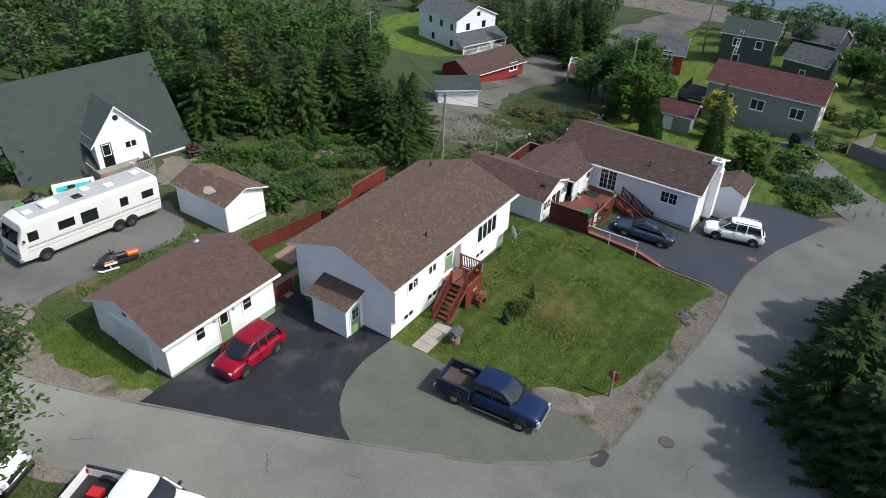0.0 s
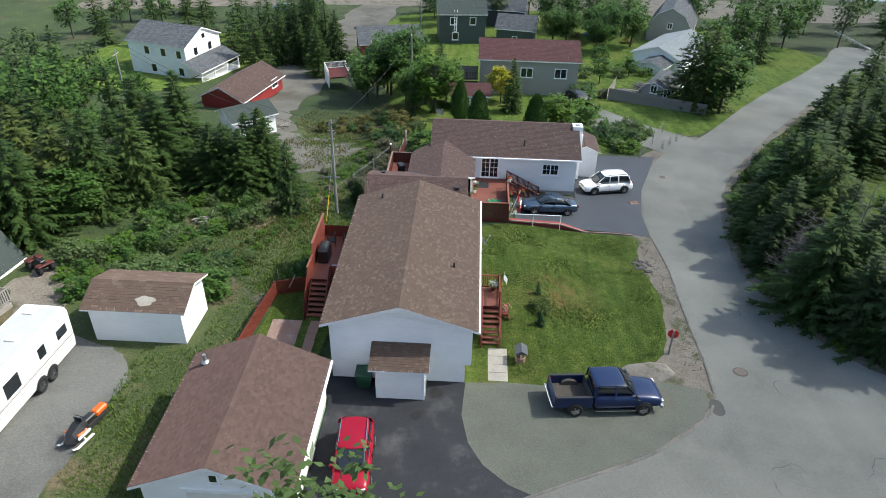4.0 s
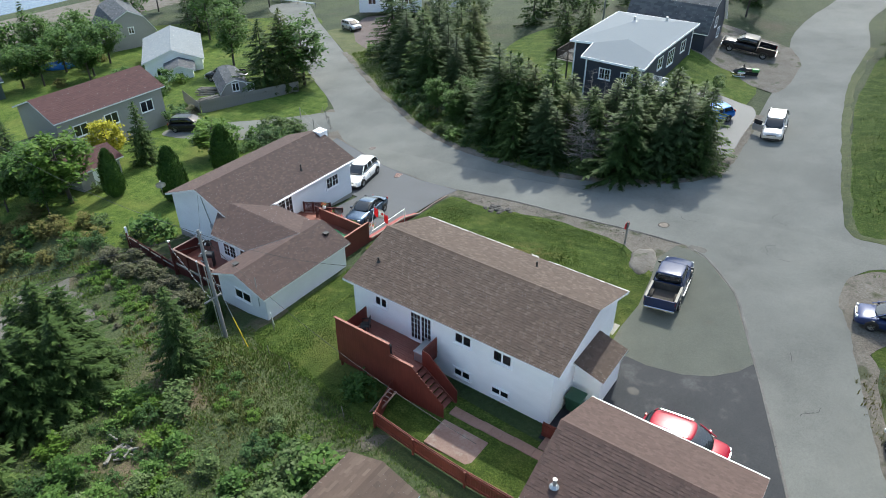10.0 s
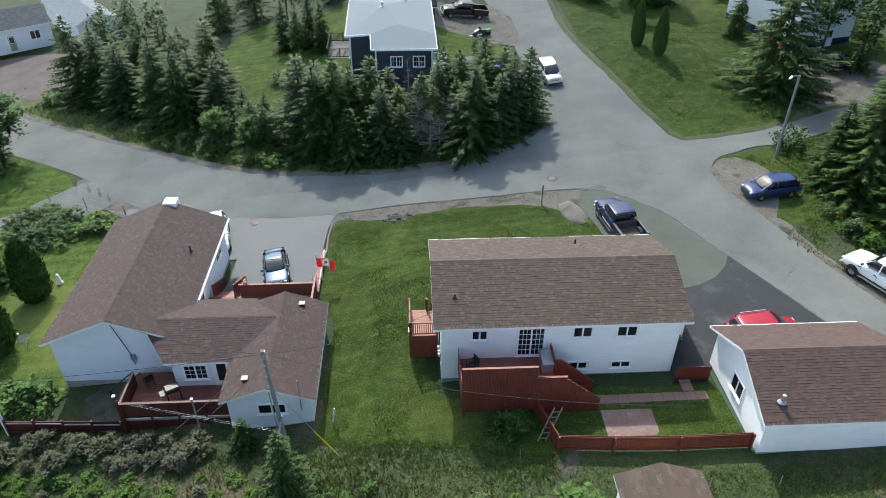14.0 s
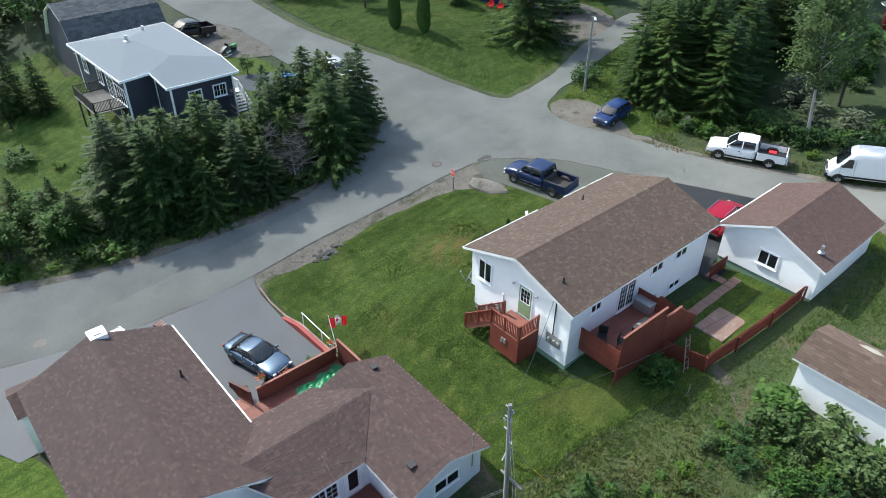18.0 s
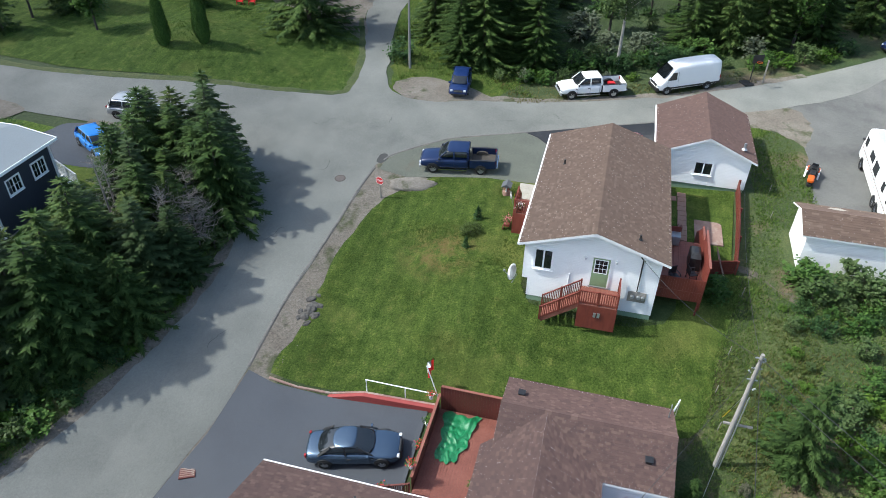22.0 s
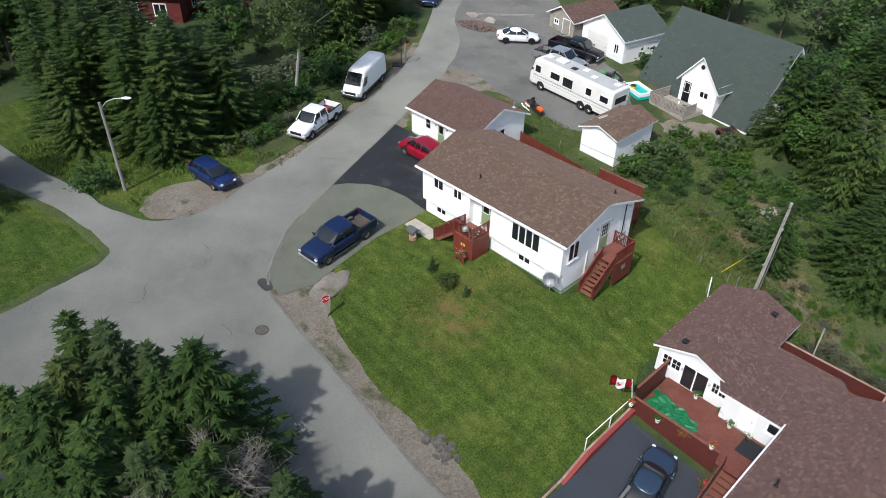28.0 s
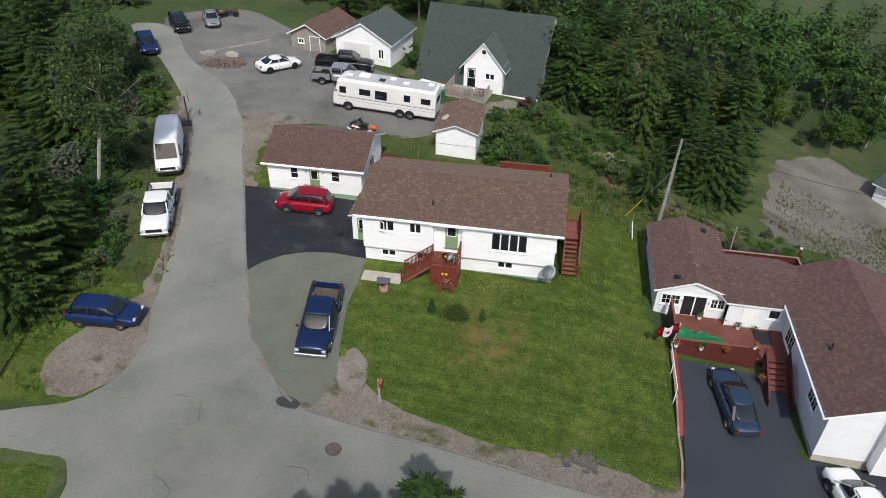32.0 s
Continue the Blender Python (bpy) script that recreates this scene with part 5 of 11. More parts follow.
boxes("meter_box", M_GALV, nb, (31.0, 3.36, -1.35, 31.3, 3.52, -0.95))
annex = thing("lean_to", pose(0, 0, 0), "small pale annex on the gable with brown roof", "annex")
gable_walls(annex, 33.0, 36.4, -11.9, -9.33, -4.0, -1.25, -0.75, "x", M_SIDE2)
gable_roof(annex, 32.8, 36.6, -12.1, -9.33, -1.2, -0.55, "x", M_SHINGLE_N, 0.1)

ext = thing("house_extension", pose(0, 0, 0), "pale extension with plum brown shingle roof and French doors", "house")
boxes("foundation", M_CONC, ext, (20.05, 0.62, -3.0, 24.5, 8.1, -2.2))
gable_walls(ext, 20.0, 24.55, 0.55, 8.15, -2.3, 0.08, 0.88, "y", M_SIDE2, ridge=22.3)
gable_roof(ext, 19.7, 24.9, 0.25, 8.5, 0.05, 1.02, "y", M_SHINGLE_N, 0.13, ridge=22.3)
# link to the house
boxes("wall", M_SIDE2, ext, (24.56, -0.05, -2.6, 28.28, 0.08, 0.06))
boxes("wall", M_SIDE2, ext, (24.56, 5.05, -3.2, 28.28, 5.17, 0.06))
up = 0.92
slopes = [((24.3, -0.3, 0.1), (28.6, -0.3, 0.1), (30.6, 2.5, 0.1 + up), (22.4, 2.5, 0.1 + up)), ((28.6, 5.4, 0.1), (24.9, 5.4, 0.1), (22.4, 2.5, 0.1 + up), (30.6, 2.5, 0.1 + up))]
rl = None
for s in slopes:
    bm = bmesh.new()
    slab(bm, *s, 0.13)
    rl = part("roof", bm, M_TRIM, ext)
shingles(rl, slopes, M_SHINGLE_N)
window(ext, "s", 20.95, 0.55, -1.15, 1.2, 0.78, 2, (1, 1))
slider(ext, "s", 22.5, 0.55, -2.0, 1.6, 1.7, (0, 0))
window(ext, "s", 24.0, 0.55, -1.15, 0.9, 0.78, 2, (1, 1))
wall_lamp(ext, "s", 21.68, 0.55, -0.8)
wall_lamp(ext, "s", 23.4, 0.55, -0.8)
door(ext, "s", 26.0, -0.05, -1.9, 0.84, 1.9, leaf=M_TRIM, glazed=0)
window(ext, "s", 27.45, -0.05, -0.95, 0.7, 0.7, 1)
window(ext, "n", 22.2, 8.15, -1.2, 1.5, 0.7, 2)
window(ext, "n", 27.0, 5.17, -1.35, 1.3, 1.05, 2, (1, 2))
door(ext, "n", 25.5, 5.17, -1.9, 0.84, 1.85, leaf=M_TRIM, glazed=0.8)
for x, y in ((21.2, 1.1), (23.6, 7.3)):
    bm = bmesh.new()
    z = 0.05 + 0.97 * (1 - abs(x - 22.3) / 2.6)
    box(bm, x - 0.14, y - 0.14, z, x + 0.14, y + 0.14, z + 0.14)
    box(bm, x - 0.18, y - 0.18, z + 0.14, x + 0.18, y + 0.18, z + 0.18)
    part("roof_vent", bm, M_BLACK, ext)
bm = bmesh.new()
beam(bm, (20.6, 8.2, -1.0), (20.6, 8.2, 1.3), 0.03, n=6)
part("mast", bm, M_GALV, ext)

ndeck = thing("front_deck", pose(0, 0, 0), "redwood deck with dark fence panels and potted flowers", "deck")
planks(ndeck, 21.0, 28.25, -3.1, 0.5, -1.95, "x", M_DECKBOARD, 0.145)
boxes("deck_frame", M_STAIN3, ndeck, (21.05, -3.05, -2.2, 28.2, -0.1, -1.99))
board_wall(ndeck, (21.0, -3.15), (26.1, -3.15), -3.5, -1.0, -1.0, M_STAIN3)
board_wall(ndeck, (20.9, 0.2), (20.9, -3.1), -2.9, -0.35, -0.35, M_STAIN3)
boxes("cap_rail", M_STAIN2, ndeck, (20.85, -3.22, -1.0, 26.15, -3.08, -0.95))
boxes("cap_rail", M_STAIN2, ndeck, (20.83, -3.05, -0.35, 20.97, 0.2, -0.31))
steps(ndeck, (27.2, -3.1, -1.98), (27.2, -6.1, -3.45), 1.2, 9, M_STAIN2, (1, 0, 0))
rail(ndeck, (26.5, -3.15, -1.95), (26.5, -6.1, -3.45), 0.95, 1.2, M_STAIN3)
rail(ndeck, (27.9, -3.15, -1.95), (27.9, -6.1, -3.45), 0.95, 1.2, M_STAIN3)
tarp = bmesh.new()
bmesh.ops.create_grid(tarp, x_segments=44, y_segments=26, size=0.5)
for v in tarp.verts:
    x, y = v.co.x + 0.5, v.co.y
    lie = 1.95 - 1.0 * x + 0.3 * noise.noise((x * 5, 3, 0))
    v.co = (21.15 + x * 3.1 + 0.3 * noise.noise((y * 4, 1, 0)), -1.75 + y * lie + 0.28 * noise.noise((x * 4, 0, 7)) - 0.3 * x, -1.93 + 0.2 * abs(noise.noise((x * 8, y * 5, 1))) + 0.16 * max(0, noise.noise((x * 3, y * 3, 4))))
tagged(part("tarp", tarp, M_TARP, None, "crumpled green tarpaulin lying on the deck", True), "", "tarpaulin")

backdeck = thing("rear_deck", pose(0, 0, 0), "redwood rear deck with boarded railings and steps", "deck")
planks(backdeck, 24.6, 30.6, 5.2, 7.3, -1.9, "x", M_DECKBOARD, 0.145)
planks(backdeck, 28.34, 30.6, 4.0, 5.19, -1.9, "x", M_DECKBOARD, 0.145)
boxes("deck_frame", M_STAIN3, backdeck, (24.65, 5.25, -2.1, 30.55, 7.25, -1.94), (28.4, 4.05, -2.1, 30.55, 5.24, -1.94))
board_wall(backdeck, (30.6, 7.38), (24.6, 7.38), -1.95, -0.92, -0.92, M_STAIN3)
board_wall(backdeck, (30.6, 7.34), (24.6, 7.34), -3.7, -2.2, -2.2, M_STAIN3)
board_wall(backdeck, (30.66, 4.9), (30.66, 7.3), -3.7, -0.92, -0.92, M_STAIN3)
boxes("cap_rail", M_PAD, backdeck, (24.6, 7.32, -0.92, 30.72, 7.46, -0.88), (30.6, 4.9, -0.92, 30.73, 7.31, -0.88))
boxes("beam", M_WOOD, backdeck, (24.7, 7.39, -2.2, 30.6, 7.47, -2.05))
for x in (24.65, 26.1, 27.6, 29.1, 30.6):
    boxes("post", M_STAIN3, backdeck, (x - 0.05, 7.4, -3.7, x + 0.05, 7.5, -0.93))
boxes("corner_post", M_STAIN3, backdeck, (30.67, 7.47, -3.7, 30.79, 7.59, -0.2))
boxes("post_cap", M_TRIM, backdeck, (30.65, 7.45, -0.2, 30.81, 7.61, -0.1))
steps(backdeck, (30.75, 4.45, -1.95), (32.3, 4.45, -3.3), 1.0, 7, M_STAIN2, (0, 1, 0))
bm = bmesh.new()
beam(bm, (30.75, 4.95, -0.95), (32.4, 4.95, -2.4), 0.09, 0.05)
part("hand_rail", bm, M_BLACK, backdeck)
boxes("rail_post", M_STAIN3, backdeck, (32.3, 4.9, -3.6, 32.4, 5.0, -2.4))

wall_r = thing("retaining_wall", pose(0, 0, 0), "low red painted retaining wall along the driveway", "wall", kind="structure")
bm = bmesh.new()
prism(bm, [(-9.4, -3.9), (-3.2, -3.9), (-3.2, -1.85), (-7.4, -2.05), (-9.6, -2.8)], "x", 20.94, 21.19)
part("wall", bm, M_REDWALL, wall_r)
for p, q in (((20.88, -3.3, -1.9), (20.88, -7.4, -2.1)), ((20.88, -7.42, -2.11), (20.9, -9.4, -2.72)), ((20.9, -9.42, -2.73), (20.93, -11.4, -2.76)), ((20.93, -11.42, -2.76), (20.72, -13.2, -2.72))):
    bm = bmesh.new()
    beam(bm, p, q, 0.12, 0.1)
    part("edging", bm, M_PAD, wall_r)
pipes = thing("pipe_rail", pose(0, 0, 0), "white pipe handrail on the retaining wall", "railing")
for y in (-7.3, -5.1):
    bm = bmesh.new()
    beam(bm, (20.75, y, -2.6), (20.75, y, -1.2), 0.03, n=8)
    part("post", bm, M_TRIM, pipes)
bm = bmesh.new()
beam(bm, (20.75, -7.35, -1.2), (20.75, -3.25, -1.2), 0.03, n=8)
part("rail", bm, M_TRIM, pipes)
flag = thing("flag", pose(20.85, -3.2, -0.4) @ Matrix.Scale(1.35, 4), "red and white maple leaf flag on a short staff", "flag")
bm = bmesh.new()
beam(bm, (0, 0, -0.8), (0, -0.5, 0.95), 0.02, n=6)
part("staff", bm, M_TRIM, flag)
for a, b, mt in ((0, 0.3, M_STOP), (0.3, 0.72, M_TRIM), (0.72, 1.02, M_STOP)):
    bm = bmesh.new()
    k = 6
    cols = []
    for i in range(k + 1):
        s = a + (b - a) * i / k
        cols.append([bm.verts.new((-s * 0.9, -0.45 + 0.1 * math.sin(s * 9) - 0.1 * s, 0.85 - q * 0.55 - s * 0.35)) for q in (0, 0.5, 1)])
    for p, q in zip(cols, cols[1:]):
        for j in (0, 1):
            bm.faces.new((p[j], q[j], q[j + 1], p[j + 1]))
    bmesh.ops.solidify(bm, geom=bm.faces[:], thickness=0.006)
    fl = part("flag_cloth", bm, mt, flag, smooth=True)
    if mt is M_TRIM:
        bm = bmesh.new()
        pts = []
        for i in range(10):
            r = 0.13 if i % 2 == 0 else 0.06
            pts.append((r * math.cos(i * math.pi / 5), r * math.sin(i * math.pi / 5)))
        s = 0.51
        for off in (0.012, -0.014):
            bm.faces.new([bm.verts.new((-s * 0.9 - u, -0.45 + 0.1 * math.sin((s + u) * 9) - 0.1 * (s + u) + off, 0.57 - s * 0.35 + v)) for u, v in pts])
        part("leaf_emblem", bm, M_STOP, fl)

# ---- vehicles ----
def loft(bm, rings):
    """A skin over rings of equally many points, closed at both ends."""
    rows = [[bm.verts.new(p) for p in r] for r in rings]
    k = len(rows[0])
    for a, b in zip(rows, rows[1:]):
        for i in range(k):
            bm.faces.new((a[i], a[(i + 1) % k], b[(i + 1) % k], b[i]))
    bm.faces.new(rows[0][::-1])
    bm.faces.new(rows[-1])


def rounded(ob):
    """Pressed sheet metal: soft edges."""
    m = ob.modifiers.new("round", "SUBSURF")
    m.levels = m.render_levels = 2
    return ob


def hull_ring(x, w, zl, zs, zt, crown=0.03):
    """One cross-section of a car's lower body: sill, side, shoulder and crowned top."""
    half = [(w * 0.86, zl), (w * 0.97, zl + 0.1), (w, zl + (zs - zl) * 0.5), (w * 0.985, zs - 0.03), (w * 0.93, zs + (zt - zs) * 0.55), (w * 0.8, zt), (w * 0.4, zt + crown)]
    return [(x, y, z) for y, z in half] + [(x, 0, zt + crown * 1.2)] + [(x, -y, z) for y, z in half[::-1]]


def wheel_mesh(r, w, rim=0.62):
    bm = bmesh.new()
    n = 20
    prof = [(r * 0.62, -w / 2), (r * 0.92, -w / 2), (r, -w * 0.32), (r, w * 0.32), (r * 0.92, w / 2), (r * 0.62, w / 2)]
    rows = [[bm.verts.new((q * math.cos(t), y, q * math.sin(t))) for q, y in prof] for t in (k * 2 * math.pi / n for k in range(n))]
    for a, b in zip(rows, rows[1:] + rows[:1]):
        for i in range(len(prof)):
            j = (i + 1) % len(prof)
            bm.faces.new((a[i], a[j], b[j], b[i]))
    tyre = finish("tyre", bm, True)
    bm = bmesh.new()
    cone(bm, (0, -w * 0.32, 0), (0, w * 0.36, 0), r * 0.63, r * 0.63, 20)
    cone(bm, (0, w * 0.36, 0), (0, w * 0.42, 0), r * 0.17, r * 0.13, 10)
    for k in range(5):
        t = k * 2 * math.pi / 5
        beam(bm, (0.1 * r * math.cos(t), w * 0.4, 0.1 * r * math.sin(t)), (r * 0.6 * math.cos(t), w * 0.4, r * 0.6 * math.sin(t)), r * 0.2, 0.03)
    return tyre, finish("rim", bm)


def add_wheels(car, xs, track, r, w, rim_mat, arch=True, arch_mat=None):
    tyre, rim = wheel_mesh(r, w)
    for x in xs:
        for s in (1, -1):
            wh = part("wheel", tyre, M_RUBBER, car)
            wh.matrix_local = pose(x, s * (track - w * 0.35), r, 0, 0, 0 if s > 0 else 180)
            part("rim", rim, rim_mat, wh)
            if arch:
                bm = bmesh.new()
                n = 12
                pts = [(x + (r + 0.07) * math.cos(k * math.pi / n), r + 0.02 + (r + 0.06) * math.sin(k * math.pi / n)) for k in range(n + 1)]
                y0, y1 = s * (track - 0.14), s * (track + 0.012)
                prism(bm, pts, "y", min(y0, y1), max(y0, y1))
                part("wheel_arch", bm, arch_mat or M_BLACK, car)


def cabin(car, rows, body, roof_mat, pillars=(), glass_mat=None):
    """Greenhouse from rows of (x, half width at the belt, z belt, half width at the top, z top)."""
    bm = bmesh.new()
    rings = []
    for x, wb, zb, wt, zt in rows:
        half = [(wb, zb), (wb + (wt - wb) * 0.5 + 0.015, zb + (zt - zb) * 0.55), (wt, zt - 0.03 if zt - zb > 0.1 else zt), (wt * 0.85, zt), (wt * 0.4, zt + (0.02 if zt - zb > 0.1 else 0))]
        rings.append([(x, y, z) for y, z in half] + [(x, -y, z) for y, z in half[::-1]])
    loft(bm, rings)
    rounded(part("glass", bm, glass_mat or M_PANE_CAR, car, smooth=True))
    tops = [r for r in rows if r[4] - r[2] > 0.3]
    bm = bmesh.new()
    rings = []
    for i, (x, wb, zb, wt, zt) in enumerate(tops):
        o = 0.03 if i == 0 else (-0.03 if i == len(tops) - 1 else 0)
        half = [(wt + 0.02, zt - 0.07), (wt + 0.018, zt - 0.02), (wt * 0.86, zt + 0.014), (wt * 0.4, zt + 0.036)]
        rings.append([(x + o, y, z) for y, z in half] + [(x + o, -y, z) for y, z in half[::-1]])
    loft(bm, rings)
    rounded(part("roof", bm, roof_mat, car, smooth=True))
    for a, b, wide in pillars:
        for s in (1, -1):
            bm = bmesh.new()
            beam(bm, (a[0], s * a[1], a[2]), (b[0], s * b[1], b[2]), wide, 0.035)
            part("pillar", bm, body, car)


def lamps(car, front, rear, w, zf, zr, hw=0.2, grille=True, grille_mat=None):
    for s in (1, -1):
        boxes("headlight", M_LENS, car, (front - 0.12, s * (w - 0.16) - hw / 2, zf - 0.07, front + 0.012, s * (w - 0.16) + hw / 2, zf + 0.07), bevel=0.015)
        boxes("tail_light", M_REDLENS, car, (rear - 0.012, s * (w - 0.1) - 0.08, zr - 0.13, rear + 0.1, s * (w - 0.1) + 0.08, zr + 0.13), bevel=0.015)
    if grille:
        boxes("grille", grille_mat or M_BLACK, car, (front - 0.08, -w + 0.4, zf - 0.16, front + 0.02, w - 0.4, zf + 0.06))
    boxes("number_plate", M_TRIM, car, (rear - 0.022, -0.15, 0.62, rear - 0.003, 0.15, 0.74))


def mirrors(car, x, w, z, material):
    for s in (1, -1):
        boxes("door_mirror", material, car, (x - 0.05, min(s * w, s * (w + 0.2)), z - 0.06, x + 0.07, max(s * w, s * (w + 0.2)), z + 0.08), bevel=0.02)


def seams(car, xs, w, z0, z1):
    for x in xs:
        for s in (1, -1):
            boxes("door_seam", M_BLACK, car, (x - 0.006, min(s * (w - 0.012), s * (w + 0.004)), z0, x + 0.006, max(s * (w - 0.012), s * (w + 0.004)), z1))
    for x in xs[1:]:
        for s in (1, -1):
            boxes("door_handle", M_BLACK, car, (x + 0.06, min(s * (w - 0.02), s * (w + 0.03)), z1 - 0.12, x + 0.22, max(s * (w - 0.02), s * (w + 0.03)), z1 - 0.07))


def place(x, y, turn, dz=0.075):
    """Stands a thing on the ground, tilted with the slope along its length."""
    d = Vector((math.cos(radians(turn)), math.sin(radians(turn))))
    a, b = (float(hz(x + d.x * s, y + d.y * s)) for s in (1.4, -1.4))
    e = Vector((-d.y, d.x))
    p, q = (float(hz(x + e.x * s, y + e.y * s)) for s in (0.8, -0.8))
    return pose(x, y, (a + b) / 2 + dz) @ pose(0, 0, 0, 0, 0, turn) @ pose(0, 0, 0, math.degrees(math.atan2(p - q, 1.6)), -math.degrees(math.atan2(a - b, 2.8)), 0)


def suv(m, label, body, L=4.6, W=1.84, H=1.66, low=False, rims=None, rack=True, category="car"):
    car = thing("car", m, label, category)
    f, r, w = L / 2, -L / 2, W / 2
    hood, belt = (0.98, 1.02) if not low else (0.86, 0.92)
    bm = bmesh.new()
    loft(bm, [hull_ring(r, w * 0.86, 0.36, 0.72, belt - 0.14), hull_ring(r + 0.08, w * 0.94, 0.28, 0.78, belt - 0.02), hull_ring(r + 0.5, w, 0.24, 0.8, belt), hull_ring(-0.3, w, 0.22, 0.78, belt), hull_ring(0.6, w, 0.22, 0.76, belt - 0.02), hull_ring(f - 1.1, w, 0.22, 0.76, hood, 0.06), hull_ring(f - 0.45, w * 0.98, 0.24, 0.74, hood - 0.05, 0.06), hull_ring(f - 0.14, w * 0.94, 0.26, 0.66, hood - 0.13, 0.04), hull_ring(f - 0.02, w * 0.84, 0.3, 0.58, hood - 0.24, 0.03), hull_ring(f + 0.03, w * 0.74, 0.36, 0.54, hood - 0.36, 0.02)])
    rounded(part("body", bm, body, car, smooth=True))
    b = belt - 0.01
    rows = [(r + 0.12, w * 0.86, b, w * 0.7, b + 0.04), (r + 0.42, w * 0.9, b, w * 0.72, H - 0.1), (r + 0.9, w * 0.92, b, w * 0.76, H - 0.02), (0.1, w * 0.92, b, w * 0.77, H), (0.55, w * 0.92, b, w * 0.74, H - 0.06), (1.42 if not low else 1.2, w * 0.88, b, w * 0.72, b + 0.03)]
    pl = [((r + 0.3, w * 0.9, b), (r + 0.55, w * 0.75, H - 0.1), 0.24), ((r + 1.55, w * 0.925, b), (r + 1.55, w * 0.775, H - 0.05), 0.09), ((0.05, w * 0.925, b), (0.0, w * 0.775, H - 0.04), 0.07), ((1.34, w * 0.88, b), (0.54, w * 0.745, H - 0.08), 0.06)]
    cabin(car, rows, body, body, pl)
    boxes("sill", M_BLACK, car, (r + 0.9, -w - 0.005, 0.2, f - 0.9, w + 0.005, 0.34))
    boxes("bumper", M_BLACK, car, (f - 0.2, -w * 0.72, 0.26, f + 0.035, w * 0.72, 0.46), bevel=0.03)
    boxes("grille_bar", M_CHROME, car, (f - 0.1, -w * 0.5, 0.66, f + 0.03, w * 0.5, 0.69))
    boxes("bumper", M_BLACK, car, (r - 0.02, -w * 0.8, 0.3, r + 0.15, w * 0.8, 0.52), bevel=0.03)
    add_wheels(car, (r + 0.9, f - 0.92), w, 0.35 if not low else 0.32, 0.22, rims or M_ALLOY)
    lamps(car, f - 0.015, r + 0.03, w * 0.86, 0.7, 0.88)
    mirrors(car, 1.0, w * 0.9, b + 0.06, body)
    seams(car, (r + 1.05, 0.0, 1.05), w, 0.4, b - 0.06)
    if rack:
        for s in (1, -1):
            bm = bmesh.new()
            beam(bm, (r + 0.75, s * w * 0.7, H + 0.05), (0.2, s * w * 0.7, H + 0.06), 0.035, 0.05)
            part("roof_rail", bm, M_CHROME, car)
    return car


def sedan(m, label, body, L=4.85, W=1.83, H=1.47, coupe=False, rims=None):
    car = thing("car", m, label, "car")
    f, r, w = L / 2, -L / 2, W / 2
    bm = bmesh.new()
    loft(bm, [hull_ring(r, w * 0.8, 0.4, 0.66, 0.86), hull_ring(r + 0.14, w * 0.93, 0.28, 0.74, 0.98), hull_ring(r + 0.85, w, 0.22, 0.76, 0.99), hull_ring(-0.2, w, 0.2, 0.74, 0.95), hull_ring(0.7, w, 0.2, 0.72, 0.93), hull_ring(f - 1.2, w, 0.2, 0.7, 0.86, 0.05), hull_ring(f - 0.4, w * 0.95, 0.22, 0.64, 0.76, 0.05), hull_ring(f - 0.08, w * 0.78, 0.26, 0.54, 0.64, 0.03), hull_ring(f, w * 0.62, 0.32, 0.48, 0.54, 0.01)])
    rounded(part("body", bm, body, car, smooth=True))
    b = 0.93
    back = r + (0.75 if not coupe else 0.7)
    rows = [(back - 0.15, w * 0.84, b + 0.03, w * 0.72, b + 0.06), (back + 0.65, w * 0.9, b, w * 0.68, H - 0.07), (-0.1, w * 0.92, b, w * 0.7, H), (0.35, w * 0.92, b, w * 0.67, H - 0.04), (1.2, w * 0.88, b - 0.03, w * 0.74, b + 0.0)]
    cabin(car, rows, M_BLACK if body is M_STEELBLUE else body, body, [((back, w * 0.86, b), (back + 0.66, w * 0.7, H - 0.08), 0.16), ((-0.25, w * 0.92, b), (-0.3, w * 0.71, H - 0.05), 0.08), ((1.12, w * 0.88, b), (0.34, w * 0.69, H - 0.06), 0.06)])
    boxes("bumper", M_BLACK, car, (f - 0.16, -w * 0.6, 0.24, f + 0.01, w * 0.6, 0.4), bevel=0.03)
    add_wheels(car, (r + 0.98, f - 0.95), w, 0.33, 0.22, rims or M_ALLOY)
    lamps(car, f - 0.05, r + 0.04, w * 0.84, 0.6, 0.82)
    mirrors(car, 0.85, w * 0.9, 0.98, body)
    seams(car, (-0.35, 0.85) if coupe else (r + 1.3, -0.25, 0.9), w, 0.36, 0.86)
    return car


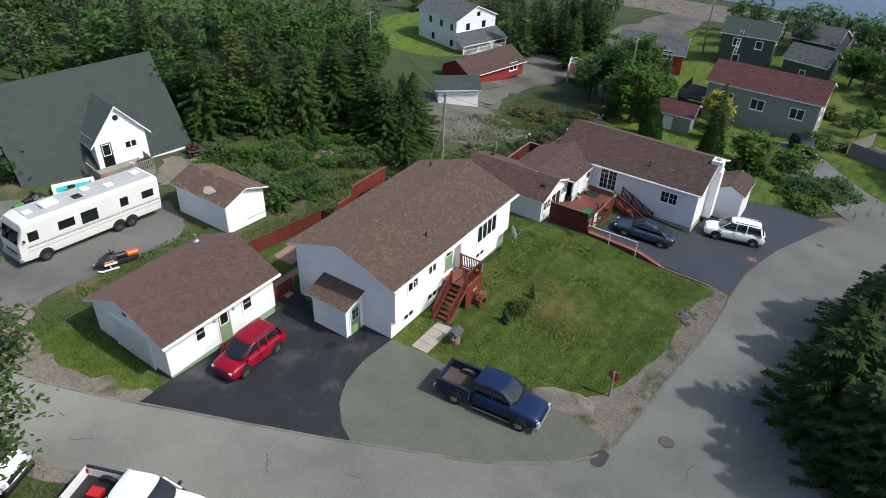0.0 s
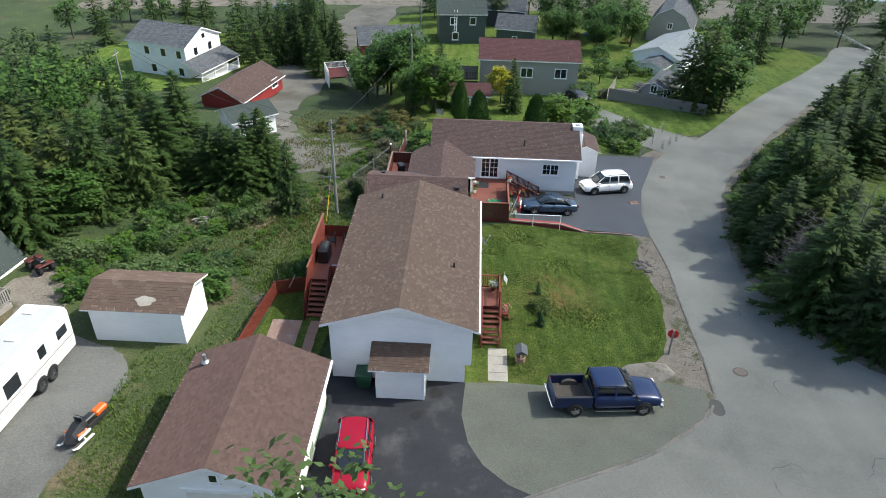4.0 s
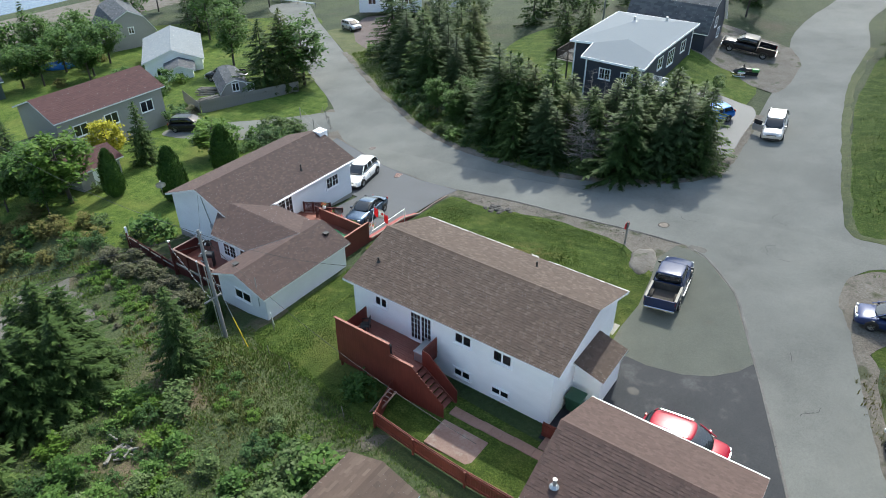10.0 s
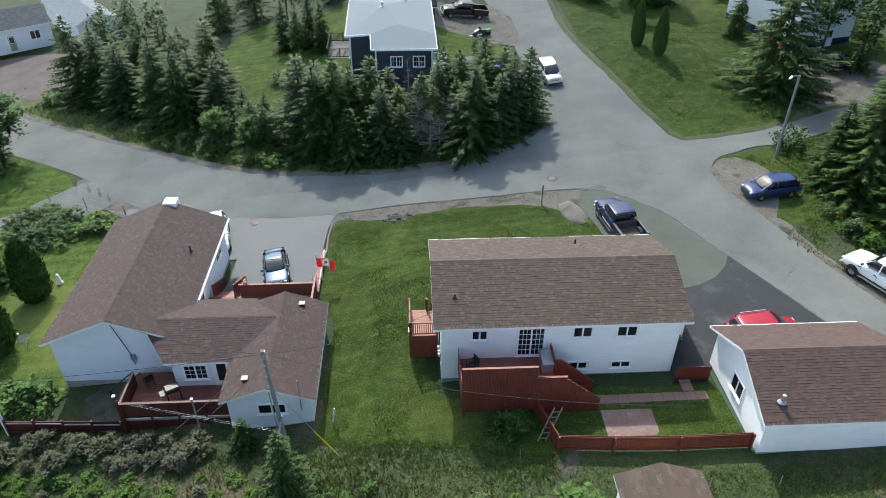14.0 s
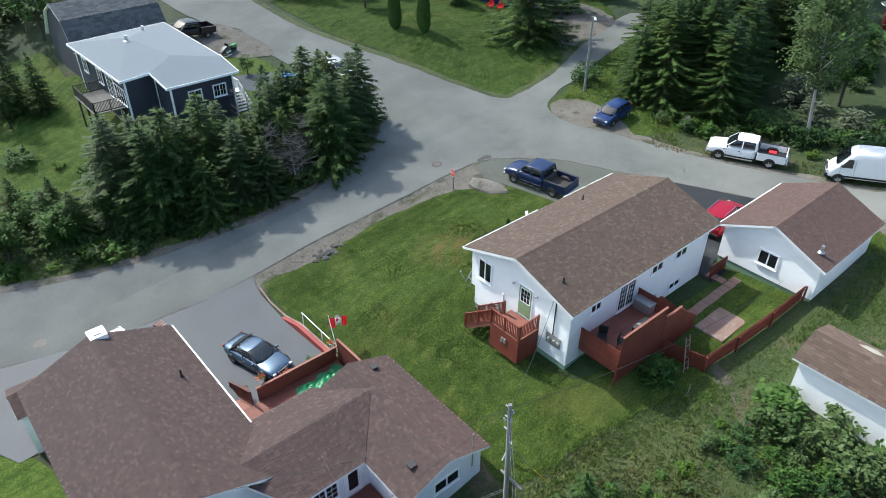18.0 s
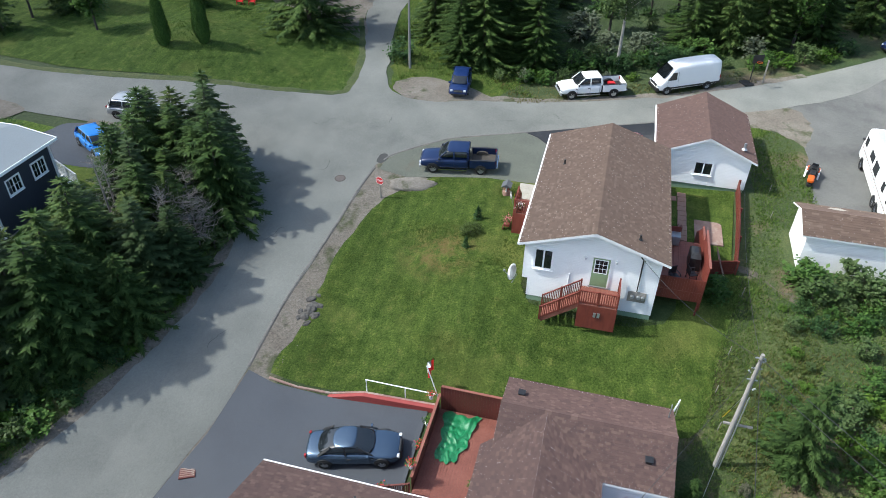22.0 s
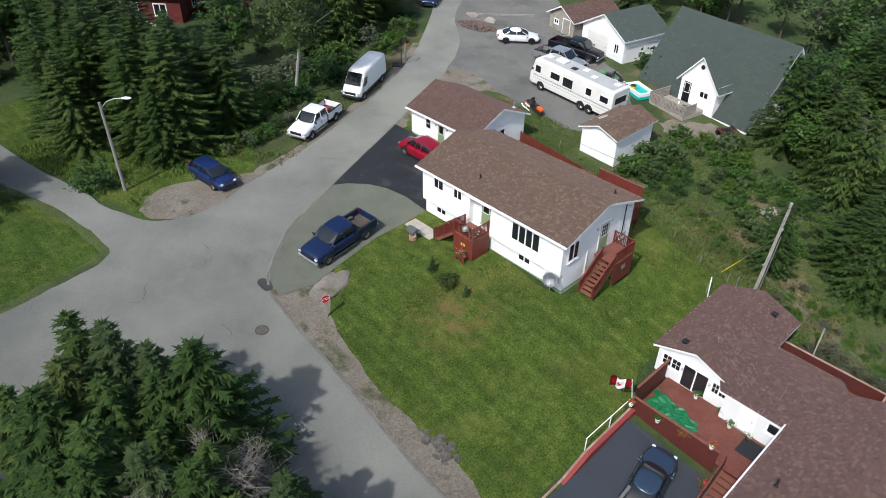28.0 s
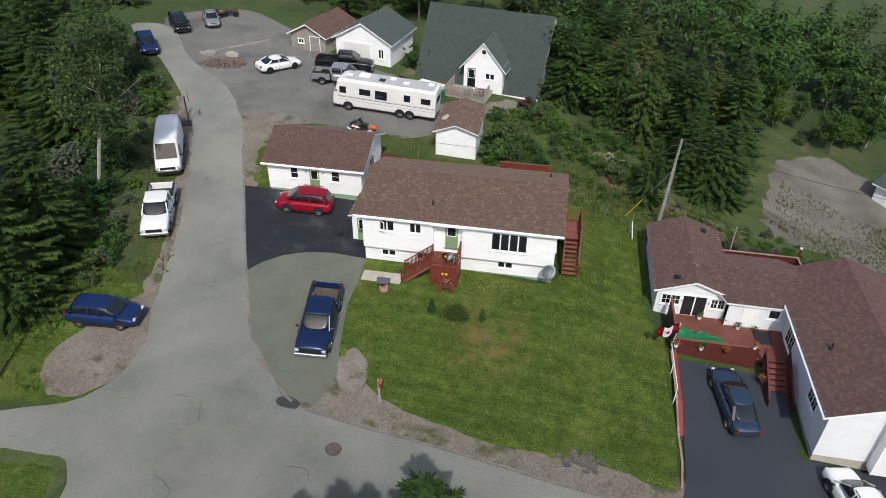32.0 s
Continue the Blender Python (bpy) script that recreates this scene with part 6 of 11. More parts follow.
def pickup(m, label, body, L=5.8, W=2.0, H=1.88, cab=2.35, bed_mat=None, rims=None, topper=False, crew=True):
    car = thing("pickup_truck", m, label, "pickup truck")
    f, r, w = L / 2, -L / 2, W / 2
    cf, cb = f - 1.45, f - 1.45 - cab
    bm = bmesh.new()
    loft(bm, [hull_ring(cb, w * 0.97, 0.42, 0.98, 1.2), hull_ring(cb + 0.3, w * 0.98, 0.42, 0.98, 1.22), hull_ring(cf, w * 0.98, 0.42, 0.98, 1.2, 0.04), hull_ring(f - 0.6, w * 0.97, 0.44, 0.94, 1.13, 0.07), hull_ring(f - 0.15, w * 0.93, 0.46, 0.88, 1.03, 0.06), hull_ring(f, w * 0.86, 0.5, 0.8, 0.92, 0.03)])
    rounded(part("body", bm, body, car, smooth=True))
    # bed: two sides, front, tailgate and floor
    z0, z1 = 0.55, 1.22
    for s in (1, -1):
        bm = bmesh.new()
        y0, y1 = sorted((s * (w - 0.17), s * w * 0.985))
        box(bm, r + 0.06, y0, z0, cb - 0.02, y1, z1)
        part("bed_side", bm, body, car, bevel=0.03)
        boxes("bed_rail", M_BLACK, car, (r + 0.07, y0, z1, cb - 0.03, y1, z1 + 0.025))
        bm = bmesh.new()
        n = 10
        xw = r + 1.15
        prism(bm, [(xw + 0.46 * math.cos(k * math.pi / n), 0.74 + 0.28 * math.sin(k * math.pi / n)) for k in range(n + 1)], "y", *sorted((s * (w - 0.17), s * (w - 0.36))))
        part("wheel_house", bm, bed_mat or M_BLACK, car)
    boxes("tailgate", body, car, (r, -w * 0.9, z0 + 0.02, r + 0.07, w * 0.9, z1 + 0.01), bevel=0.02)
    boxes("bed_floor", bed_mat or M_BLACK, car, (r + 0.07, -w + 0.17, 0.62, cb - 0.03, w - 0.17, 0.72), (cb - 0.08, -w + 0.17, 0.72, cb - 0.03, w - 0.17, z1))
    b = 1.2
    rows = [(cb + 0.02, w * 0.9, b, w * 0.72, H - 0.08), (cb + 0.16, w * 0.92, b, w * 0.77, H - 0.01), (cf - 0.9, w * 0.92, b, w * 0.78, H), (cf - 0.62, w * 0.92, b, w * 0.76, H - 0.05), (cf + 0.12, w * 0.88, b - 0.01, w * 0.74, b + 0.02)]
    pl = [((cb + 0.1, w * 0.91, b), (cb + 0.14, w * 0.77, H - 0.06), 0.16), ((cf + 0.05, w * 0.88, b), (cf - 0.62, w * 0.765, H - 0.08), 0.07), ((cf - 1.18, w * 0.92, b), (cf - 1.2, w * 0.785, H - 0.05), 0.09)]
    cabin(car, rows, body, body, pl)
    boxes("bumper", M_GALV, car, (f - 0.12, -w * 0.94, 0.42, f + 0.06, w * 0.94, 0.62), bevel=0.03)
    boxes("bumper", M_CHROME, car, (r - 0.14, -w * 0.92, 0.5, r - 0.01, w * 0.92, 0.66), bevel=0.03)
    for s in (-w - 0.06, w - 0.1):
        boxes("running_board", M_CHROME, car, (cb + 0.2, s, 0.36, cf, s + 0.16, 0.42))
    boxes("chassis", M_BLACK, car, (r + 0.2, -w * 0.6, 0.36, f - 0.3, w * 0.6, 0.56))
    add_wheels(car, (r + 1.15, f - 1.0), w, 0.39, 0.26, rims or M_ALLOY)
    lamps(car, f + 0.005, r + 0.05, w * 0.94, 0.84, 1.02, 0.24)
    mirrors(car, cf - 0.1, w * 0.94, b + 0.1, M_BLACK)
    seams(car, (cb + 0.3, cf - 1.18, cf - 0.05) if crew else (cf - 1.18, cf - 0.05), w * 0.98, 0.55, b - 0.1)
    return car


def van(m, label):
    car = thing("van", m, label, "van")
    L, w, H = 6.0, 1.02, 2.62
    f, r = L / 2, -L / 2

    def ring(x, wl, zl, zt, wt):
        half = [(wl * 0.94, zl), (wl, zl + 0.2), (wl, zl + (zt - zl) * 0.45), ((wl + wt) / 2 + 0.02, zl + (zt - zl) * 0.8), (wt, zt - 0.1), (wt * 0.85, zt - 0.02), (wt * 0.4, zt)]
        return [(x, y, z) for y, z in half] + [(x, -y, z) for y, z in half[::-1]]

    bm = bmesh.new()
    loft(bm, [ring(r, w * 0.95, 0.42, H - 0.08, 0.84), ring(r + 0.1, w, 0.36, H, 0.9), ring(f - 1.9, w, 0.34, H, 0.9), ring(f - 1.55, w, 0.34, H - 0.1, 0.86), ring(f - 0.75, w, 0.34, 1.42, 0.92), ring(f - 0.3, w * 0.97, 0.36, 1.16, 0.86), ring(f, w * 0.84, 0.4, 0.82, 0.7)])
    rounded(part("body", bm, M_WHITE, car, smooth=True))
    bm = bmesh.new()
    v = [bm.verts.new(p) for p in ((f - 0.62, 0.8, 1.5), (f - 0.62, -0.8, 1.5), (f - 1.4, -0.74, 2.42), (f - 1.4, 0.74, 2.42))]
    bm.faces.new(v)
    bmesh.ops.solidify(bm, geom=bm.faces[:], thickness=-0.03)
    part("windscreen", bm, M_PANE_CAR, car)
    for s in (1, -1):
        y0, y1 = sorted((s * (w - 0.07), s * (w + 0.006)))
        bm = bmesh.new()
        prism(bm, [(f - 0.95, 1.35), (f - 1.75, 1.35), (f - 1.75, 2.02), (f - 1.4, 2.02)], "y", y0, y1)
        part("side_window", bm, M_PANE_CAR, car)
        boxes("rub_strip", M_BLACK, car, (r + 0.1, y0, 0.56, f - 0.9, y1 + 0.002, 0.7))
    boxes("bumper", M_BLACK, car, (f - 0.3, -w * 0.9, 0.36, f + 0.04, w * 0.9, 0.72), bevel=0.05)
    add_wheels(car, (r + 1.25, f - 0.95), w, 0.36, 0.24, M_GALV)
    lamps(car, f - 0.06, r + 0.03, w * 0.96, 0.92, 1.1, 0.22)
    mirrors(car, f - 1.05, w, 1.5, M_BLACK)
    seams(car, (f - 1.9, f - 0.95), w, 0.75, 2.1)
    return car


def motorhome(m, label):
    car = thing("motorhome", m, label, "motorhome")
    L, w, H = 10.0, 1.22, 3.1
    f, r = L / 2, -L / 2

    def ring(x, wl, zl, zt):
        half = [(wl * 0.97, zl), (wl, zl + 0.25), (wl, zt - 0.22), (wl * 0.93, zt - 0.05), (wl * 0.7, zt)]
        return [(x, y, z) for y, z in half] + [(x, -y, z) for y, z in half[::-1]]

    bm = bmesh.new()
    loft(bm, [ring(r, w * 0.96, 0.6, H - 0.12), ring(r + 0.12, w, 0.52, H), ring(f - 1.0, w, 0.45, H), ring(f - 0.45, w * 0.99, 0.45, H - 0.18), ring(f - 0.25, w * 0.97, 0.45, 2.2), ring(f - 0.02, w * 0.95, 0.45, 1.6), ring(f, w * 0.92, 0.5, 0.9)])
    part("body", bm, M_CREAM, car)
    boxes("roof_panel", M_MEMBRANE, car, (r + 0.3, -w * 0.8, H + 0.002, f - 1.1, w * 0.8, H + 0.02))
    bm = bmesh.new()
    v = [bm.verts.new(p) for p in ((f - 0.01, 0.98, 1.62), (f - 0.01, -0.98, 1.62), (f - 0.27, -0.98, 2.5), (f - 0.27, 0.98, 2.5))]
    bm.faces.new(v)
    bmesh.ops.solidify(bm, geom=bm.faces[:], thickness=-0.04)
    part("windscreen", bm, M_PANE_CAR, car)
    for a, b, z0, z1 in ((-1.2 + 3.6, 1.3, 1.75, 2.35), (-0.3, 0.85, 1.55, 2.4), (-2.55, -1.95, 1.75, 2.4), (-4.5, -3.6, 1.75, 2.3), (3.7, 4.35, 1.7, 2.35)):
        for s in (1, -1):
            y0, y1 = sorted((s * (w - 0.05), s * (w + 0.012)))
            boxes("side_window", M_PANE_CAR, car, (min(a, b), y0, z0, max(a, b), y1, z1), bevel=0.004)
    boxes("rear_window", M_PANE_CAR, car, (r - 0.012, -0.8, 1.75, r + 0.05, 0.8, 2.35))
    for z, mt in ((1.32, M_STAIN3), (1.4, M_GALV), (1.05, M_GALV)):
        for s in (1, -1):
            y0, y1 = sorted((s * (w - 0.02), s * (w + 0.005)))
            boxes("stripe", mt, car, (r + 0.12, y0, z, f - 0.5, y1, z + 0.035))
    for a, b in ((0.6, 1.9), (-0.9, 0.3), (2.4, 3.4)):
        boxes("locker_door", M_TRIM, car, (a, -w - 0.006, 0.62, b, -w + 0.02, 1.0))
    boxes("air_conditioner", M_TRIM, car, (1.6, -0.4, H + 0.022, 2.7, 0.4, H + 0.26), bevel=0.06)
    for x, y, mt in ((3.6, 0.1, M_TRIM), (0.4, 0.3, M_BLACK), (-0.5, -0.4, M_TRIM), (-1.9, 0.2, M_TRIM), (-4.2, -0.3, M_TRIM)):
        boxes("roof_hatch", mt, car, (x - 0.28, y - 0.28, H + 0.021, x + 0.28, y + 0.28, H + 0.1), bevel=0.02)
    boxes("bumper", M_GALV, car, (f - 0.1, -w * 0.95, 0.42, f + 0.12, w * 0.95, 0.72), bevel=0.04)
    add_wheels(car, (f - 1.5, r + 3.4, r + 2.45), w, 0.42, 0.28, M_CHROME)
    lamps(car, f - 0.01, r + 0.02, w * 0.92, 0.98, 1.1, 0.3)
    mirrors(car, f - 0.35, w, 1.9, M_BLACK)
    return car


pickup(place(-0.95, -7.4, -83), "navy blue extended-cab pickup with an open rusty bed", M_NAVY, bed_mat=M_BARK, crew=False)
bm = bmesh.new()
beam(bm, (-0.75, -6.2, 0.62), (-1.05, -5.0, 0.64), 0.05, 0.09)
tagged(part("plank", bm, M_WOOD, None, "loose weathered plank lying in the truck bed"), "", "plank")
suv(place(-6.15, 5.1, 184), "candy red compact crossover on the dark driveway", M_RED, 4.25, 1.8, 1.66)
sedan(place(24.25, -6.65, 101), "steel blue sedan parked below the deck", M_STEELBLUE, 4.85, 1.83, 1.46)
suv(place(29.85, -12.45, 104), "white family SUV on the neighbour's driveway", M_WHITE, 4.7, 1.85, 1.72)
suv(place(-13.2, -10.25, 7), "dark blue hatchback parked on the grass verge", M_BLUE, 4.2, 1.72, 1.46, True, rack=False)
wp = pickup(place(-15.95, 1.2, -68), "white crew-cab pickup parked along the road", M_WHITE, 6.0, 2.0, 1.9, bed_mat=M_BLACK)
boxes("cooler_box", M_STOP, wp, (-2.2, -0.3, 0.73, -1.6, 0.2, 1.0), label="red and white box in the bed")
van(place(-19.25, 9.4, -66), "white high-roof cargo van parked along the road")
motorhome(place(-4.15, 23.2, 178), "long cream motorhome with brown stripe on the gravel lot")
sedan(place(-17.6, 29.9, 48), "white sports coupe on the gravel lot", M_WHITE, 4.8, 1.9, 1.36, True, M_BLACK)
pickup(place(-10.3, 28.4, 6), "silver crew-cab pickup beside the motorhome", M_SILVER)
pickup(place(-10.9, 31.9, 9), "black heavy pickup parked by the green garage", M_INK, 6.1, 2.05, 1.95)
suv(place(-0.45, -34.8, 97), "silver crossover standing on the road with its door open", M_SILVER, 4.5, 1.85, 1.66)
suv(place(5.2, -34.6, 60), "bright blue car in a driveway", M_SKYBLUE, 4.3, 1.78, 1.5, True, rack=False)
pickup(place(7.2, -52.7, 8), "black pickup in front of a barn-roofed house", M_INK, topper=True)
pickup(place(68.6, -28.4, 15), "black pickup with a cargo box behind the wood shed", M_INK)
suv(place(56.5, -13.2, -152), "dark blue SUV on a side driveway", M_INK, 4.6, 1.85, 1.68)
suv(place(-32.8, 30.6, -52), "dark blue car at the end of the lane", M_BLUE, 4.5, 1.82, 1.6)
sedan(place(-30.2, 40.9, -58), "old silver coupe at the back of the lot", M_SILVER, 4.5, 1.75, 1.36, True)
suv(place(-32.8, 38.0, -52), "black car at the back of the lot", M_INK, 4.5, 1.8, 1.55)
suv(place(70.5, -56.5, 160), "silver car parked far up the road", M_SILVER, 4.5, 1.8, 1.6)
suv(place(118, 40, 60), "silver SUV by the shore road", M_SILVER, 4.6, 1.84, 1.68)
suv(place(76, 20.5, 110), "dark car beside a white deck", M_STEELBLUE, 4.5, 1.8, 1.6)
# the open door of the silver crossover
bm = bmesh.new()
box(bm, 0, -0.03, 0.35, 1.0, 0.03, 0.98)
od = part("open_car_door", bm, M_SILVER, None, "open front door of the silver crossover")
od.matrix_world = place(-0.45, -34.8, 97) @ pose(0.95, -0.95, 0, 0, 0, -120)
tagged(od, "", "car door")
boxes("pane", M_PANE_CAR, od, (0.05, -0.012, 0.982, 0.9, 0.012, 1.4))


M_SNOWGREEN = surface("green_cowling", [(0.05, 0.2, 0.05), (0.07, 0.26, 0.07)], 3, 14, 0.3, 0.35, 0.0, 0.0)


def snowmobile(m, label, hood=M_SILVER, accent=M_ORANGEP):
    s = thing("snowmobile", m, label, "snowmobile")
    bm = bmesh.new()
    loft(bm, [[(x, y * w, z0 + (z1 - z0) * q) for y, q in ((1, 0), (1, 0.5), (0.5, 1), (-0.5, 1), (-1, 0.5), (-1, 0))] for x, w, z0, z1 in ((1.35, 0.12, 0.35, 0.45), (1.0, 0.34, 0.25, 0.72), (0.5, 0.42, 0.25, 0.95), (0.1, 0.28, 0.3, 0.9))])
    part("hood", bm, hood, s)
    boxes("windshield", M_PANE_CAR, s, (0.32, -0.22, 0.92, 0.36, 0.22, 1.18), bevel=0.02)
    boxes("seat", M_BLACK, s, (-0.55, -0.2, 0.5, 0.15, 0.2, 0.78), bevel=0.06)
    boxes("tunnel", accent, s, (-1.35, -0.22, 0.42, -0.56, 0.22, 0.74), bevel=0.08)
    boxes("seat_stripe", accent, s, (0.3, -0.44, 0.5, 0.9, 0.44, 0.62), bevel=0.04)
    boxes("side_panel", M_TRIM, s, (0.15, -0.45, 0.34, 0.95, -0.36, 0.48), (0.15, 0.36, 0.34, 0.95, 0.45, 0.48), bevel=0.02)
    boxes("track", M_RUBBER, s, (-1.3, -0.2, 0.05, 0.2, 0.2, 0.4), bevel=0.08)
    for y in (0.45, -0.45):
        bm = bmesh.new()
        beam(bm, (0.1, y, 0.05), (1.15, y, 0.05), 0.12, 0.05)
        beam(bm, (1.15, y, 0.05), (1.4, y, 0.2), 0.12, 0.04)
        beam(bm, (0.6, y, 0.07), (0.6, y * 0.7, 0.45), 0.05)
        part("ski", bm, M_TRIM, s)
    bm = bmesh.new()
    beam(bm, (0.15, -0.36, 1.08), (0.15, 0.36, 1.08), 0.02, n=6)
    beam(bm, (0.3, 0, 0.85), (0.15, 0, 1.08), 0.025, n=6)
    part("handlebar", bm, M_BLACK, s)
    return s


snowmobile(place(-5.2, 18.35, 165), "orange and black snowmobile at the edge of the lot", M_BLACK)
snowmobile(place(-4.6, 29.6, 10), "lime green and black snowmobile behind the motorhome", M_BLACK, M_SNOWGREEN)
snowmobile(place(5.6, -46.6, 30), "green and black snowmobile in a gravel yard", M_BLACK, M_SNOWGREEN)


def quad_bike(m, label):
    s = thing("quad_bike", m, label, "quad bike")
    tyre, rim = wheel_mesh(0.28, 0.24)
    for x in (0.6, -0.6):
        for y in (0.42, -0.42):
            wh = part("wheel", tyre, M_RUBBER, s)
            wh.matrix_local = pose(x, y, 0.28, 0, 0, 0 if y > 0 else 180)
            part("rim", rim, M_BLACK, wh)
    boxes("body", M_BLACK, s, (-0.75, -0.25, 0.35, 0.75, 0.25, 0.68), bevel=0.08)
    boxes("seat", M_BLACK, s, (-0.5, -0.18, 0.68, 0.2, 0.18, 0.82), bevel=0.05)
    boxes("fender", M_STAIN3, s, (0.35, -0.55, 0.6, 0.9, 0.55, 0.68), (-0.9, -0.55, 0.6, -0.4, 0.55, 0.68), bevel=0.03)
    bm = bmesh.new()
    beam(bm, (0.35, -0.38, 1.0), (0.35, 0.38, 1.0), 0.02, n=6)
    beam(bm, (0.5, 0, 0.7), (0.35, 0, 1.0), 0.03, n=6)
    part("handlebar", bm, M_BLACK, s)


quad_bike(place(9.0, 28.6, 60), "dark quad bike parked on bare soil")
quad_bike(place(-29.2, 44.2, 20), "black quad bike at the back of the lot")


sedan(place(-28.2, -32.6, -72), "black sedan at the white corner house", M_INK)
quad_bike(place(-30.6, 43.2, -40), "dark off-road buggy on the lot")
# ---- the other houses ----
def plain_house(name, x, y, turn, lx, ly, z0, ze, zr, axis, wall, roof, label, category="house", over=0.35, shing=(0.5, 0.24), found=None, fittings=()):
    """A gabled house centred at x, y; fittings are ("w" or "d" or "s", side, u, z, w, h, lights, bars)."""
    h = thing(name, pose(x, y, 0, 0, 0, turn), label, category)
    a, b = lx / 2, ly / 2
    if found:
        boxes("foundation", found, h, (-a + 0.02, -b + 0.02, z0 - 1.2, a - 0.02, b - 0.02, z0 + 0.25))
        z0 += 0.25
    half = b if axis == "x" else a
    drop = (zr - ze) * over / (half + over)
    gable_walls(h, -a, a, -b, b, z0, ze + drop - 0.1, zr - 0.16, axis, wall)
    gable_roof(h, -a - over, a + over, -b - over, b + over, ze, zr, axis, roof, 0.14, *shing)
    for kind, side, u, z, w, hh, *more in fittings:
        plane = {"s": -b, "n": b, "e": a, "w": -a}[side]
        if kind == "d":
            door(h, side, u, plane, z, w, hh, *more)
        else:
            window(h, side, u, plane, z, w, hh, *(more or (2,)))
    return h


# steep green roof that reaches the ground, with a white gabled entrance
af = thing("a_frame_house", pose(4.2, 36.3, 0, 0, 0, -10), "steep A-frame house with green-grey roof to the ground", "house")
gable_roof(af, -6.9, 6.9, -5.0, 5.0, 0.0, 7.05, "x", M_SHINGLE_GREEN, 0.2, 0.5, 0.26)
for sx in (-6.2, 6.05):
    bm = bmesh.new()
    prism(bm, [(-4.5, -0.3), (4.5, -0.3), (4.5, 0.45), (0, 6.6), (-4.5, 0.45)], "x", sx, sx + 0.15)
    part("wall", bm, M_SIDE, af)
for y, z in ((-1.6, 1.2), (1.6, 1.2), (0, 3.6)):
    window(af, "w", y, -6.2, z, 1.2, 1.2, 2)
dm = thing("entrance_gable", pose(4.2, 36.3, 0, 0, 0, -10), "white sided entrance gable on the A-frame", "porch")
ux = 0.9
for s in (-1, 1):
    bm = bmesh.new()
    x = ux + s * 2.1
    prism(bm, [(-4.95, -0.3), (-2.9, -0.3), (-2.9, 2.9), (-4.95, 2.9)], "x", min(x, x - s * 0.14), max(x, x - s * 0.14))
    part("wall", bm, M_SIDE, dm)
bm = bmesh.new()
prism(bm, [(ux - 2.1, -0.3), (ux + 2.1, -0.3), (ux + 2.1, 2.75), (ux, 5.15), (ux - 2.1, 2.75)], "y", -5.1, -4.96)
part("wall", bm, M_SIDE, dm)
sl = [((ux - 2.5, -1.2, 2.4), (ux - 2.5, -5.4, 2.4), (ux, -5.4, 5.3), (ux, -1.2, 5.3)), ((ux + 2.5, -5.4, 2.4), (ux + 2.5, -1.2, 2.4), (ux, -1.2, 5.3), (ux, -5.4, 5.3))]
for s in sl:
    bm = bmesh.new()
    slab(bm, *s, 0.14)
    rf = part("roof", bm, M_TRIM, dm)
shingles(rf, sl, M_SHINGLE_GREEN, 0.5, 0.26)
door(dm, "s", ux - 1.25, -5.1, 0.35, 0.86, 2.05, M_INK, 0.5)
window(dm, "s", ux + 0.75, -5.1, 1.45, 0.95, 0.6, 2)
bm = bmesh.new()
cone(bm, (ux, -5.16, 4.25), (ux, -5.09, 4.25), 0.22, 0.22, 14)
part("round_vent", bm, M_BLACK, dm)
fdeck = thing("plank_deck", pose(4.2, 36.3, 0.1, 0, 0, -10), "weathered low deck and fence beside the entrance", "deck")
planks(fdeck, -2.2, 2.0, -8.0, -5.15, 0.3, "x", M_WOOD, 0.18)
rail(fdeck, (-2.2, -8.0, 0.3), (2.0, -8.0, 0.3), 0.95, 1.4, M_WOOD, 0.16, 0.09)
rail(fdeck, (-2.2, -7.9, 0.3), (-2.2, -5.3, 0.3), 0.95, 1.3, M_WOOD, 0.16, 0.09)
rail(fdeck, (2.0, -7.9, 0.3), (2.0, -6.4, 0.3), 0.95, 1.4, M_WOOD, 0.16, 0.09)
boxes("skirt_board", M_WOOD, fdeck, (-2.2, -8.02, -0.5, 2.0, -7.97, 0.26), (1.97, -7.95, -0.5, 2.02, -5.2, 0.26))
AF = pose(4.2, 36.3, 0.4, 0, 0, -10)
toy = thing("toy_car", AF @ pose(0.9, -7.0, 0.005, 0, 0, 30), "pink and white plastic ride-on toy car", "toy")
boxes("body", M_PINK, toy, (-0.5, -0.28, 0.12, 0.5, 0.28, 0.42), bevel=0.08)
boxes("seat_back", M_TRIM, toy, (-0.42, -0.24, 0.44, -0.3, 0.24, 0.75), bevel=0.03)
for x in (-0.32, 0.32):
    for y in (-0.3, 0.3):
        bm = bmesh.new()
        cone(bm, (x, y - 0.05, 0.13), (x, y + 0.05, 0.13), 0.13, 0.13, 12)
        part("wheel", bm, M_BLACK, toy)
for x, y, w, d, h, mt, lb in ((1.5, -7.2, 0.4, 0.3, 0.6, M_BLACK, "black covered barbecue on the low deck"), (0.0, -7.5, 0.35, 0.3, 0.35, M_GREENBIN, "dark green storage tub on the low deck"), (-1.6, -7.5, 0.3, 0.3, 0.4, M_ORANGEP, "orange plastic crate on the low deck")):
    tub = thing("storage_tub", AF @ pose(x, y, 0.005, 0, 0, 15), lb, "tub")
    boxes("body", mt, tub, (-w, -d, 0, w, d, h), bevel=0.05)
    boxes("lid", mt, tub, (-w - 0.03, -d - 0.03, h + 0.004, w + 0.03, d + 0.03, h + 0.06), bevel=0.02)
pool = thing("paddling_pool", pose(-1.2, 29.6, 0.36, 0, 0, -24), "turquoise and white inflatable paddling pool", "pool")
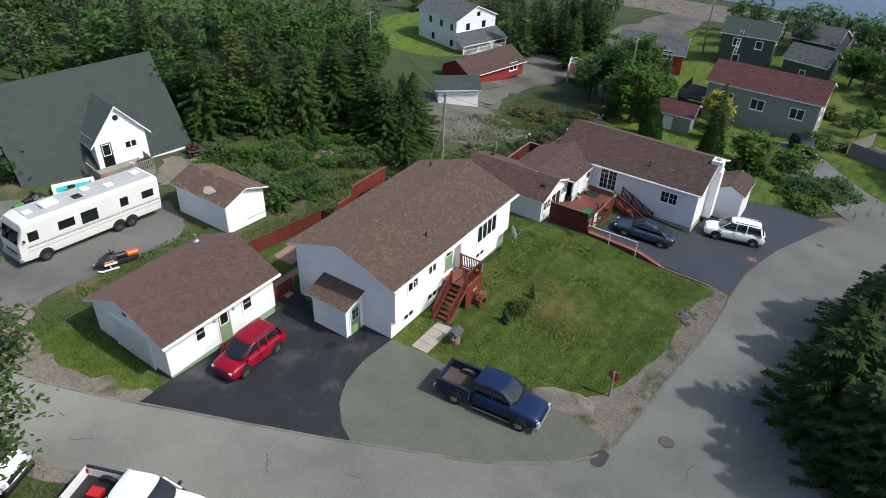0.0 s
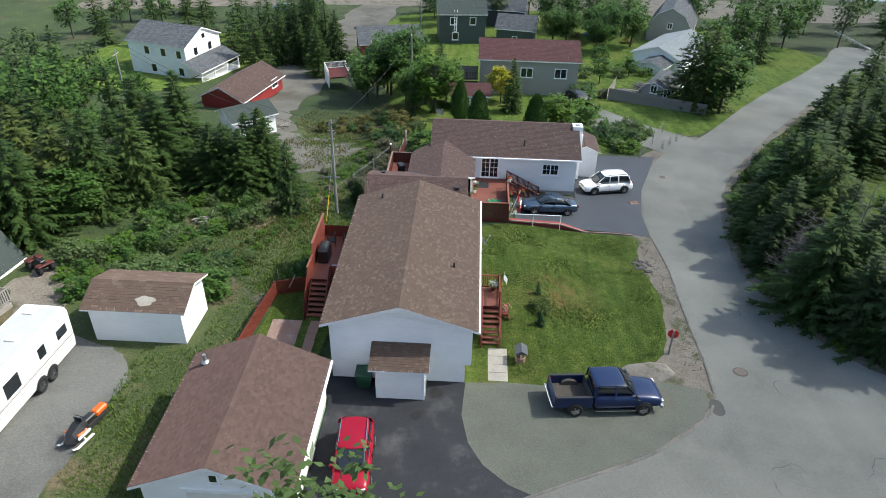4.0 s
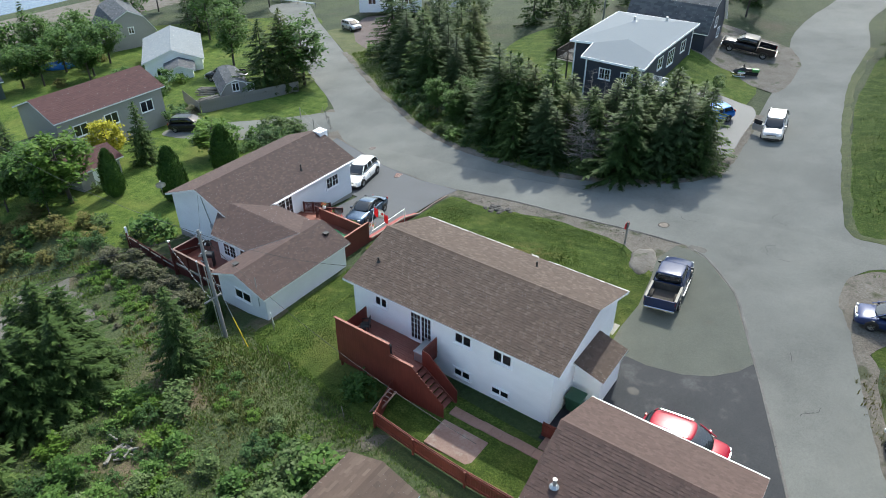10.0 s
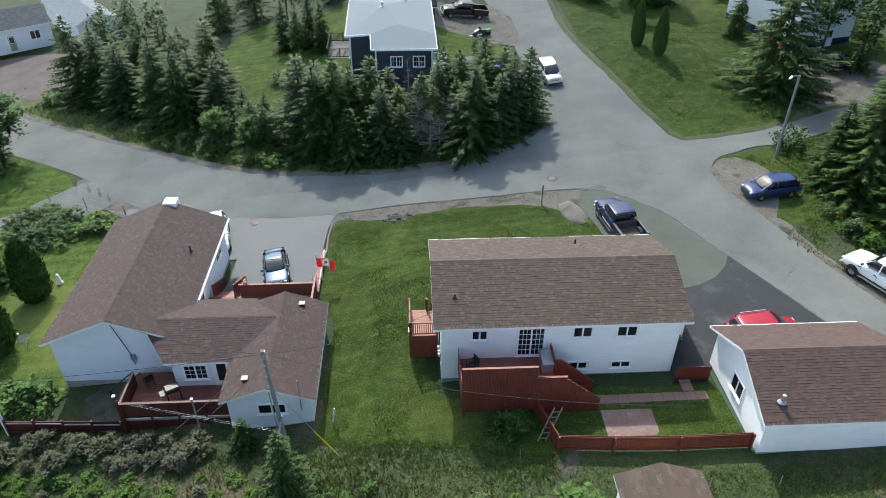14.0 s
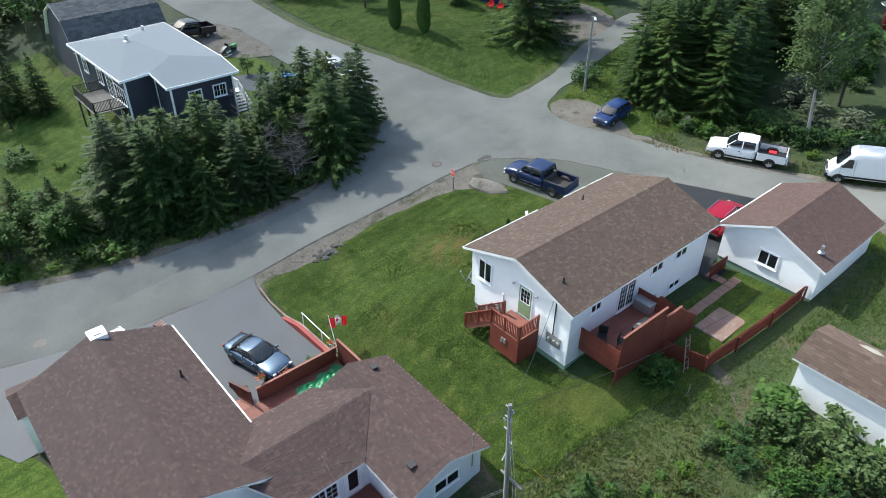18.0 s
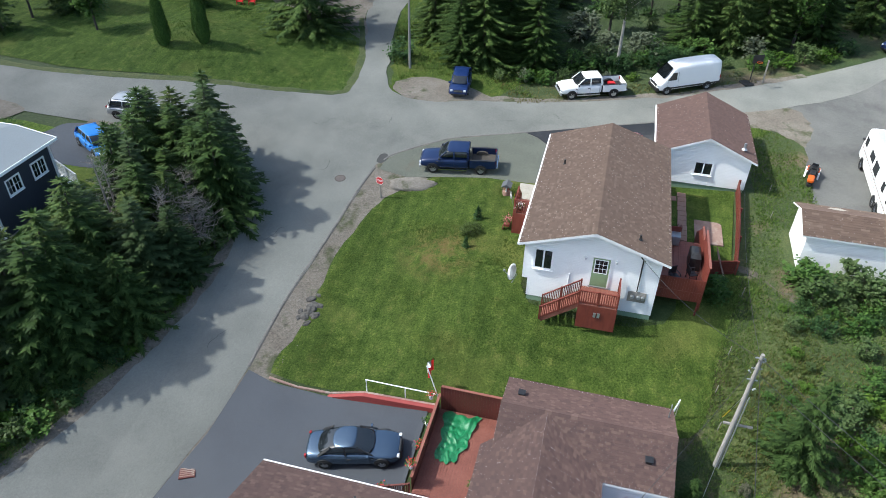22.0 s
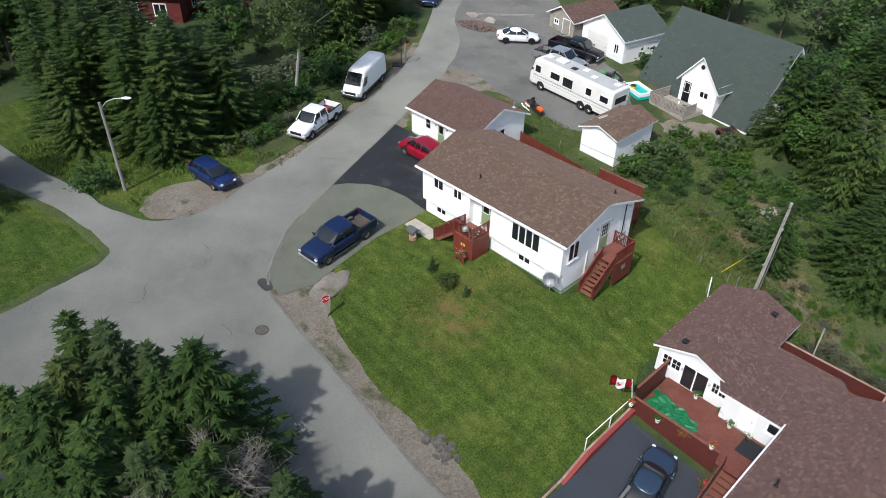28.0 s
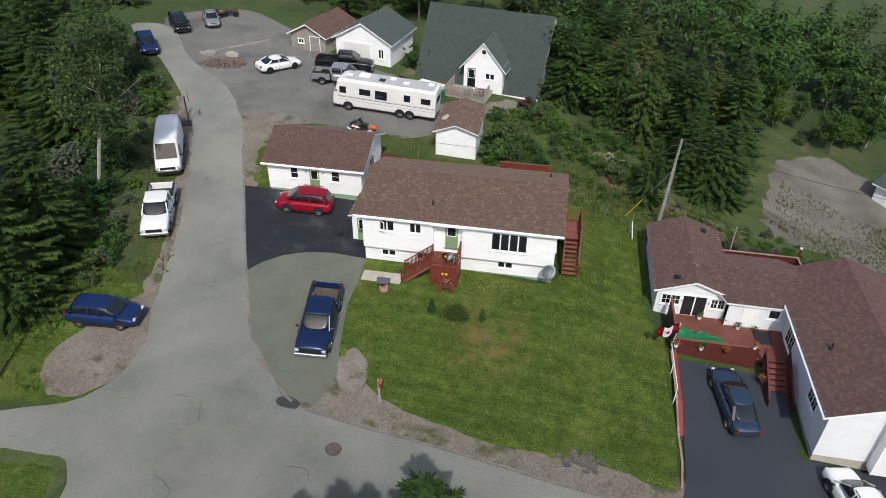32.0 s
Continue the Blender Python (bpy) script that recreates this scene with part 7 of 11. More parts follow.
for dz, mt, o in ((0.0, M_TURQ, 0.02), (0.3, M_TRIM, 0.0)):
    bm = bmesh.new()
    for r in ((-1.5, -0.9, 1.5, -0.65), (-1.5, 0.65, 1.5, 0.9), (-1.5, -0.65, -1.25, 0.65), (1.25, -0.65, 1.5, 0.65)):
        box(bm, r[0] - o, r[1] - o, dz, r[2] + o, r[3] + o, dz + 0.3)
    part("pool_ring", bm, mt, pool)
boxes("pool_water", M_TURQ, pool, (-1.25, -0.65, 0.05, 1.25, 0.65, 0.4))

plain_house("garage", -9.0, 37.8, -11, 6.6, 6.2, 0.6, 3.2, 5.2, "y", M_SIDE, M_SHINGLE_GREEN, "white garage with green-grey shingle roof", "garage", fittings=(("d", "s", -0.5, 0.7, 2.5, 2.1, M_TRIM, 0), ("w", "s", 2.2, 1.5, 0.6, 1.0, 2)))
gdo = thing("garage_door", pose(-9.0, 37.8, 0, 0, 0, -11), "white sectional garage door", "garage door")
boxes("frame", M_TRIM, gdo, (-2.4, -3.16, 0.65, 1.0, -3.105, 3.0))
for k in range(4):
    boxes("door_panel", M_CREAM, gdo, (-2.3, -3.19, 0.7 + k * 0.55, 0.9, -3.162, 1.22 + k * 0.55))
plain_house("shed", -15.6, 39.3, -13, 4.4, 6.6, 0.8, 2.9, 4.2, "y", M_WOOD, M_SHINGLE_RED, "grey weathered board shed with russet roof", "shed", fittings=(("d", "s", 0.9, 0.9, 1.2, 1.9, M_WOOD, 0), ("w", "s", -0.9, 1.9, 0.7, 0.5, 2)))
dkh = thing("house", pose(0, 0, 0), "charcoal house with low pale grey roof and white trim", "house")
WALL_RUN = [(11.95, -46.8, 5.62), (20.3, -46.8, 5.42), (20.05, -35.0, 5.46), (17.55, -35.0, 5.62), (17.4, -32.15, 5.12), (11.9, -32.25, 5.08), (11.95, -34.9, 5.54)]
for i, (ax, ay, az) in enumerate(WALL_RUN):
    bx, by, bz = WALL_RUN[(i + 1) % 7]
    d = Vector((bx - ax, by - ay, 0)).normalized()
    inn = Vector((-d.y, d.x, 0)) * 0.16
    for lo, hi_a, hi_b, mt, nm, o in ((0.2, 1.0, 1.0, M_CONC, "foundation", 0.02), (1.0, az, bz, M_SIDE_DARK, "wall", 0.0)):
        bm = bmesh.new()
        out = []
        for k in (0, 1):
            off = inn * (k + o)
            out.append([bm.verts.new(p) for p in ((ax + off.x, ay + off.y, lo), (bx + off.x, by + off.y, lo), (bx + off.x, by + off.y, hi_b), (ax + off.x, ay + off.y, hi_a))])
        bm.faces.new(out[0])
        bm.faces.new(out[1][::-1])
        for k in range(4):
            bm.faces.new((out[0][k], out[1][k], out[1][(k + 1) % 4], out[0][(k + 1) % 4]))
        part(nm, bm, mt, dkh)
    if i != 6:
        boxes("corner_board", M_TRIM, dkh, (ax - 0.07, ay - 0.07, 1.0, ax + 0.07, ay + 0.07, az - 0.02))
EAVES = [(11.5, -47.25, 5.76), (20.8, -47.25, 5.56), (20.5, -34.55, 5.6), (18.0, -34.6, 5.76), (17.85, -31.7, 5.22), (11.4, -31.8, 5.16), (11.45, -34.7, 5.68)]
HIPS = [(16.6, -43.0, 6.35), (15.2, -36.6, 6.12)]
bm = bmesh.new()
for dz in (0.0, -0.14):
    v = [bm.verts.new((x, y, z + dz)) for x, y, z in EAVES + HIPS]
    for f in ((0, 1, 7), (1, 2, 7), (2, 3, 7), (3, 8, 7), (3, 4, 8), (4, 5, 8), (5, 6, 8), (6, 0, 7, 8)):
        bm.faces.new([v[i] for i in (f if dz == 0 else f[::-1])])
part("roof", bm, M_SHINGLE_GREY, dkh)
bm = bmesh.new()
for (ax, ay, az), (bx, by, bz) in zip(EAVES, EAVES[1:] + EAVES[:1]):
    beam(bm, (ax, ay, az - 0.07), (bx, by, bz - 0.07), 0.05, 0.2)
part("fascia", bm, M_TRIM, dkh)
for x, y, z in ((16.9, -42.2, 6.3), (14.4, -45.0, 6.0)):
    vent_pipe(dkh, x, y, z, 0.5, 0.14, M_GALV)
for u in (13.2, 15.4):
    window(dkh, "n", u, -32.2, 3.3, 1.1, 1.0, 2, (1, 1))
for u, z, w, h, k in ((-36.4, 3.2, 2.3, 1.35, 4), (-40.9, 3.6, 1.2, 1.2, 2), (-44.6, 3.6, 1.2, 1.2, 2), (-36.4, 1.2, 2.2, 0.9, 4)):
    window(dkh, "e", u, 20.12 + (-35 - u) * 0.021, z, w, h, k, (0, 1))
slider(dkh, "e", -38.7, 20.14, 2.88, 1.7, 1.95, (1, 3))
for u, z, w, h, k in ((-44.2, 3.5, 1.3, 1.1, 2), (-40.6, 3.1, 1.7, 1.5, 3), (-37.6, 3.5, 1.2, 1.1, 2), (-38.4, 1.3, 1.2, 0.7, 2)):
    window(dkh, "w", u, 11.95, z, w, h, k, (0, 1))
ddk = thing("side_deck", pose(0, 0, 0), "dark timber deck with lattice rail on posts", "deck")
planks(ddk, 19.85, 22.7, -41.3, -36.0, 2.85, "x", M_WOOD, 0.18)
rail(ddk, (22.6, -41.2, 2.85), (22.6, -36.1, 2.85), 0.95, 1.2, M_BARK)
rail(ddk, (19.95, -41.2, 2.85), (22.6, -41.2, 2.85), 0.95, 1.2, M_BARK)
rail(ddk, (19.95, -36.1, 2.85), (22.6, -36.1, 2.85), 0.95, 1.2, M_BARK)
for x, y in ((22.5, -36.2), (22.5, -38.7), (22.5, -41.1), (20.2, -36.2)):
    boxes("post", M_BARK, ddk, (x - 0.07, y - 0.07, float(hz(x, y)) - 0.3, x + 0.07, y + 0.07, 2.81))
dpo = thing("front_steps", pose(1.13, 0, 0), "white railed porch and steps of the charcoal house", "porch")
planks(dpo, 9.2, 10.8, -36.2, -34.4, 2.3, "x", M_TRIM, 0.16)
steps(dpo, (10.0, -34.4, 2.3), (10.0, -32.2, float(hz(10.0, -32.2)) + 0.06), 1.3, 8, M_TRIM, (1, 0, 0))
rail(dpo, (9.25, -36.1, 2.3), (9.25, -34.4, 2.3), 0.95, 0.9, M_TRIM)
rail(dpo, (9.25, -36.1, 2.3), (10.75, -36.1, 2.3), 0.95, 0.9, M_TRIM)
rail(dpo, (9.3, -34.4, 2.3), (9.3, -32.3, 0.8), 0.95, 0.9, M_TRIM)
for x, y in ((9.3, -36.1), (9.3, -34.5), (10.7, -34.5)):
    boxes("post", M_TRIM, dpo, (x - 0.06, y - 0.06, float(hz(x, y)) - 0.2, x + 0.06, y + 0.06, 2.26))


def barn(x, y, turn, lx, ly, z0, zk, zb, zr, wall, roof, label):
    """A gambrel-roofed building, the ridge along its local x."""
    h = thing("house", pose(x, y, 0, 0, 0, turn), label, "house")
    a, b = lx / 2, ly / 2
    k = b * 0.62
    for s in (-a, a - 0.15):
        bm = bmesh.new()
        prism(bm, [(-b, z0), (b, z0), (b, zk), (k, zb), (0, zr), (-k, zb), (-b, zk)], "x", s, s + 0.15)
        part("wall", bm, wall, h)
    boxes("wall", wall, h, (-a, -b + 0.002, z0, a, -b + 0.15, zk))
    boxes("wall", wall, h, (-a, b - 0.15, z0, a, b - 0.002, zk))
    o = 0.3
    sl = []
    for s in (-1, 1):
        p = [(-a - o, s * (b + 0.2), zk - 0.2), (a + o, s * (b + 0.2), zk - 0.2), (a + o, s * k, zb + 0.1), (-a - o, s * k, zb + 0.1)]
        q = [(-a - o, s * k, zb + 0.1), (a + o, s * k, zb + 0.1), (a + o, 0, zr + 0.1), (-a - o, 0, zr + 0.1)]
        sl += [p, q]
    for s in sl:
        bm = bmesh.new()
        slab(bm, *s, 0.1)
        r = part("roof", bm, M_TRIM, h)
    shingles(r, sl, roof, 0.5, 0.25)
    window(h, "w", 0, -a, zk - 0.2, 0.8, 1.0, 2)
    window(h, "w", -1.8, -a, z0 + 1.2, 0.9, 1.0, 2)
    return h


barn(15.6, -52.0, 2, 9.0, 7.4, 1.6, 4.6, 6.9, 8.0, M_SIDE_DARK, M_SHINGLE_SLATE, "charcoal barn-roofed house with grey shingles")
plain_house("house", 64.5, -7.0, 0, 7.4, 12.6, -6.6, -1.65, -0.05, "y", M_SIDE_GREY, M_SHINGLE_MAROON, "grey bungalow with maroon roof and white windows", found=M_CONC, fittings=(("w", "w", 3.9, -3.9, 1.5, 1.2, 2), ("w", "w", 0.3, -3.9, 1.5, 1.2, 2), ("w", "w", -4.1, -3.9, 1.5, 1.2, 2), ("w", "s", 1.5, -3.9, 1.2, 1.1, 2), ("w", "s", -1.8, -3.9, 1.2, 1.1, 2)))
gdk = thing("back_deck", pose(0, 0, 0), "dark wooden deck on the grey bungalow", "deck")
planks(gdk, 60.5, 66.0, -0.4, 2.6, -4.4, "x", M_BARK, 0.2)
rail(gdk, (60.6, 2.5, -4.4), (65.9, 2.5, -4.4), 0.95, 1.8, M_BARK, 0.2)
rail(gdk, (60.6, -0.3, -4.4), (60.6, 2.4, -4.4), 0.95, 1.4, M_BARK, 0.2)
boxes("skirt_board", M_BARK, gdk, (60.6, -0.4, -7.0, 60.66, 2.5, -4.6), (60.6, 2.44, -7.0, 65.9, 2.5, -4.6))
plain_house("shed", 53.8, 0.6, 4, 3.6, 4.4, -5.8, -3.3, -2.4, "y", M_SIDE_GREY, M_SHINGLE_MAROON, "small grey shed with maroon roof", "shed", fittings=(("d", "w", 0.3, -5.7, 0.9, 1.9, M_TRIM, 0),))
plain_house("shed", 46.4, 26.0, 40, 4.2, 5.0, -7.0, -4.1, -3.1, "y", M_SIDE, M_SHINGLE_GREEN, "white shed with grey-green roof", "shed", fittings=(("d", "s", 0, -7.0, 1.3, 1.9, M_TRIM, 0),))
plain_house("house", 61.5, 31.2, -14, 10.5, 6.0, -8.6, -6.7, -5.0, "x", M_SIDE_RED, M_SHINGLE_RED, "low barn-red building with faded russet roof", over=0.4, fittings=(("w", "s", 3.2, -7.6, 1.5, 1.1, 2), ("d", "e", 0.3, -8.5, 0.9, 2.0, M_TRIM, 0), ("w", "e", -1.7, -7.4, 1.0, 0.9, 2)))
plain_house("house", 77.4, 46.4, -18, 8.4, 10.4, -10.4, -5.2, -3.2, "y", M_SIDE, M_SHINGLE_SLATE, "white two-storey house with slate grey roof", over=0.3, fittings=(("w", "w", -4.0, -7.0, 0.9, 1.2, 1), ("w", "w", -1.2, -7.0, 0.9, 1.2, 1), ("w", "w", 1.8, -7.0, 0.9, 1.2, 1), ("w", "w", -4.0, -9.6, 0.9, 1.2, 1), ("w", "w", 1.0, -9.6, 0.9, 1.2, 1), ("w", "s", -1.8, -7.0, 0.9, 1.2, 1), ("w", "s", 1.6, -7.0, 0.9, 1.2, 1), ("w", "s", 0.4, -5.0, 0.8, 0.8, 1)))
vp = thing("veranda", pose(76.8, 47.2, 0, 0, 0, -18), "white veranda with grey lean-to roof", "porch")
sl = [((-4.6, -9.2, -8.2), (5.0, -9.2, -8.2), (5.0, -6.05, -7.0), (-4.6, -6.05, -7.0))]
bm = bmesh.new()
slab(bm, *sl[0], 0.14)
shingles(part("roof", bm, M_TRIM, vp), sl, M_SHINGLE_SLATE, 0.5, 0.25)
boxes("floor", M_TRIM, vp, (-4.5, -9.0, -10.6, 4.9, -6.1, -9.9))
for x in (-4.4, -1.3, 1.8, 4.7):
    boxes("post", M_TRIM, vp, (x, -8.98, -9.9, x + 0.14, -8.84, -8.3))
rail(vp, (-4.3, -8.9, -9.9), (4.7, -8.9, -9.9), 0.9, 3.0, M_TRIM, 0.2)
plain_house("house", 85.0, 14.2, 14, 8.4, 9.6, -9.6, -6.2, -4.6, "y", M_SIDE_RED, M_SHINGLE_SLATE, "dark red house with slate roof and roof vents", over=0.4, fittings=(("w", "w", 2.5, -7.0, 1.4, 1.2, 2), ("w", "w", -2.5, -7.0, 1.4, 1.2, 2), ("w", "s", 1.5, -7.0, 1.2, 1.1, 2)))
plain_house("house", 98.0, 2.8, 6, 7.0, 8.0, -10.4, -5.0, -3.3, "y", M_SIDE_GREEN, M_SHINGLE_GREEN, "dark green two-storey house with lower porch roof", over=0.35, fittings=(("w", "w", 1.6, -6.8, 1.0, 1.2, 1), ("w", "w", -1.8, -6.8, 1.0, 1.2, 1), ("w", "w", 1.2, -9.4, 1.0, 1.2, 1), ("w", "s", 0.6, -6.8, 1.0, 1.1, 1)))
lad = thing("roof_ladder", pose(94.2, 3.6, 0), "pale ladder leaning on the dark green house", "ladder")
bm = bmesh.new()
for y in (-0.22, 0.22):
    beam(bm, (-1.2, y, -7.6), (0.6, y, -4.4), 0.07)
for k in range(8):
    beam(bm, (-1.2 + k * 0.225, -0.22, -7.6 + k * 0.4), (-1.2 + k * 0.225, 0.22, -7.6 + k * 0.4), 0.05)
part("rung_frame", bm, M_TRIM, lad)
plain_house("garage", 97.0, -7.2, -10, 6.0, 6.4, -10.2, -7.2, -5.4, "y", M_SIDE_GREEN, M_SHINGLE_SLATE, "small dark green gabled garage with slate roof", "garage", fittings=(("w", "w", 0, -9.2, 0.8, 0.8, 1),))
plain_house("house", 112.0, -6.0, -8, 8.0, 7.0, -11.0, -7.6, -5.6, "y", M_SIDE_DARK, M_SHINGLE_SLATE, "dark shed-like house near the shore", over=0.3, fittings=(("d", "w", 0, -10.8, 0.9, 2.0, M_STAIN, 0),))
plain_house("house", 84.5, -31.5, -36, 12.0, 8.0, -9.6, -6.6, -4.9, "x", M_SIDE, M_SHINGLE_GREY, "white bungalow with pale grey roof", over=0.35, fittings=(("w", "w", 2.0, -8.6, 1.0, 1.0, 2), ("w", "n", 2.0, -8.6, 1.4, 1.1, 2), ("w", "s", -1.0, -8.6, 1.4, 1.1, 2)))
plain_house("porch", 77.6, -27.4, -36, 3.6, 3.6, -9.0, -6.9, -6.1, "x", M_SIDE, M_SHINGLE_SLATE, "white gabled porch with dark fascia", "porch", fittings=(("w", "w", 0, -8.0, 0.9, 0.8, 2),))
barn(104.0, -36.0, -20, 10.5, 7.6, -11.0, -7.4, -5.2, -4.0, M_SIDE_GREY, M_SHINGLE_SLATE, "grey barn-roofed house with slate roof")
barn(62.6, -24.6, -30, 5.6, 3.6, -6.6, -5.0, -4.2, -3.8, M_SIDE_GREY, M_SHINGLE_SLATE, "small grey and black barn-roofed shed")
corner = plain_house("house", -28.5, -42.5, 15, 7.4, 11.4, 3.65, 8.7, 10.4, "y", M_SIDE2, M_SHINGLE_GREY, "white two-storey house with slate shutters and dark blue base", over=0.4, found=M_BLUE, fittings=(("w", "e", 3.4, 4.5, 2.6, 1.0, 3, (0, 1)), ("w", "e", 3.4, 6.9, 2.7, 1.15, 3, (0, 1)), ("w", "e", -3.0, 6.9, 1.8, 1.15, 2), ("w", "e", -3.0, 4.5, 1.8, 1.0, 2), ("d", "n", -0.8, 2.95, 0.9, 2.0, M_TRIM, 0.45), ("w", "n", -1.4, 6.9, 1.1, 1.2, 2, (1, 1)), ("w", "n", 1.6, 6.9, 1.1, 1.2, 2, (1, 1))))
for y, z, hgt in ((1.85, 4.5, 1.0), (4.95, 4.5, 1.0), (1.8, 6.9, 1.15), (5.0, 6.9, 1.15), (-4.15, 6.9, 1.15), (-1.85, 6.9, 1.15)):
    boxes("shutter", M_SHUTTER, corner, (3.7, y - 0.2, z, 3.74, y + 0.2, z + hgt))
for x in (-2.2, -0.6, 0.8, 2.4):
    boxes("shutter", M_SHUTTER, corner, (x - 0.18, 5.7, 6.9, x + 0.18, 5.74, 8.1))
plain_house("house", -52.2, 2.6, 42, 12.0, 8.0, 1.9, 5.2, 6.9, "x", M_BRICK, M_SHINGLE_SLATE, "dark red house with white windows among trees", over=0.5, fittings=(("w", "s", -2.4, 2.8, 3.0, 1.6, 3), ("d", "s", 0.6, 2.25, 0.95, 2.05, M_TRIM, 0.5), ("w", "s", 3.6, 3.0, 1.4, 1.3, 2), ("w", "e", 0, 3.0, 1.3, 1.3, 2), ("w", "w", 0, 3.0, 1.3, 1.3, 2)))
rdk = thing("front_steps", pose(-52.2, 2.6, -0.45, 0, 0, 42), "white railed steps of the dark red house", "stairs")
planks(rdk, -0.4, 1.3, -5.5, -4.05, 2.68, "x", M_TRIM, 0.16)
steps(rdk, (1.35, -4.8, 2.66), (3.4, -4.8, 1.9), 1.1, 5, M_TRIM)
rail(rdk, (-0.35, -5.45, 2.68), (1.3, -5.45, 2.68), 0.95, 0.9, M_TRIM)
rail(rdk, (1.35, -5.4, 2.62), (3.4, -5.4, 1.88), 0.95, 1.0, M_TRIM)
boxes("post", M_TRIM, rdk, (-0.4, -5.5, 1.5, -0.28, -5.38, 2.64), (1.2, -5.5, 1.5, 1.32, -5.38, 2.64))
plain_house("house", 64.0, -76.0, -52, 16.0, 6.0, -6.4, -3.4, -2.0, "x", M_SIDE2, M_SHINGLE_GREY, "long pale mobile home with grey roof", over=0.3, fittings=(("w", "s", -5.5, -5.4, 1.5, 1.1, 2), ("w", "s", 0, -5.4, 1.5, 1.1, 2), ("w", "s", 5.0, -5.4, 1.5, 1.1, 2)))
plain_house("house", 73.0, -70.0, 38, 11.0, 7.0, -7.0, -3.6, -1.8, "x", M_SIDE2, M_SHINGLE_SLATE, "grey house with white porch", over=0.35, fittings=(("w", "n", 3.2, -5.6, 1.3, 1.2, 2), ("w", "n", -3.2, -5.6, 1.3, 1.2, 2), ("d", "n", 0, -6.6, 0.9, 2.0)))
wd = thing("white_deck", pose(70.5, 20.0, 0, 0, 0, 20), "white railed deck with pink floor and steps", "deck")
planks(wd, -2.0, 2.0, -1.6, 1.6, -7.6, "x", M_STAIN3, 0.2)
for a, b in (((-1.95, -1.55), (1.95, -1.55)), ((-1.95, 1.55), (1.95, 1.55)), ((1.95, -1.5), (1.95, 1.5))):
    rail(wd, (*a, -7.6), (*b, -7.6), 0.95, 1.3, M_TRIM, 0.16)
boxes("skirt_board", M_TRIM, wd, (-2, -1.6, -9.2, 2, -1.54, -7.66), (-2, 1.54, -9.2, 2, 1.6, -7.66))
bw = thing("yard_fence", pose(0, 0, 0), "grey board fence along a yard", "fence")
board_wall(bw, (59.8, -17.4), (54.6, -28.6), -6.4, -4.6, -4.4, M_WOOD, 0.2)
board_wall(bw, (66.0, -19.4), (59.9, -17.3), -6.7, -5.2, -4.8, M_WOOD, 0.2)

def log_mesh(length, r):
    bm = bmesh.new()
    cone(bm, (0, -length / 2, 0), (0, length / 2, 0), r, r * 0.85, 7)
    return finish("log", bm)


LOGS = [log_mesh(ln, r) for ln, r in ((2.3, 0.1), (1.9, 0.12), (2.6, 0.085))]
stack = random.Random(9)
for x, y, turn, wide, tall in ((61.9, -20.2, -20, 3.4, 5), (66.2, -23.4, -50, 2.6, 4)):
    pile = thing("firewood_pile", pose(x, y, float(hz(x, y)), 0, 0, turn), "loose heap of grey weathered logs beside the shed", "firewood")
    for row in range(tall):
        n = int((wide - row * 0.5) / 0.24)
        for k in range(n):
            ob = part("log", stack.choice(LOGS), M_WOOD, pile)
            ob.matrix_local = pose((k - n / 2) * 0.24 + stack.uniform(-0.04, 0.04), stack.uniform(-0.3, 0.3), 0.1 + row * 0.19, stack.uniform(-5, 5), 0, stack.uniform(-16, 16))

# ---- plants ----
def mesh_from(name, verts, faces, material):
    me = bpy.data.meshes.new(name)
    me.from_pydata(verts, [], faces)
    me.materials.append(material)
    return me


def sprig(verts, faces, base, d, length, width, droop=0.0):
    """A narrow pointed leaf or needle spray from base along d."""
    side = d.cross(Vector((0, 0, 1)))
    if side.length < 0.05:
        side = Vector((1, 0, 0))
    side = side.normalized() * width
    tip = base + d * length - Vector((0, 0, droop * length))
    mid = base + d * length * 0.45
    o = len(verts)
    verts += [tuple(base), tuple(mid + side), tuple(tip), tuple(mid - side)]
    faces.append((o, o + 1, o + 2, o + 3))


def needle(verts, faces, base, d, length, width, droop=0.0):
    """A tapering spray of needles."""
    side = d.cross(Vector((0, 0, 1)))
    side = side.normalized() * width if side.length > 0.05 else Vector((width, 0, 0))
    o = len(verts)
    verts += [tuple(base + side), tuple(base - side), tuple(base + d * length - Vector((0, 0, droop * length)))]
    faces.append((o, o + 1, o + 2))


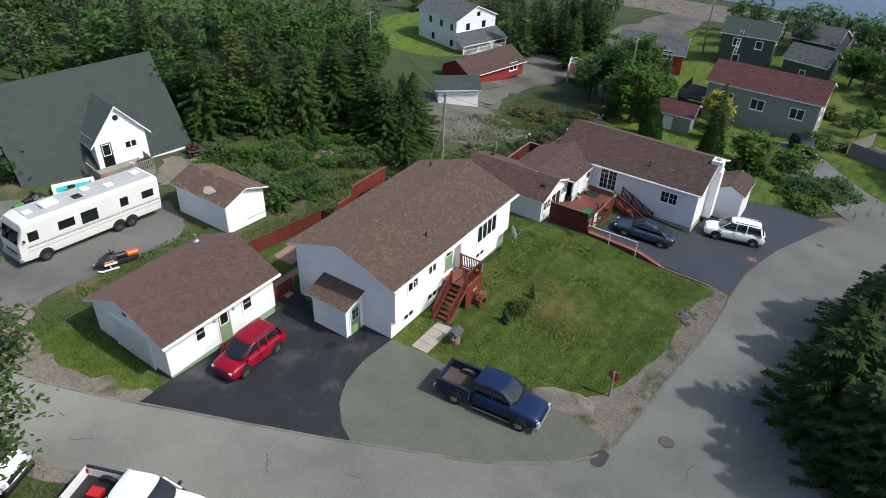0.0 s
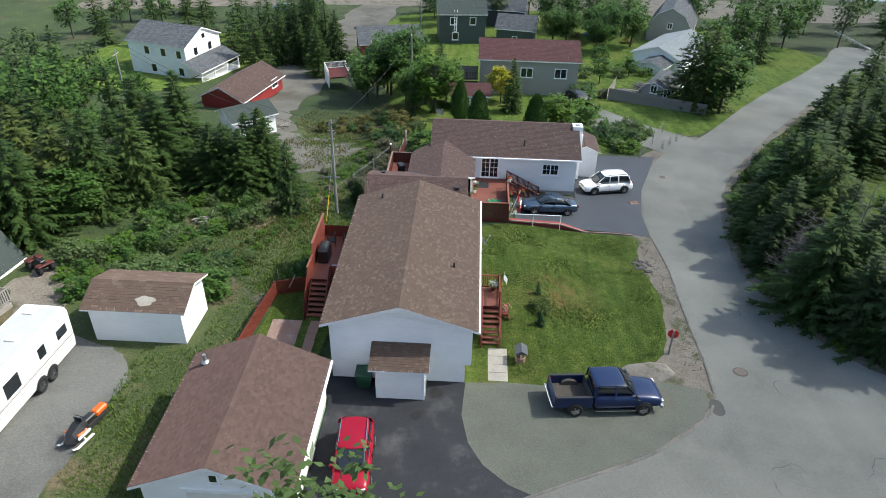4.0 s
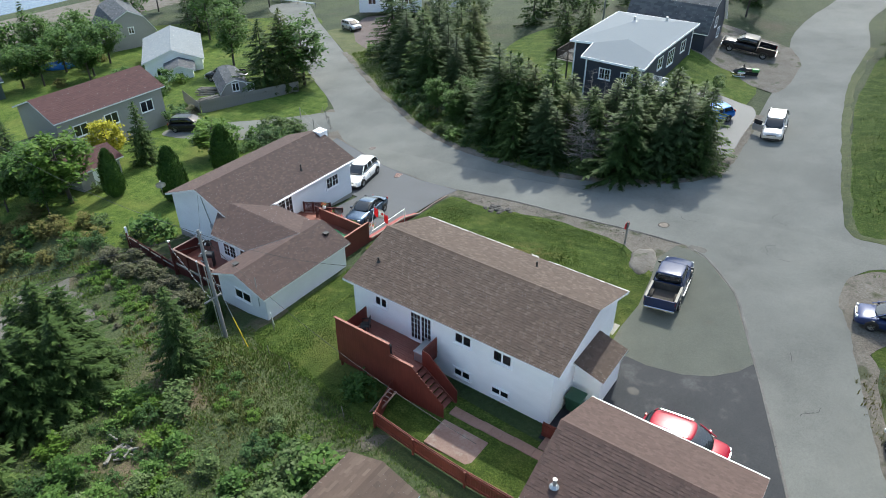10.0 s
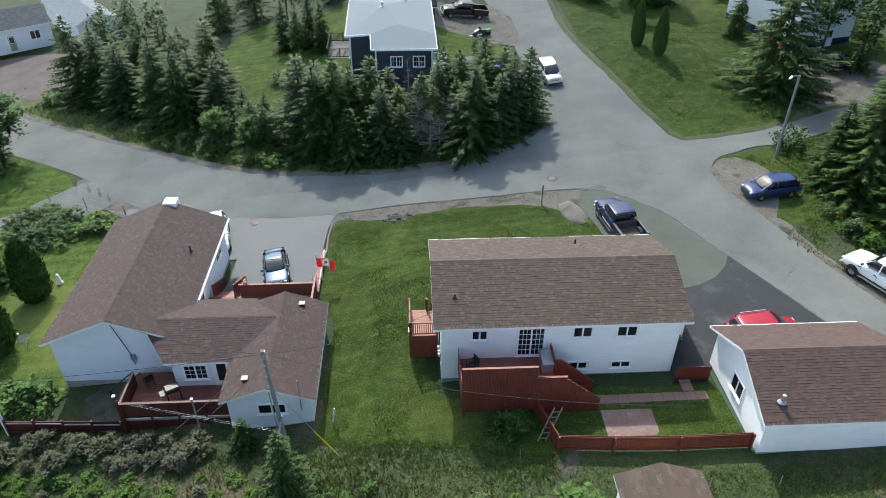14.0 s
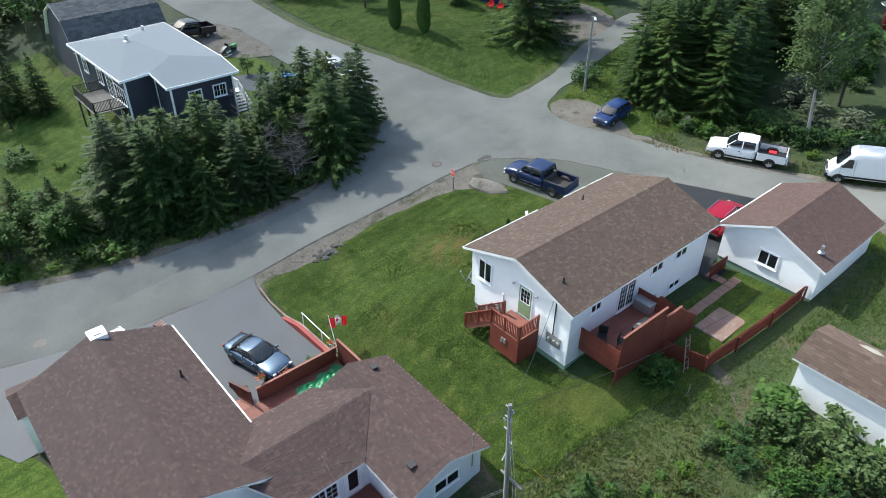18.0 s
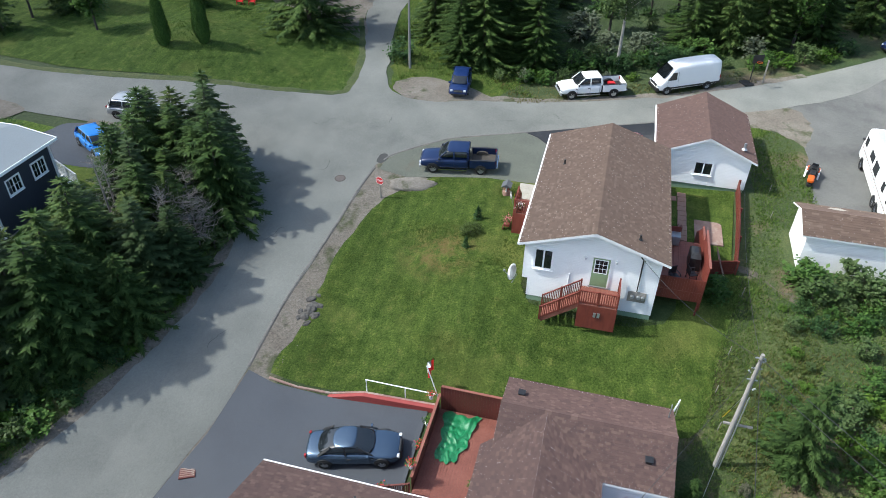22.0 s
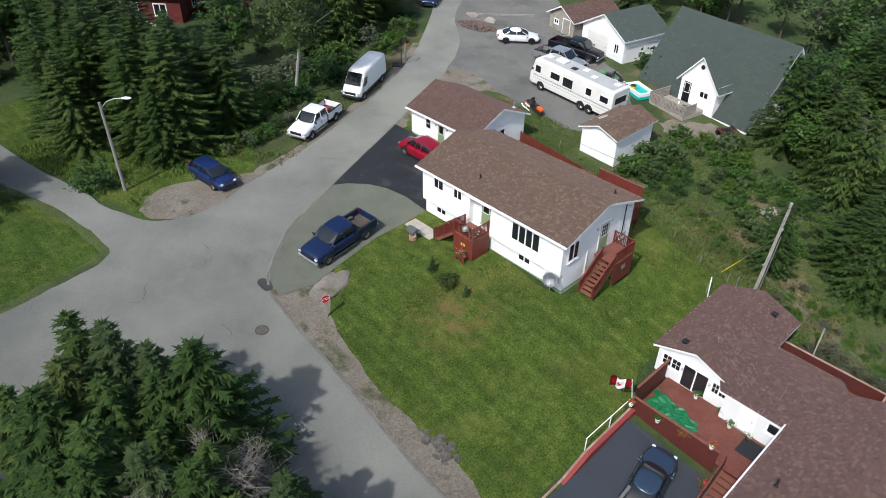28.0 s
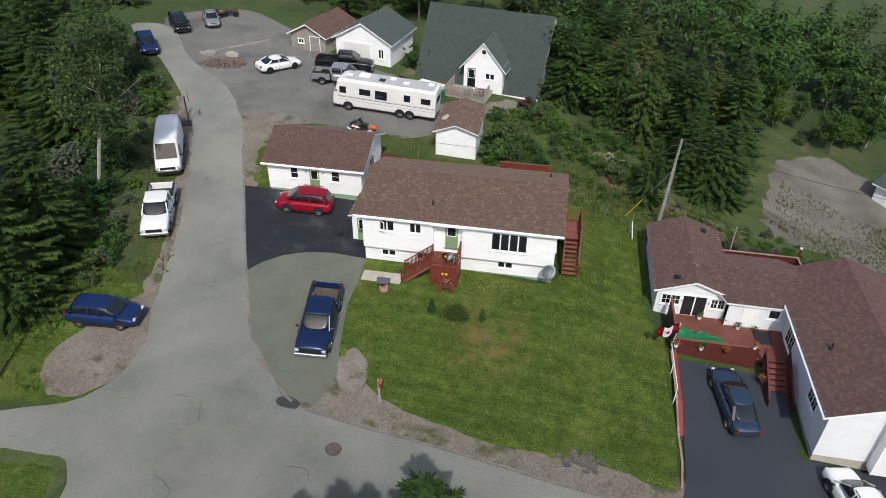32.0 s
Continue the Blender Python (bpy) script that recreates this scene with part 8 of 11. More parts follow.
def spruce_crown(seed, h=8.0, rmax=2.1, bare=0.03, material=None, thin=1.0, coarse=1.0, full=0.72, tier=0.0):
    """Whorls of drooping boughs, each with paired sprays of needles. tier: 0 for ragged growth, 1 for flat, well-spaced layers."""
    rnd = random.Random(seed)
    verts, faces = [], []
    z = h * bare
    loose = 1 - 0.75 * tier
    while z < h * 0.985:
        t = z / h
        r = rmax * (1 - t) ** full * rnd.uniform(0.78 + 0.1 * tier, 1.14) + 0.1
        if bare > 0.15:
            r *= min(1, 0.45 + (t - bare) * 2.2)
        n = max(4, int((5 + 7 * (1 - t)) * thin / coarse ** 0.5))
        off = rnd.uniform(0, 6.3)
        for k in range(n):
            a = off + (k + rnd.uniform(-0.35, 0.35)) * 2 * math.pi / n
            lump = 1 + 0.34 * noise.noise((math.cos(a) * 1.1 + seed, math.sin(a) * 1.1, z * 0.55))
            length = r * rnd.uniform(0.62 + 0.12 * tier, 1.18) * lump
            tilt = rnd.uniform(-0.36, -0.06 - 0.08 * tier) + 0.75 * max(0, t - 0.62)
            d = Vector((math.cos(a), math.sin(a), tilt)).normalized()
            p = Vector((0, 0, z + rnd.uniform(-0.14, 0.14) * loose))
            s = 0.26 * length
            while s < length:
                q = p + d * s + Vector((0, 0, (0.1 + 0.1 * tier) * (s / length) ** 2 * length))
                reach = (0.46 * (1 - 0.6 * s / length) + 0.14) * min(1.0, 0.5 + length * 0.4)
                for sd in (1, -1):
                    u = a + sd * rnd.uniform(0.3 + 0.2 * tier, 1.3)
                    w = Vector((math.cos(u), math.sin(u), tilt + rnd.uniform(-0.55, 0.4) * loose)).normalized()
                    needle(verts, faces, q, w, reach * rnd.uniform(0.5, 1.2), (0.055 + 0.035 * rnd.random()) * (1 + 0.35 * tier) * coarse, 0.2 * loose)
                s += rnd.uniform(0.07, 0.15) * coarse
            needle(verts, faces, p + d * (length - 0.24) + Vector((0, 0, 0.1 * tier * length)), d, 0.5, 0.1 * coarse, -0.1)
        z += (0.19 + 0.1 * (1 - t)) * rnd.uniform(0.75, 1.25) * coarse ** 0.7 * (1 + 0.62 * tier)
    for k in range(6):
        a = k * math.pi / 3
        sprig(verts, faces, Vector((0, 0, h * 0.95)), Vector((0.3 * math.cos(a), 0.3 * math.sin(a), 1)).normalized(), 0.5, 0.05)
    return mesh_from("crown", verts, faces, material or M_SPRUCE)


def trunk_mesh(h, r, material, limbs=0, seed=1, lean=0.0):
    rnd = random.Random(seed)
    bm = bmesh.new()
    cone(bm, (0, 0, -0.3), (lean * 0.5, 0, h * 0.5), r, r * 0.65, 8)
    cone(bm, (lean * 0.5, 0, h * 0.5), (lean, 0, h), r * 0.65, r * 0.12, 8)
    for k in range(limbs):
        z = h * rnd.uniform(0.45, 0.85)
        a = rnd.uniform(0, 6.3)
        ln = h * rnd.uniform(0.18, 0.34)
        x = lean * z / h
        cone(bm, (x, 0, z), (x + math.cos(a) * ln, math.sin(a) * ln, z + ln * rnd.uniform(0.4, 0.9)), r * 0.32, r * 0.06, 5)
    return finish("trunk", bm)


def cedar_crown(seed, h, r, count, material):
    """A dense column of upright sprays round a solid core."""
    rnd = random.Random(seed)
    verts, faces = [], []

    def girth(z, a):
        t = min(1.0, max(0.0, z / h))
        return r * (1 - t ** 2.6) ** 0.7 * min(1.0, 0.55 + 2.2 * t) * (1 + 0.22 * noise.noise((math.cos(a) * 1.6, math.sin(a) * 1.6, z * 1.3)))

    rings, k = 12, 14
    for i in range(rings + 1):
        z = 0.12 + (h - 0.3) * i / rings
        verts += [(0.82 * girth(z, j * 2 * math.pi / k) * math.cos(j * 2 * math.pi / k), 0.82 * girth(z, j * 2 * math.pi / k) * math.sin(j * 2 * math.pi / k), z) for j in range(k)]
    for i in range(rings):
        faces += [(i * k + j, i * k + (j + 1) % k, (i + 1) * k + (j + 1) % k, (i + 1) * k + j) for j in range(k)]
    for _ in range(count):
        z, a = 0.1 + (h - 0.15) * rnd.random() ** 0.85, rnd.uniform(0, 2 * math.pi)
        q = girth(z, a) * rnd.uniform(0.8, 1.02)
        p = Vector((q * math.cos(a), q * math.sin(a), z))
        out = Vector((math.cos(a), math.sin(a), 0))
        up = (Vector((0, 0, 1)) + out * rnd.uniform(0.1, 0.5) + Vector((rnd.uniform(-0.3, 0.3), rnd.uniform(-0.3, 0.3), 0))).normalized()
        side = (Vector((-math.sin(a), math.cos(a), 0)) + out * rnd.uniform(-0.7, 0.7)).normalized() * rnd.uniform(0.035, 0.06)
        ln = rnd.uniform(0.14, 0.28)
        o = len(verts)
        verts += [tuple(p), tuple(p + up * ln * 0.5 + side), tuple(p + up * ln), tuple(p + up * ln * 0.5 - side)]
        faces.append((o, o + 1, o + 2, o + 3))
    return mesh_from("crown", verts, faces, material)


def leafy_crown(seed, rx, rz, zc, clumps, per, leaf, material, hollow=0.55):
    """Leaves gathered in clumps through an uneven crown."""
    rnd = random.Random(seed)
    verts, faces = [], []
    for _ in range(clumps):
        while True:
            u = Vector((rnd.uniform(-1, 1), rnd.uniform(-1, 1), rnd.uniform(-1, 1)))
            if hollow < u.length < 1:
                break
        u *= 0.82 + 0.36 * noise.noise(u * 1.7 + Vector((seed, 0, 0)))
        c = Vector((u.x * rx, u.y * rx, zc + u.z * rz))
        cr = rnd.uniform(0.16, 0.3) * rx
        for _ in range(per):
            q = c + Vector((rnd.gauss(0, 0.5), rnd.gauss(0, 0.5), rnd.gauss(0, 0.36))) * cr
            d = Vector((rnd.uniform(-1, 1), rnd.uniform(-1, 1), rnd.uniform(-0.7, 0.45)))
            sprig(verts, faces, q, d.normalized(), leaf * rnd.uniform(0.7, 1.4), leaf * rnd.uniform(0.26, 0.42))
    return mesh_from("crown", verts, faces, material)


def dead_crown(seed, h, r, boughs=46, twigs=4):
    rnd = random.Random(seed)
    bm = bmesh.new()
    for _ in range(boughs):
        z, a, ln = h * rnd.uniform(0.2, 0.95), rnd.uniform(0, 6.3), r * rnd.uniform(0.4, 1.1)
        ln *= 1.25 - z / h
        p = Vector((math.cos(a) * ln, math.sin(a) * ln, z + ln * rnd.uniform(-0.1, 0.5)))
        cone(bm, (0, 0, z), p, 0.014, 0.005, 4)
        for _ in range(twigs):
            t = rnd.uniform(0.4, 1)
            q = Vector((0, 0, z)).lerp(p, t)
            cone(bm, q, q + Vector((rnd.uniform(-0.5, 0.5), rnd.uniform(-0.5, 0.5), rnd.uniform(-0.1, 0.45))), 0.007, 0.002, 3)
    return finish("branches", bm)


KINDS = {
    "spruce_a": (trunk_mesh(7.6, 0.13, M_BARK), spruce_crown(1, 8.0, 2.2)),
    "spruce_b": (trunk_mesh(7.6, 0.13, M_BARK), spruce_crown(2, 8.0, 1.85)),
    "spruce_c": (trunk_mesh(7.6, 0.14, M_BARK), spruce_crown(3, 8.0, 2.5, 0.03, None, 1.1, 1.0, 0.85, 0.8)),
    "spruce_d": (trunk_mesh(7.8, 0.13, M_BARK, 14, 4), spruce_crown(4, 8.0, 2.1, 0.2, None, 0.85)),
    "bushy_a": (trunk_mesh(7.4, 0.14, M_BARK), spruce_crown(31, 8.0, 2.6, 0.02, None, 1.0, 1.05, 0.82, 0.25)),
    "bushy_b": (trunk_mesh(7.4, 0.14, M_BARK), spruce_crown(32, 8.0, 2.4, 0.02, M_SPRUCE_OLIVE, 1.0, 1.05, 0.8, 0.3)),
    "bushy_c": (trunk_mesh(7.4, 0.14, M_BARK), spruce_crown(33, 8.0, 2.8, 0.02, None, 0.95, 1.05, 0.78, 0.4)),
    "tall_a": (trunk_mesh(10.6, 0.18, M_BARK), spruce_crown(41, 11.2, 3.3, 0.03, None, 1.15, 1.0, 0.84, 1.0)),
    "tall_b": (trunk_mesh(10.6, 0.18, M_BARK), spruce_crown(42, 11.2, 2.9, 0.03, None, 1.1, 1.0, 0.8, 0.75)),
    "blue": (trunk_mesh(7.6, 0.14, M_BARK), spruce_crown(5, 8.0, 2.4, 0.03, M_SPRUCE2, 1.05, 1.0, 0.85, 0.9)),
    "dead": (trunk_mesh(6.6, 0.1, M_DEADWOOD), dead_crown(6, 7.0, 1.5)),
    "twigs": (trunk_mesh(2.6, 0.05, M_DEADWOOD), dead_crown(60, 3.6, 1.5, 60, 6)),
    "leafy_a": (trunk_mesh(5.6, 0.16, M_BARK, 9, 7), leafy_crown(7, 2.6, 2.5, 4.3, 84, 36, 0.32, M_LEAF, 0.5)),
    "leafy_b": (trunk_mesh(5.8, 0.14, M_BARK, 9, 8), leafy_crown(8, 2.2, 3.0, 4.5, 84, 34, 0.31, M_LEAF, 0.5)),
    "birch": (trunk_mesh(8.0, 0.12, M_BIRCH, 7, 9, 0.5), leafy_crown(9, 2.1, 3.7, 6.3, 150, 44, 0.18, M_LEAF_BIRCH, 0.3)),
    "lime": (trunk_mesh(4.6, 0.13, M_BARK, 9, 10), leafy_crown(10, 2.0, 2.4, 3.3, 76, 34, 0.3, M_LEAF_LIME, 0.5)),
    "gold": (trunk_mesh(3.6, 0.1, M_BARK, 8, 11), leafy_crown(11, 1.7, 1.9, 2.5, 76, 34, 0.26, M_LEAF_GOLD, 0.5)),
    "purple": (trunk_mesh(6.0, 0.16, M_BARK, 9, 12), leafy_crown(12, 3.2, 3.0, 5.4, 64, 34, 0.28, M_LEAF_RED)),
    "cedar": (trunk_mesh(2.6, 0.08, M_BARK), cedar_crown(13, 3.5, 0.62, 2600, M_CEDAR_LIT)),
    "round": (trunk_mesh(1.6, 0.09, M_BARK, 5, 14), leafy_crown(14, 1.3, 1.2, 1.9, 44, 34, 0.18, M_LEAF)),
    "bush_a": (trunk_mesh(0.6, 0.05, M_BARK, 6, 15), leafy_crown(15, 1.0, 0.75, 0.55, 26, 22, 0.2, M_LEAF, 0.45)),
    "bush_b": (trunk_mesh(0.7, 0.05, M_BARK, 6, 16), leafy_crown(16, 0.9, 0.9, 0.7, 26, 22, 0.18, M_LEAF_BIRCH, 0.45)),
    "bush_lime": (trunk_mesh(0.6, 0.05, M_BARK, 6, 17), leafy_crown(17, 1.0, 0.75, 0.55, 26, 22, 0.2, M_LEAF_LIME, 0.45)),
    "bush_pale": (trunk_mesh(0.7, 0.05, M_BARK, 6, 18), leafy_crown(18, 1.0, 0.9, 0.7, 26, 22, 0.19, M_LEAF_PALE, 0.45)),
    "bush_straw": (trunk_mesh(0.6, 0.05, M_BARK, 6, 22), leafy_crown(22, 1.1, 0.7, 0.5, 30, 22, 0.2, M_STRAW, 0.45)),
    "bush_mauve": (trunk_mesh(0.6, 0.05, M_BARK, 6, 23), leafy_crown(23, 0.7, 0.8, 0.6, 34, 18, 0.17, M_MAUVE, 0.5)),
    "bush_dark": (trunk_mesh(0.6, 0.05, M_BARK, 6, 19), leafy_crown(19, 0.9, 0.8, 0.6, 28, 24, 0.15, M_CEDAR, 0.45)),
    "dwarf_cedar": (trunk_mesh(0.7, 0.04, M_BARK), leafy_crown(20, 0.26, 0.62, 0.6, 34, 22, 0.13, M_CEDAR, 0.5)),
    "juniper": (trunk_mesh(0.4, 0.05, M_BARK, 6, 21), leafy_crown(21, 0.85, 0.5, 0.35, 60, 30, 0.1, M_SPRUCE_OLIVE, 0.5)),
}
for v in KINDS["dwarf_cedar"][1].vertices:
    k = max(0.12, 1.35 - v.co.z)
    v.co.x, v.co.y = v.co.x * k, v.co.y * k
LABELS = {
    "tall": ("tall dark spruce with layered drooping boughs", "spruce"),
    "bushy": ("bushy green spruce with ragged dense boughs", "spruce"), "twigs": ("leafless grey twiggy shrub", "dead shrub"),
    "spruce": ("dark green spruce with drooping boughs", "spruce"), "blue": ("blue-green spruce with dense boughs", "spruce"), "dead": ("bare grey dead conifer", "dead tree"),
    "leafy": ("leafy green broadleaf tree", "tree"), "birch": ("slender birch with pale trunk and light leaves", "birch"), "lime": ("bright lime green tree", "tree"), "gold": ("golden yellow leaved tree", "tree"),
    "purple": ("dark purple-leaved maple tree", "tree"), "cedar": ("dense columnar green cedar", "cedar"), "round": ("small round-crowned garden tree", "tree"), "bush": ("leafy green shrub in rough grass", "shrub"),
    "dwarf": ("dwarf conical cedar on the lawn", "cedar"), "juniper": ("low spreading round shrub on the lawn", "shrub"),
}
grow = random.Random(42)


def plant(kind, x, y, scale=1.0, wide=1.0, sink=0.06, lean=None):
    trunk, crown = KINDS[kind]
    key = kind.split("_")[0]
    name = {"bush": "shrub", "juniper": "shrub"}.get(key, "tree")
    turn = (grow.uniform(-2, 2), grow.uniform(-2, 2), grow.uniform(0, 360)) if lean is None else (0, lean, 0)
    t = thing(name, pose(x, y, float(hz(x, y)) - sink, *turn) @ Matrix.Diagonal((scale * wide, scale * wide, scale, 1)), *LABELS[key])
    part("trunk", trunk, None, t)
    part("crown", crown, None, t)
    if not trunk.materials:
        trunk.materials.append(M_DEADWOOD if kind in ("dead", "twigs") else M_BIRCH if kind == "birch" else M_BARK)
    if not crown.materials:
        crown.materials.append(M_DEADWOOD)


def inside(poly, x, y):
    hit = False
    for (a, b), (c, d) in zip(poly, poly[1:] + poly[:1]):
        if (b > y) != (d > y) and x < (c - a) * (y - b) / (d - b) + a:
            hit = not hit
    return hit


STOOD = []


FAR_KINDS = {"s": (spruce_crown(51, 8.0, 2.3, 0.03, None, 1.0, 2.1), M_SPRUCE), "t": (spruce_crown(52, 8.0, 1.9, 0.05, None, 1.0, 2.1), M_SPRUCE), "l": (leafy_crown(53, 2.5, 2.6, 4.7, 46, 16, 0.5, M_LEAF), M_LEAF), "b": (leafy_crown(54, 2.2, 3.2, 5.4, 46, 16, 0.45, M_LEAF_BIRCH), M_LEAF_BIRCH)}
FAR = []


def far_wood(poly, count, gap, kinds, lo, hi, seed):
    """Trees that the camera never passes near: gathered, and joined into one thicket at the end."""
    rnd = random.Random(seed)
    xs, ys = zip(*poly)
    made = 0
    for _ in range(count * 30):
        x, y = rnd.uniform(min(xs), max(xs)), rnd.uniform(min(ys), max(ys))
        if not inside(poly, x, y) or any((x - a) ** 2 + (y - b) ** 2 < (gap * 0.5 + g * 0.5) ** 2 for a, b, g in STOOD):
            continue
        STOOD.append((x, y, gap))
        s = rnd.uniform(lo, hi)
        FAR.append((rnd.choice(kinds), pose(x, y, float(hz(x, y)) - 0.1, rnd.uniform(-2, 2), 0, rnd.uniform(0, 360)) @ Matrix.Diagonal((s * rnd.uniform(0.9, 1.2), s, s, 1))))
        made += 1
        if made == count:
            break


def join_far():
    mats = [M_SPRUCE, M_LEAF, M_LEAF_BIRCH, M_BARK]
    vs, fs, idx, o = [], [], [], 0
    bm = bmesh.new()
    cone(bm, (0, 0, -0.3), (0, 0, 6.5), 0.14, 0.04, 6)
    stem = finish("stem", bm)
    for kind, m in FAR:
        crown, mt = FAR_KINDS[kind]
        for me, material in ((crown, mt), (stem, M_BARK)):
            co = np.empty(len(me.vertices) * 3)
            me.vertices.foreach_get("co", co)
            co = co.reshape(-1, 3) @ np.array(m.to_3x3()).T + np.array(m.translation)
            vs.append(co)
            fs += [tuple(i + o for i in p.vertices) for p in me.polygons]
            idx += [mats.index(material)] * len(me.polygons)
            o += len(co)
    me = bpy.data.meshes.new("far_woods")
    me.from_pydata(np.concatenate(vs).tolist(), [], fs)
    for mt in mats:
        me.materials.append(mt)
    me.polygons.foreach_set("material_index", idx)
    tagged(new("far_woods", me), "mixed woods of spruce and broadleaf trees", "woods", kind="stuff")


def wood(poly, count, gap, kinds, lo, hi, seed, wide=(0.9, 1.15)):
    """Scatters trees of some kinds in an outline, no two nearer than gap."""
    rnd = random.Random(seed)
    xs, ys = zip(*poly)
    made = 0
    for _ in range(count * 30):
        x, y = rnd.uniform(min(xs), max(xs)), rnd.uniform(min(ys), max(ys))
        if not inside(poly, x, y) or any((x - a) ** 2 + (y - b) ** 2 < (gap * 0.5 + g * 0.5) ** 2 for a, b, g in STOOD):
            continue
        STOOD.append((x, y, gap))
        plant(rnd.choice(kinds), x, y, rnd.uniform(lo, hi), rnd.uniform(*wide))
        made += 1
        if made == count:
            break


SPR = ("spruce_a", "spruce_b", "spruce_c", "spruce_a", "spruce_d")
BUSHY = ("bushy_a", "bushy_a", "bushy_b", "bushy_c", "bushy_a", "blue", "spruce_c")
# wooded bank between the roads
for x, y, k, sc in ((10.6, -23.3, "twigs", 1.3), (12.4, -22.0, "twigs", 1.25), (13.4, -23.2, "twigs", 1.4), (14.2, -26.6, "dead", 0.95), (13.0, -27.2, "dead", 0.85), (11.6, -22.2, "twigs", 1.0)):
    plant(k, x, y, sc, 1.1)
    STOOD.append((x, y, 0.8))
wood([(3.2, -25.6), (5, -23.4), (9.9, -21.9), (16, -21.4), (20.5, -22.2), (20.5, -26), (12, -28.2), (5, -30.5)], 34, 1.7, BUSHY, 0.66, 1.0, 1, (1.2, 1.5))
wood([(32, -30.4), (45, -39), (54, -46), (52, -50.5), (42, -47.5), (36, -42.5), (32, -36)], 26, 2.3, BUSHY, 0.8, 1.12, 2, (1.15, 1.45))
wood([(20.6, -22.6), (22, -24), (24, -25.2), (24.6, -28.4), (21, -28)], 9, 1.6, BUSHY, 0.85, 1.08, 33, (1.2, 1.45))
wood([(24.6, -25), (28, -26.2), (34, -29), (34, -33), (30, -32), (25, -29)], 16, 1.3, ("bushy_a", "bushy_c", "bush_dark", "leafy_b", "bush_a"), 0.38, 0.6, 34, (1.0, 1.3))
wood([(3.2, -24.6), (4.4, -22.6), (10, -21.2), (16, -20.7), (22, -21.6), (28, -23.4), (34, -26.5), (44, -33), (42, -34.6), (26, -25), (10, -23)], 46, 0.8, ("bush_a", "bush_dark", "bush_lime", "bush_b", "bush_dark"), 0.5, 1.15, 3)
far_wood([(10, -62), (26, -60), (40, -62), (44, -72), (34, -84), (10, -84)], 30, 2.6, 'sstl', 0.8, 1.2, 4)
far_wood([(46, -56), (54, -58), (56, -64), (48, -66)], 7, 2.6, 'ssb', 0.7, 1.0, 41)
# woods west of the lane
for x, y, k, sc, wd in ((-19.6, -9.4, "tall_a", 0.9, 1.0), (-20.6, -4.6, "tall_a", 0.84, 1.0), (-22.3, -7.6, "tall_b", 0.9, 1.05), (-21.2, -12.0, "tall_b", 0.86, 1.0), (-23.6, -11.2, "tall_a", 0.92, 0.95), (-25.8, -13.8, "tall_b", 0.85, 1.05), (-25.4, -9.0, "tall_b", 0.95, 1.0), (-27.9, -11.6, "tall_a", 0.95, 1.0), (-23.9, -4.6, "tall_b", 0.7, 0.9), (-28.4, -15.6, "tall_b", 0.8, 1.0), (-28.6, -7.2, "tall_a", 0.8, 1.0), (-31.0, -13.0, "tall_b", 0.95, 1.0), (-31.8, -9.0, "tall_a", 0.95, 1.0), (-29.0, 10.0, "tall_b", 0.85, 1.0), (-32.4, 12.6, "tall_a", 0.8, 1.0), (-30.0, 17.0, "tall_b", 0.8, 1.1), (-18.4, -11.4, "tall_b", 0.62, 1.1), (-26.6, -6.0, "tall_a", 0.78, 1.0), (-21.8, -9.8, "tall_b", 0.8, 1.0), (-24.6, -15.6, "tall_a", 0.72, 1.0)):
    plant(k, x, y, sc, wd * 1.28)
    STOOD.append((x, y, 3.0))
wood([(-21, -1.5), (-20.6, 2), (-22.4, 7.5), (-25.2, 12), (-27.6, 10.5), (-25, 6.5), (-23.4, 1.5)], 17, 1.3, ("bush_dark", "bush_a", "bush_dark", "bush_b"), 1.1, 1.8, 5)
wood([(-28, -3), (-27.6, 6), (-30, 8), (-37, 9), (-38, 0), (-34, -6)], 9, 2.6, ("bush_a", "bush_b", "leafy_b", "bush_dark"), 0.8, 1.4, 51)
for x, y, k, sc in ((-39.5, 9.0, "purple", 1.25), (-37.0, 6.0, "purple", 0.9), (-41.5, 12.5, "purple", 1.1)):
    plant(k, x, y, sc)
    STOOD.append((x, y, 3.5))
wood([(-28, 13), (-29, 18), (-34, 24.6), (-42, 34), (-64, 32), (-64, 14), (-44, 14), (-36, 11)], 44, 2.8, SPR + ("leafy_a", "leafy_b", "spruce_c", "tall_b"), 0.9, 1.35, 6)
wood([(-32, -7), (-34, -16), (-48, -22), (-64, -20), (-64, -8), (-46, -8), (-41, -4)], 26, 2.9, SPR + ("leafy_a", "spruce_c", "tall_a"), 0.9, 1.3, 61)
wood([(-16, -8.5), (-17, -3), (-18.6, 2), (-21.6, 8), (-23.8, 14), (-27.4, 19), (-24.6, 14.5), (-20.6, 6)], 26, 1.1, ("bush_a", "bush_b", "bush_lime", "bush_pale"), 0.6, 1.25, 7)
far_wood([(-20, -28), (-36, -30), (-44, -24), (-60, -30), (-60, -60), (-40, -64), (-36, -48)], 30, 2.8, 'sstl', 0.9, 1.35, 8)
far_wood([(-30, -50), (-6, -56), (-6, -84), (-40, -84)], 26, 2.8, 'sstl', 0.9, 1.3, 9)
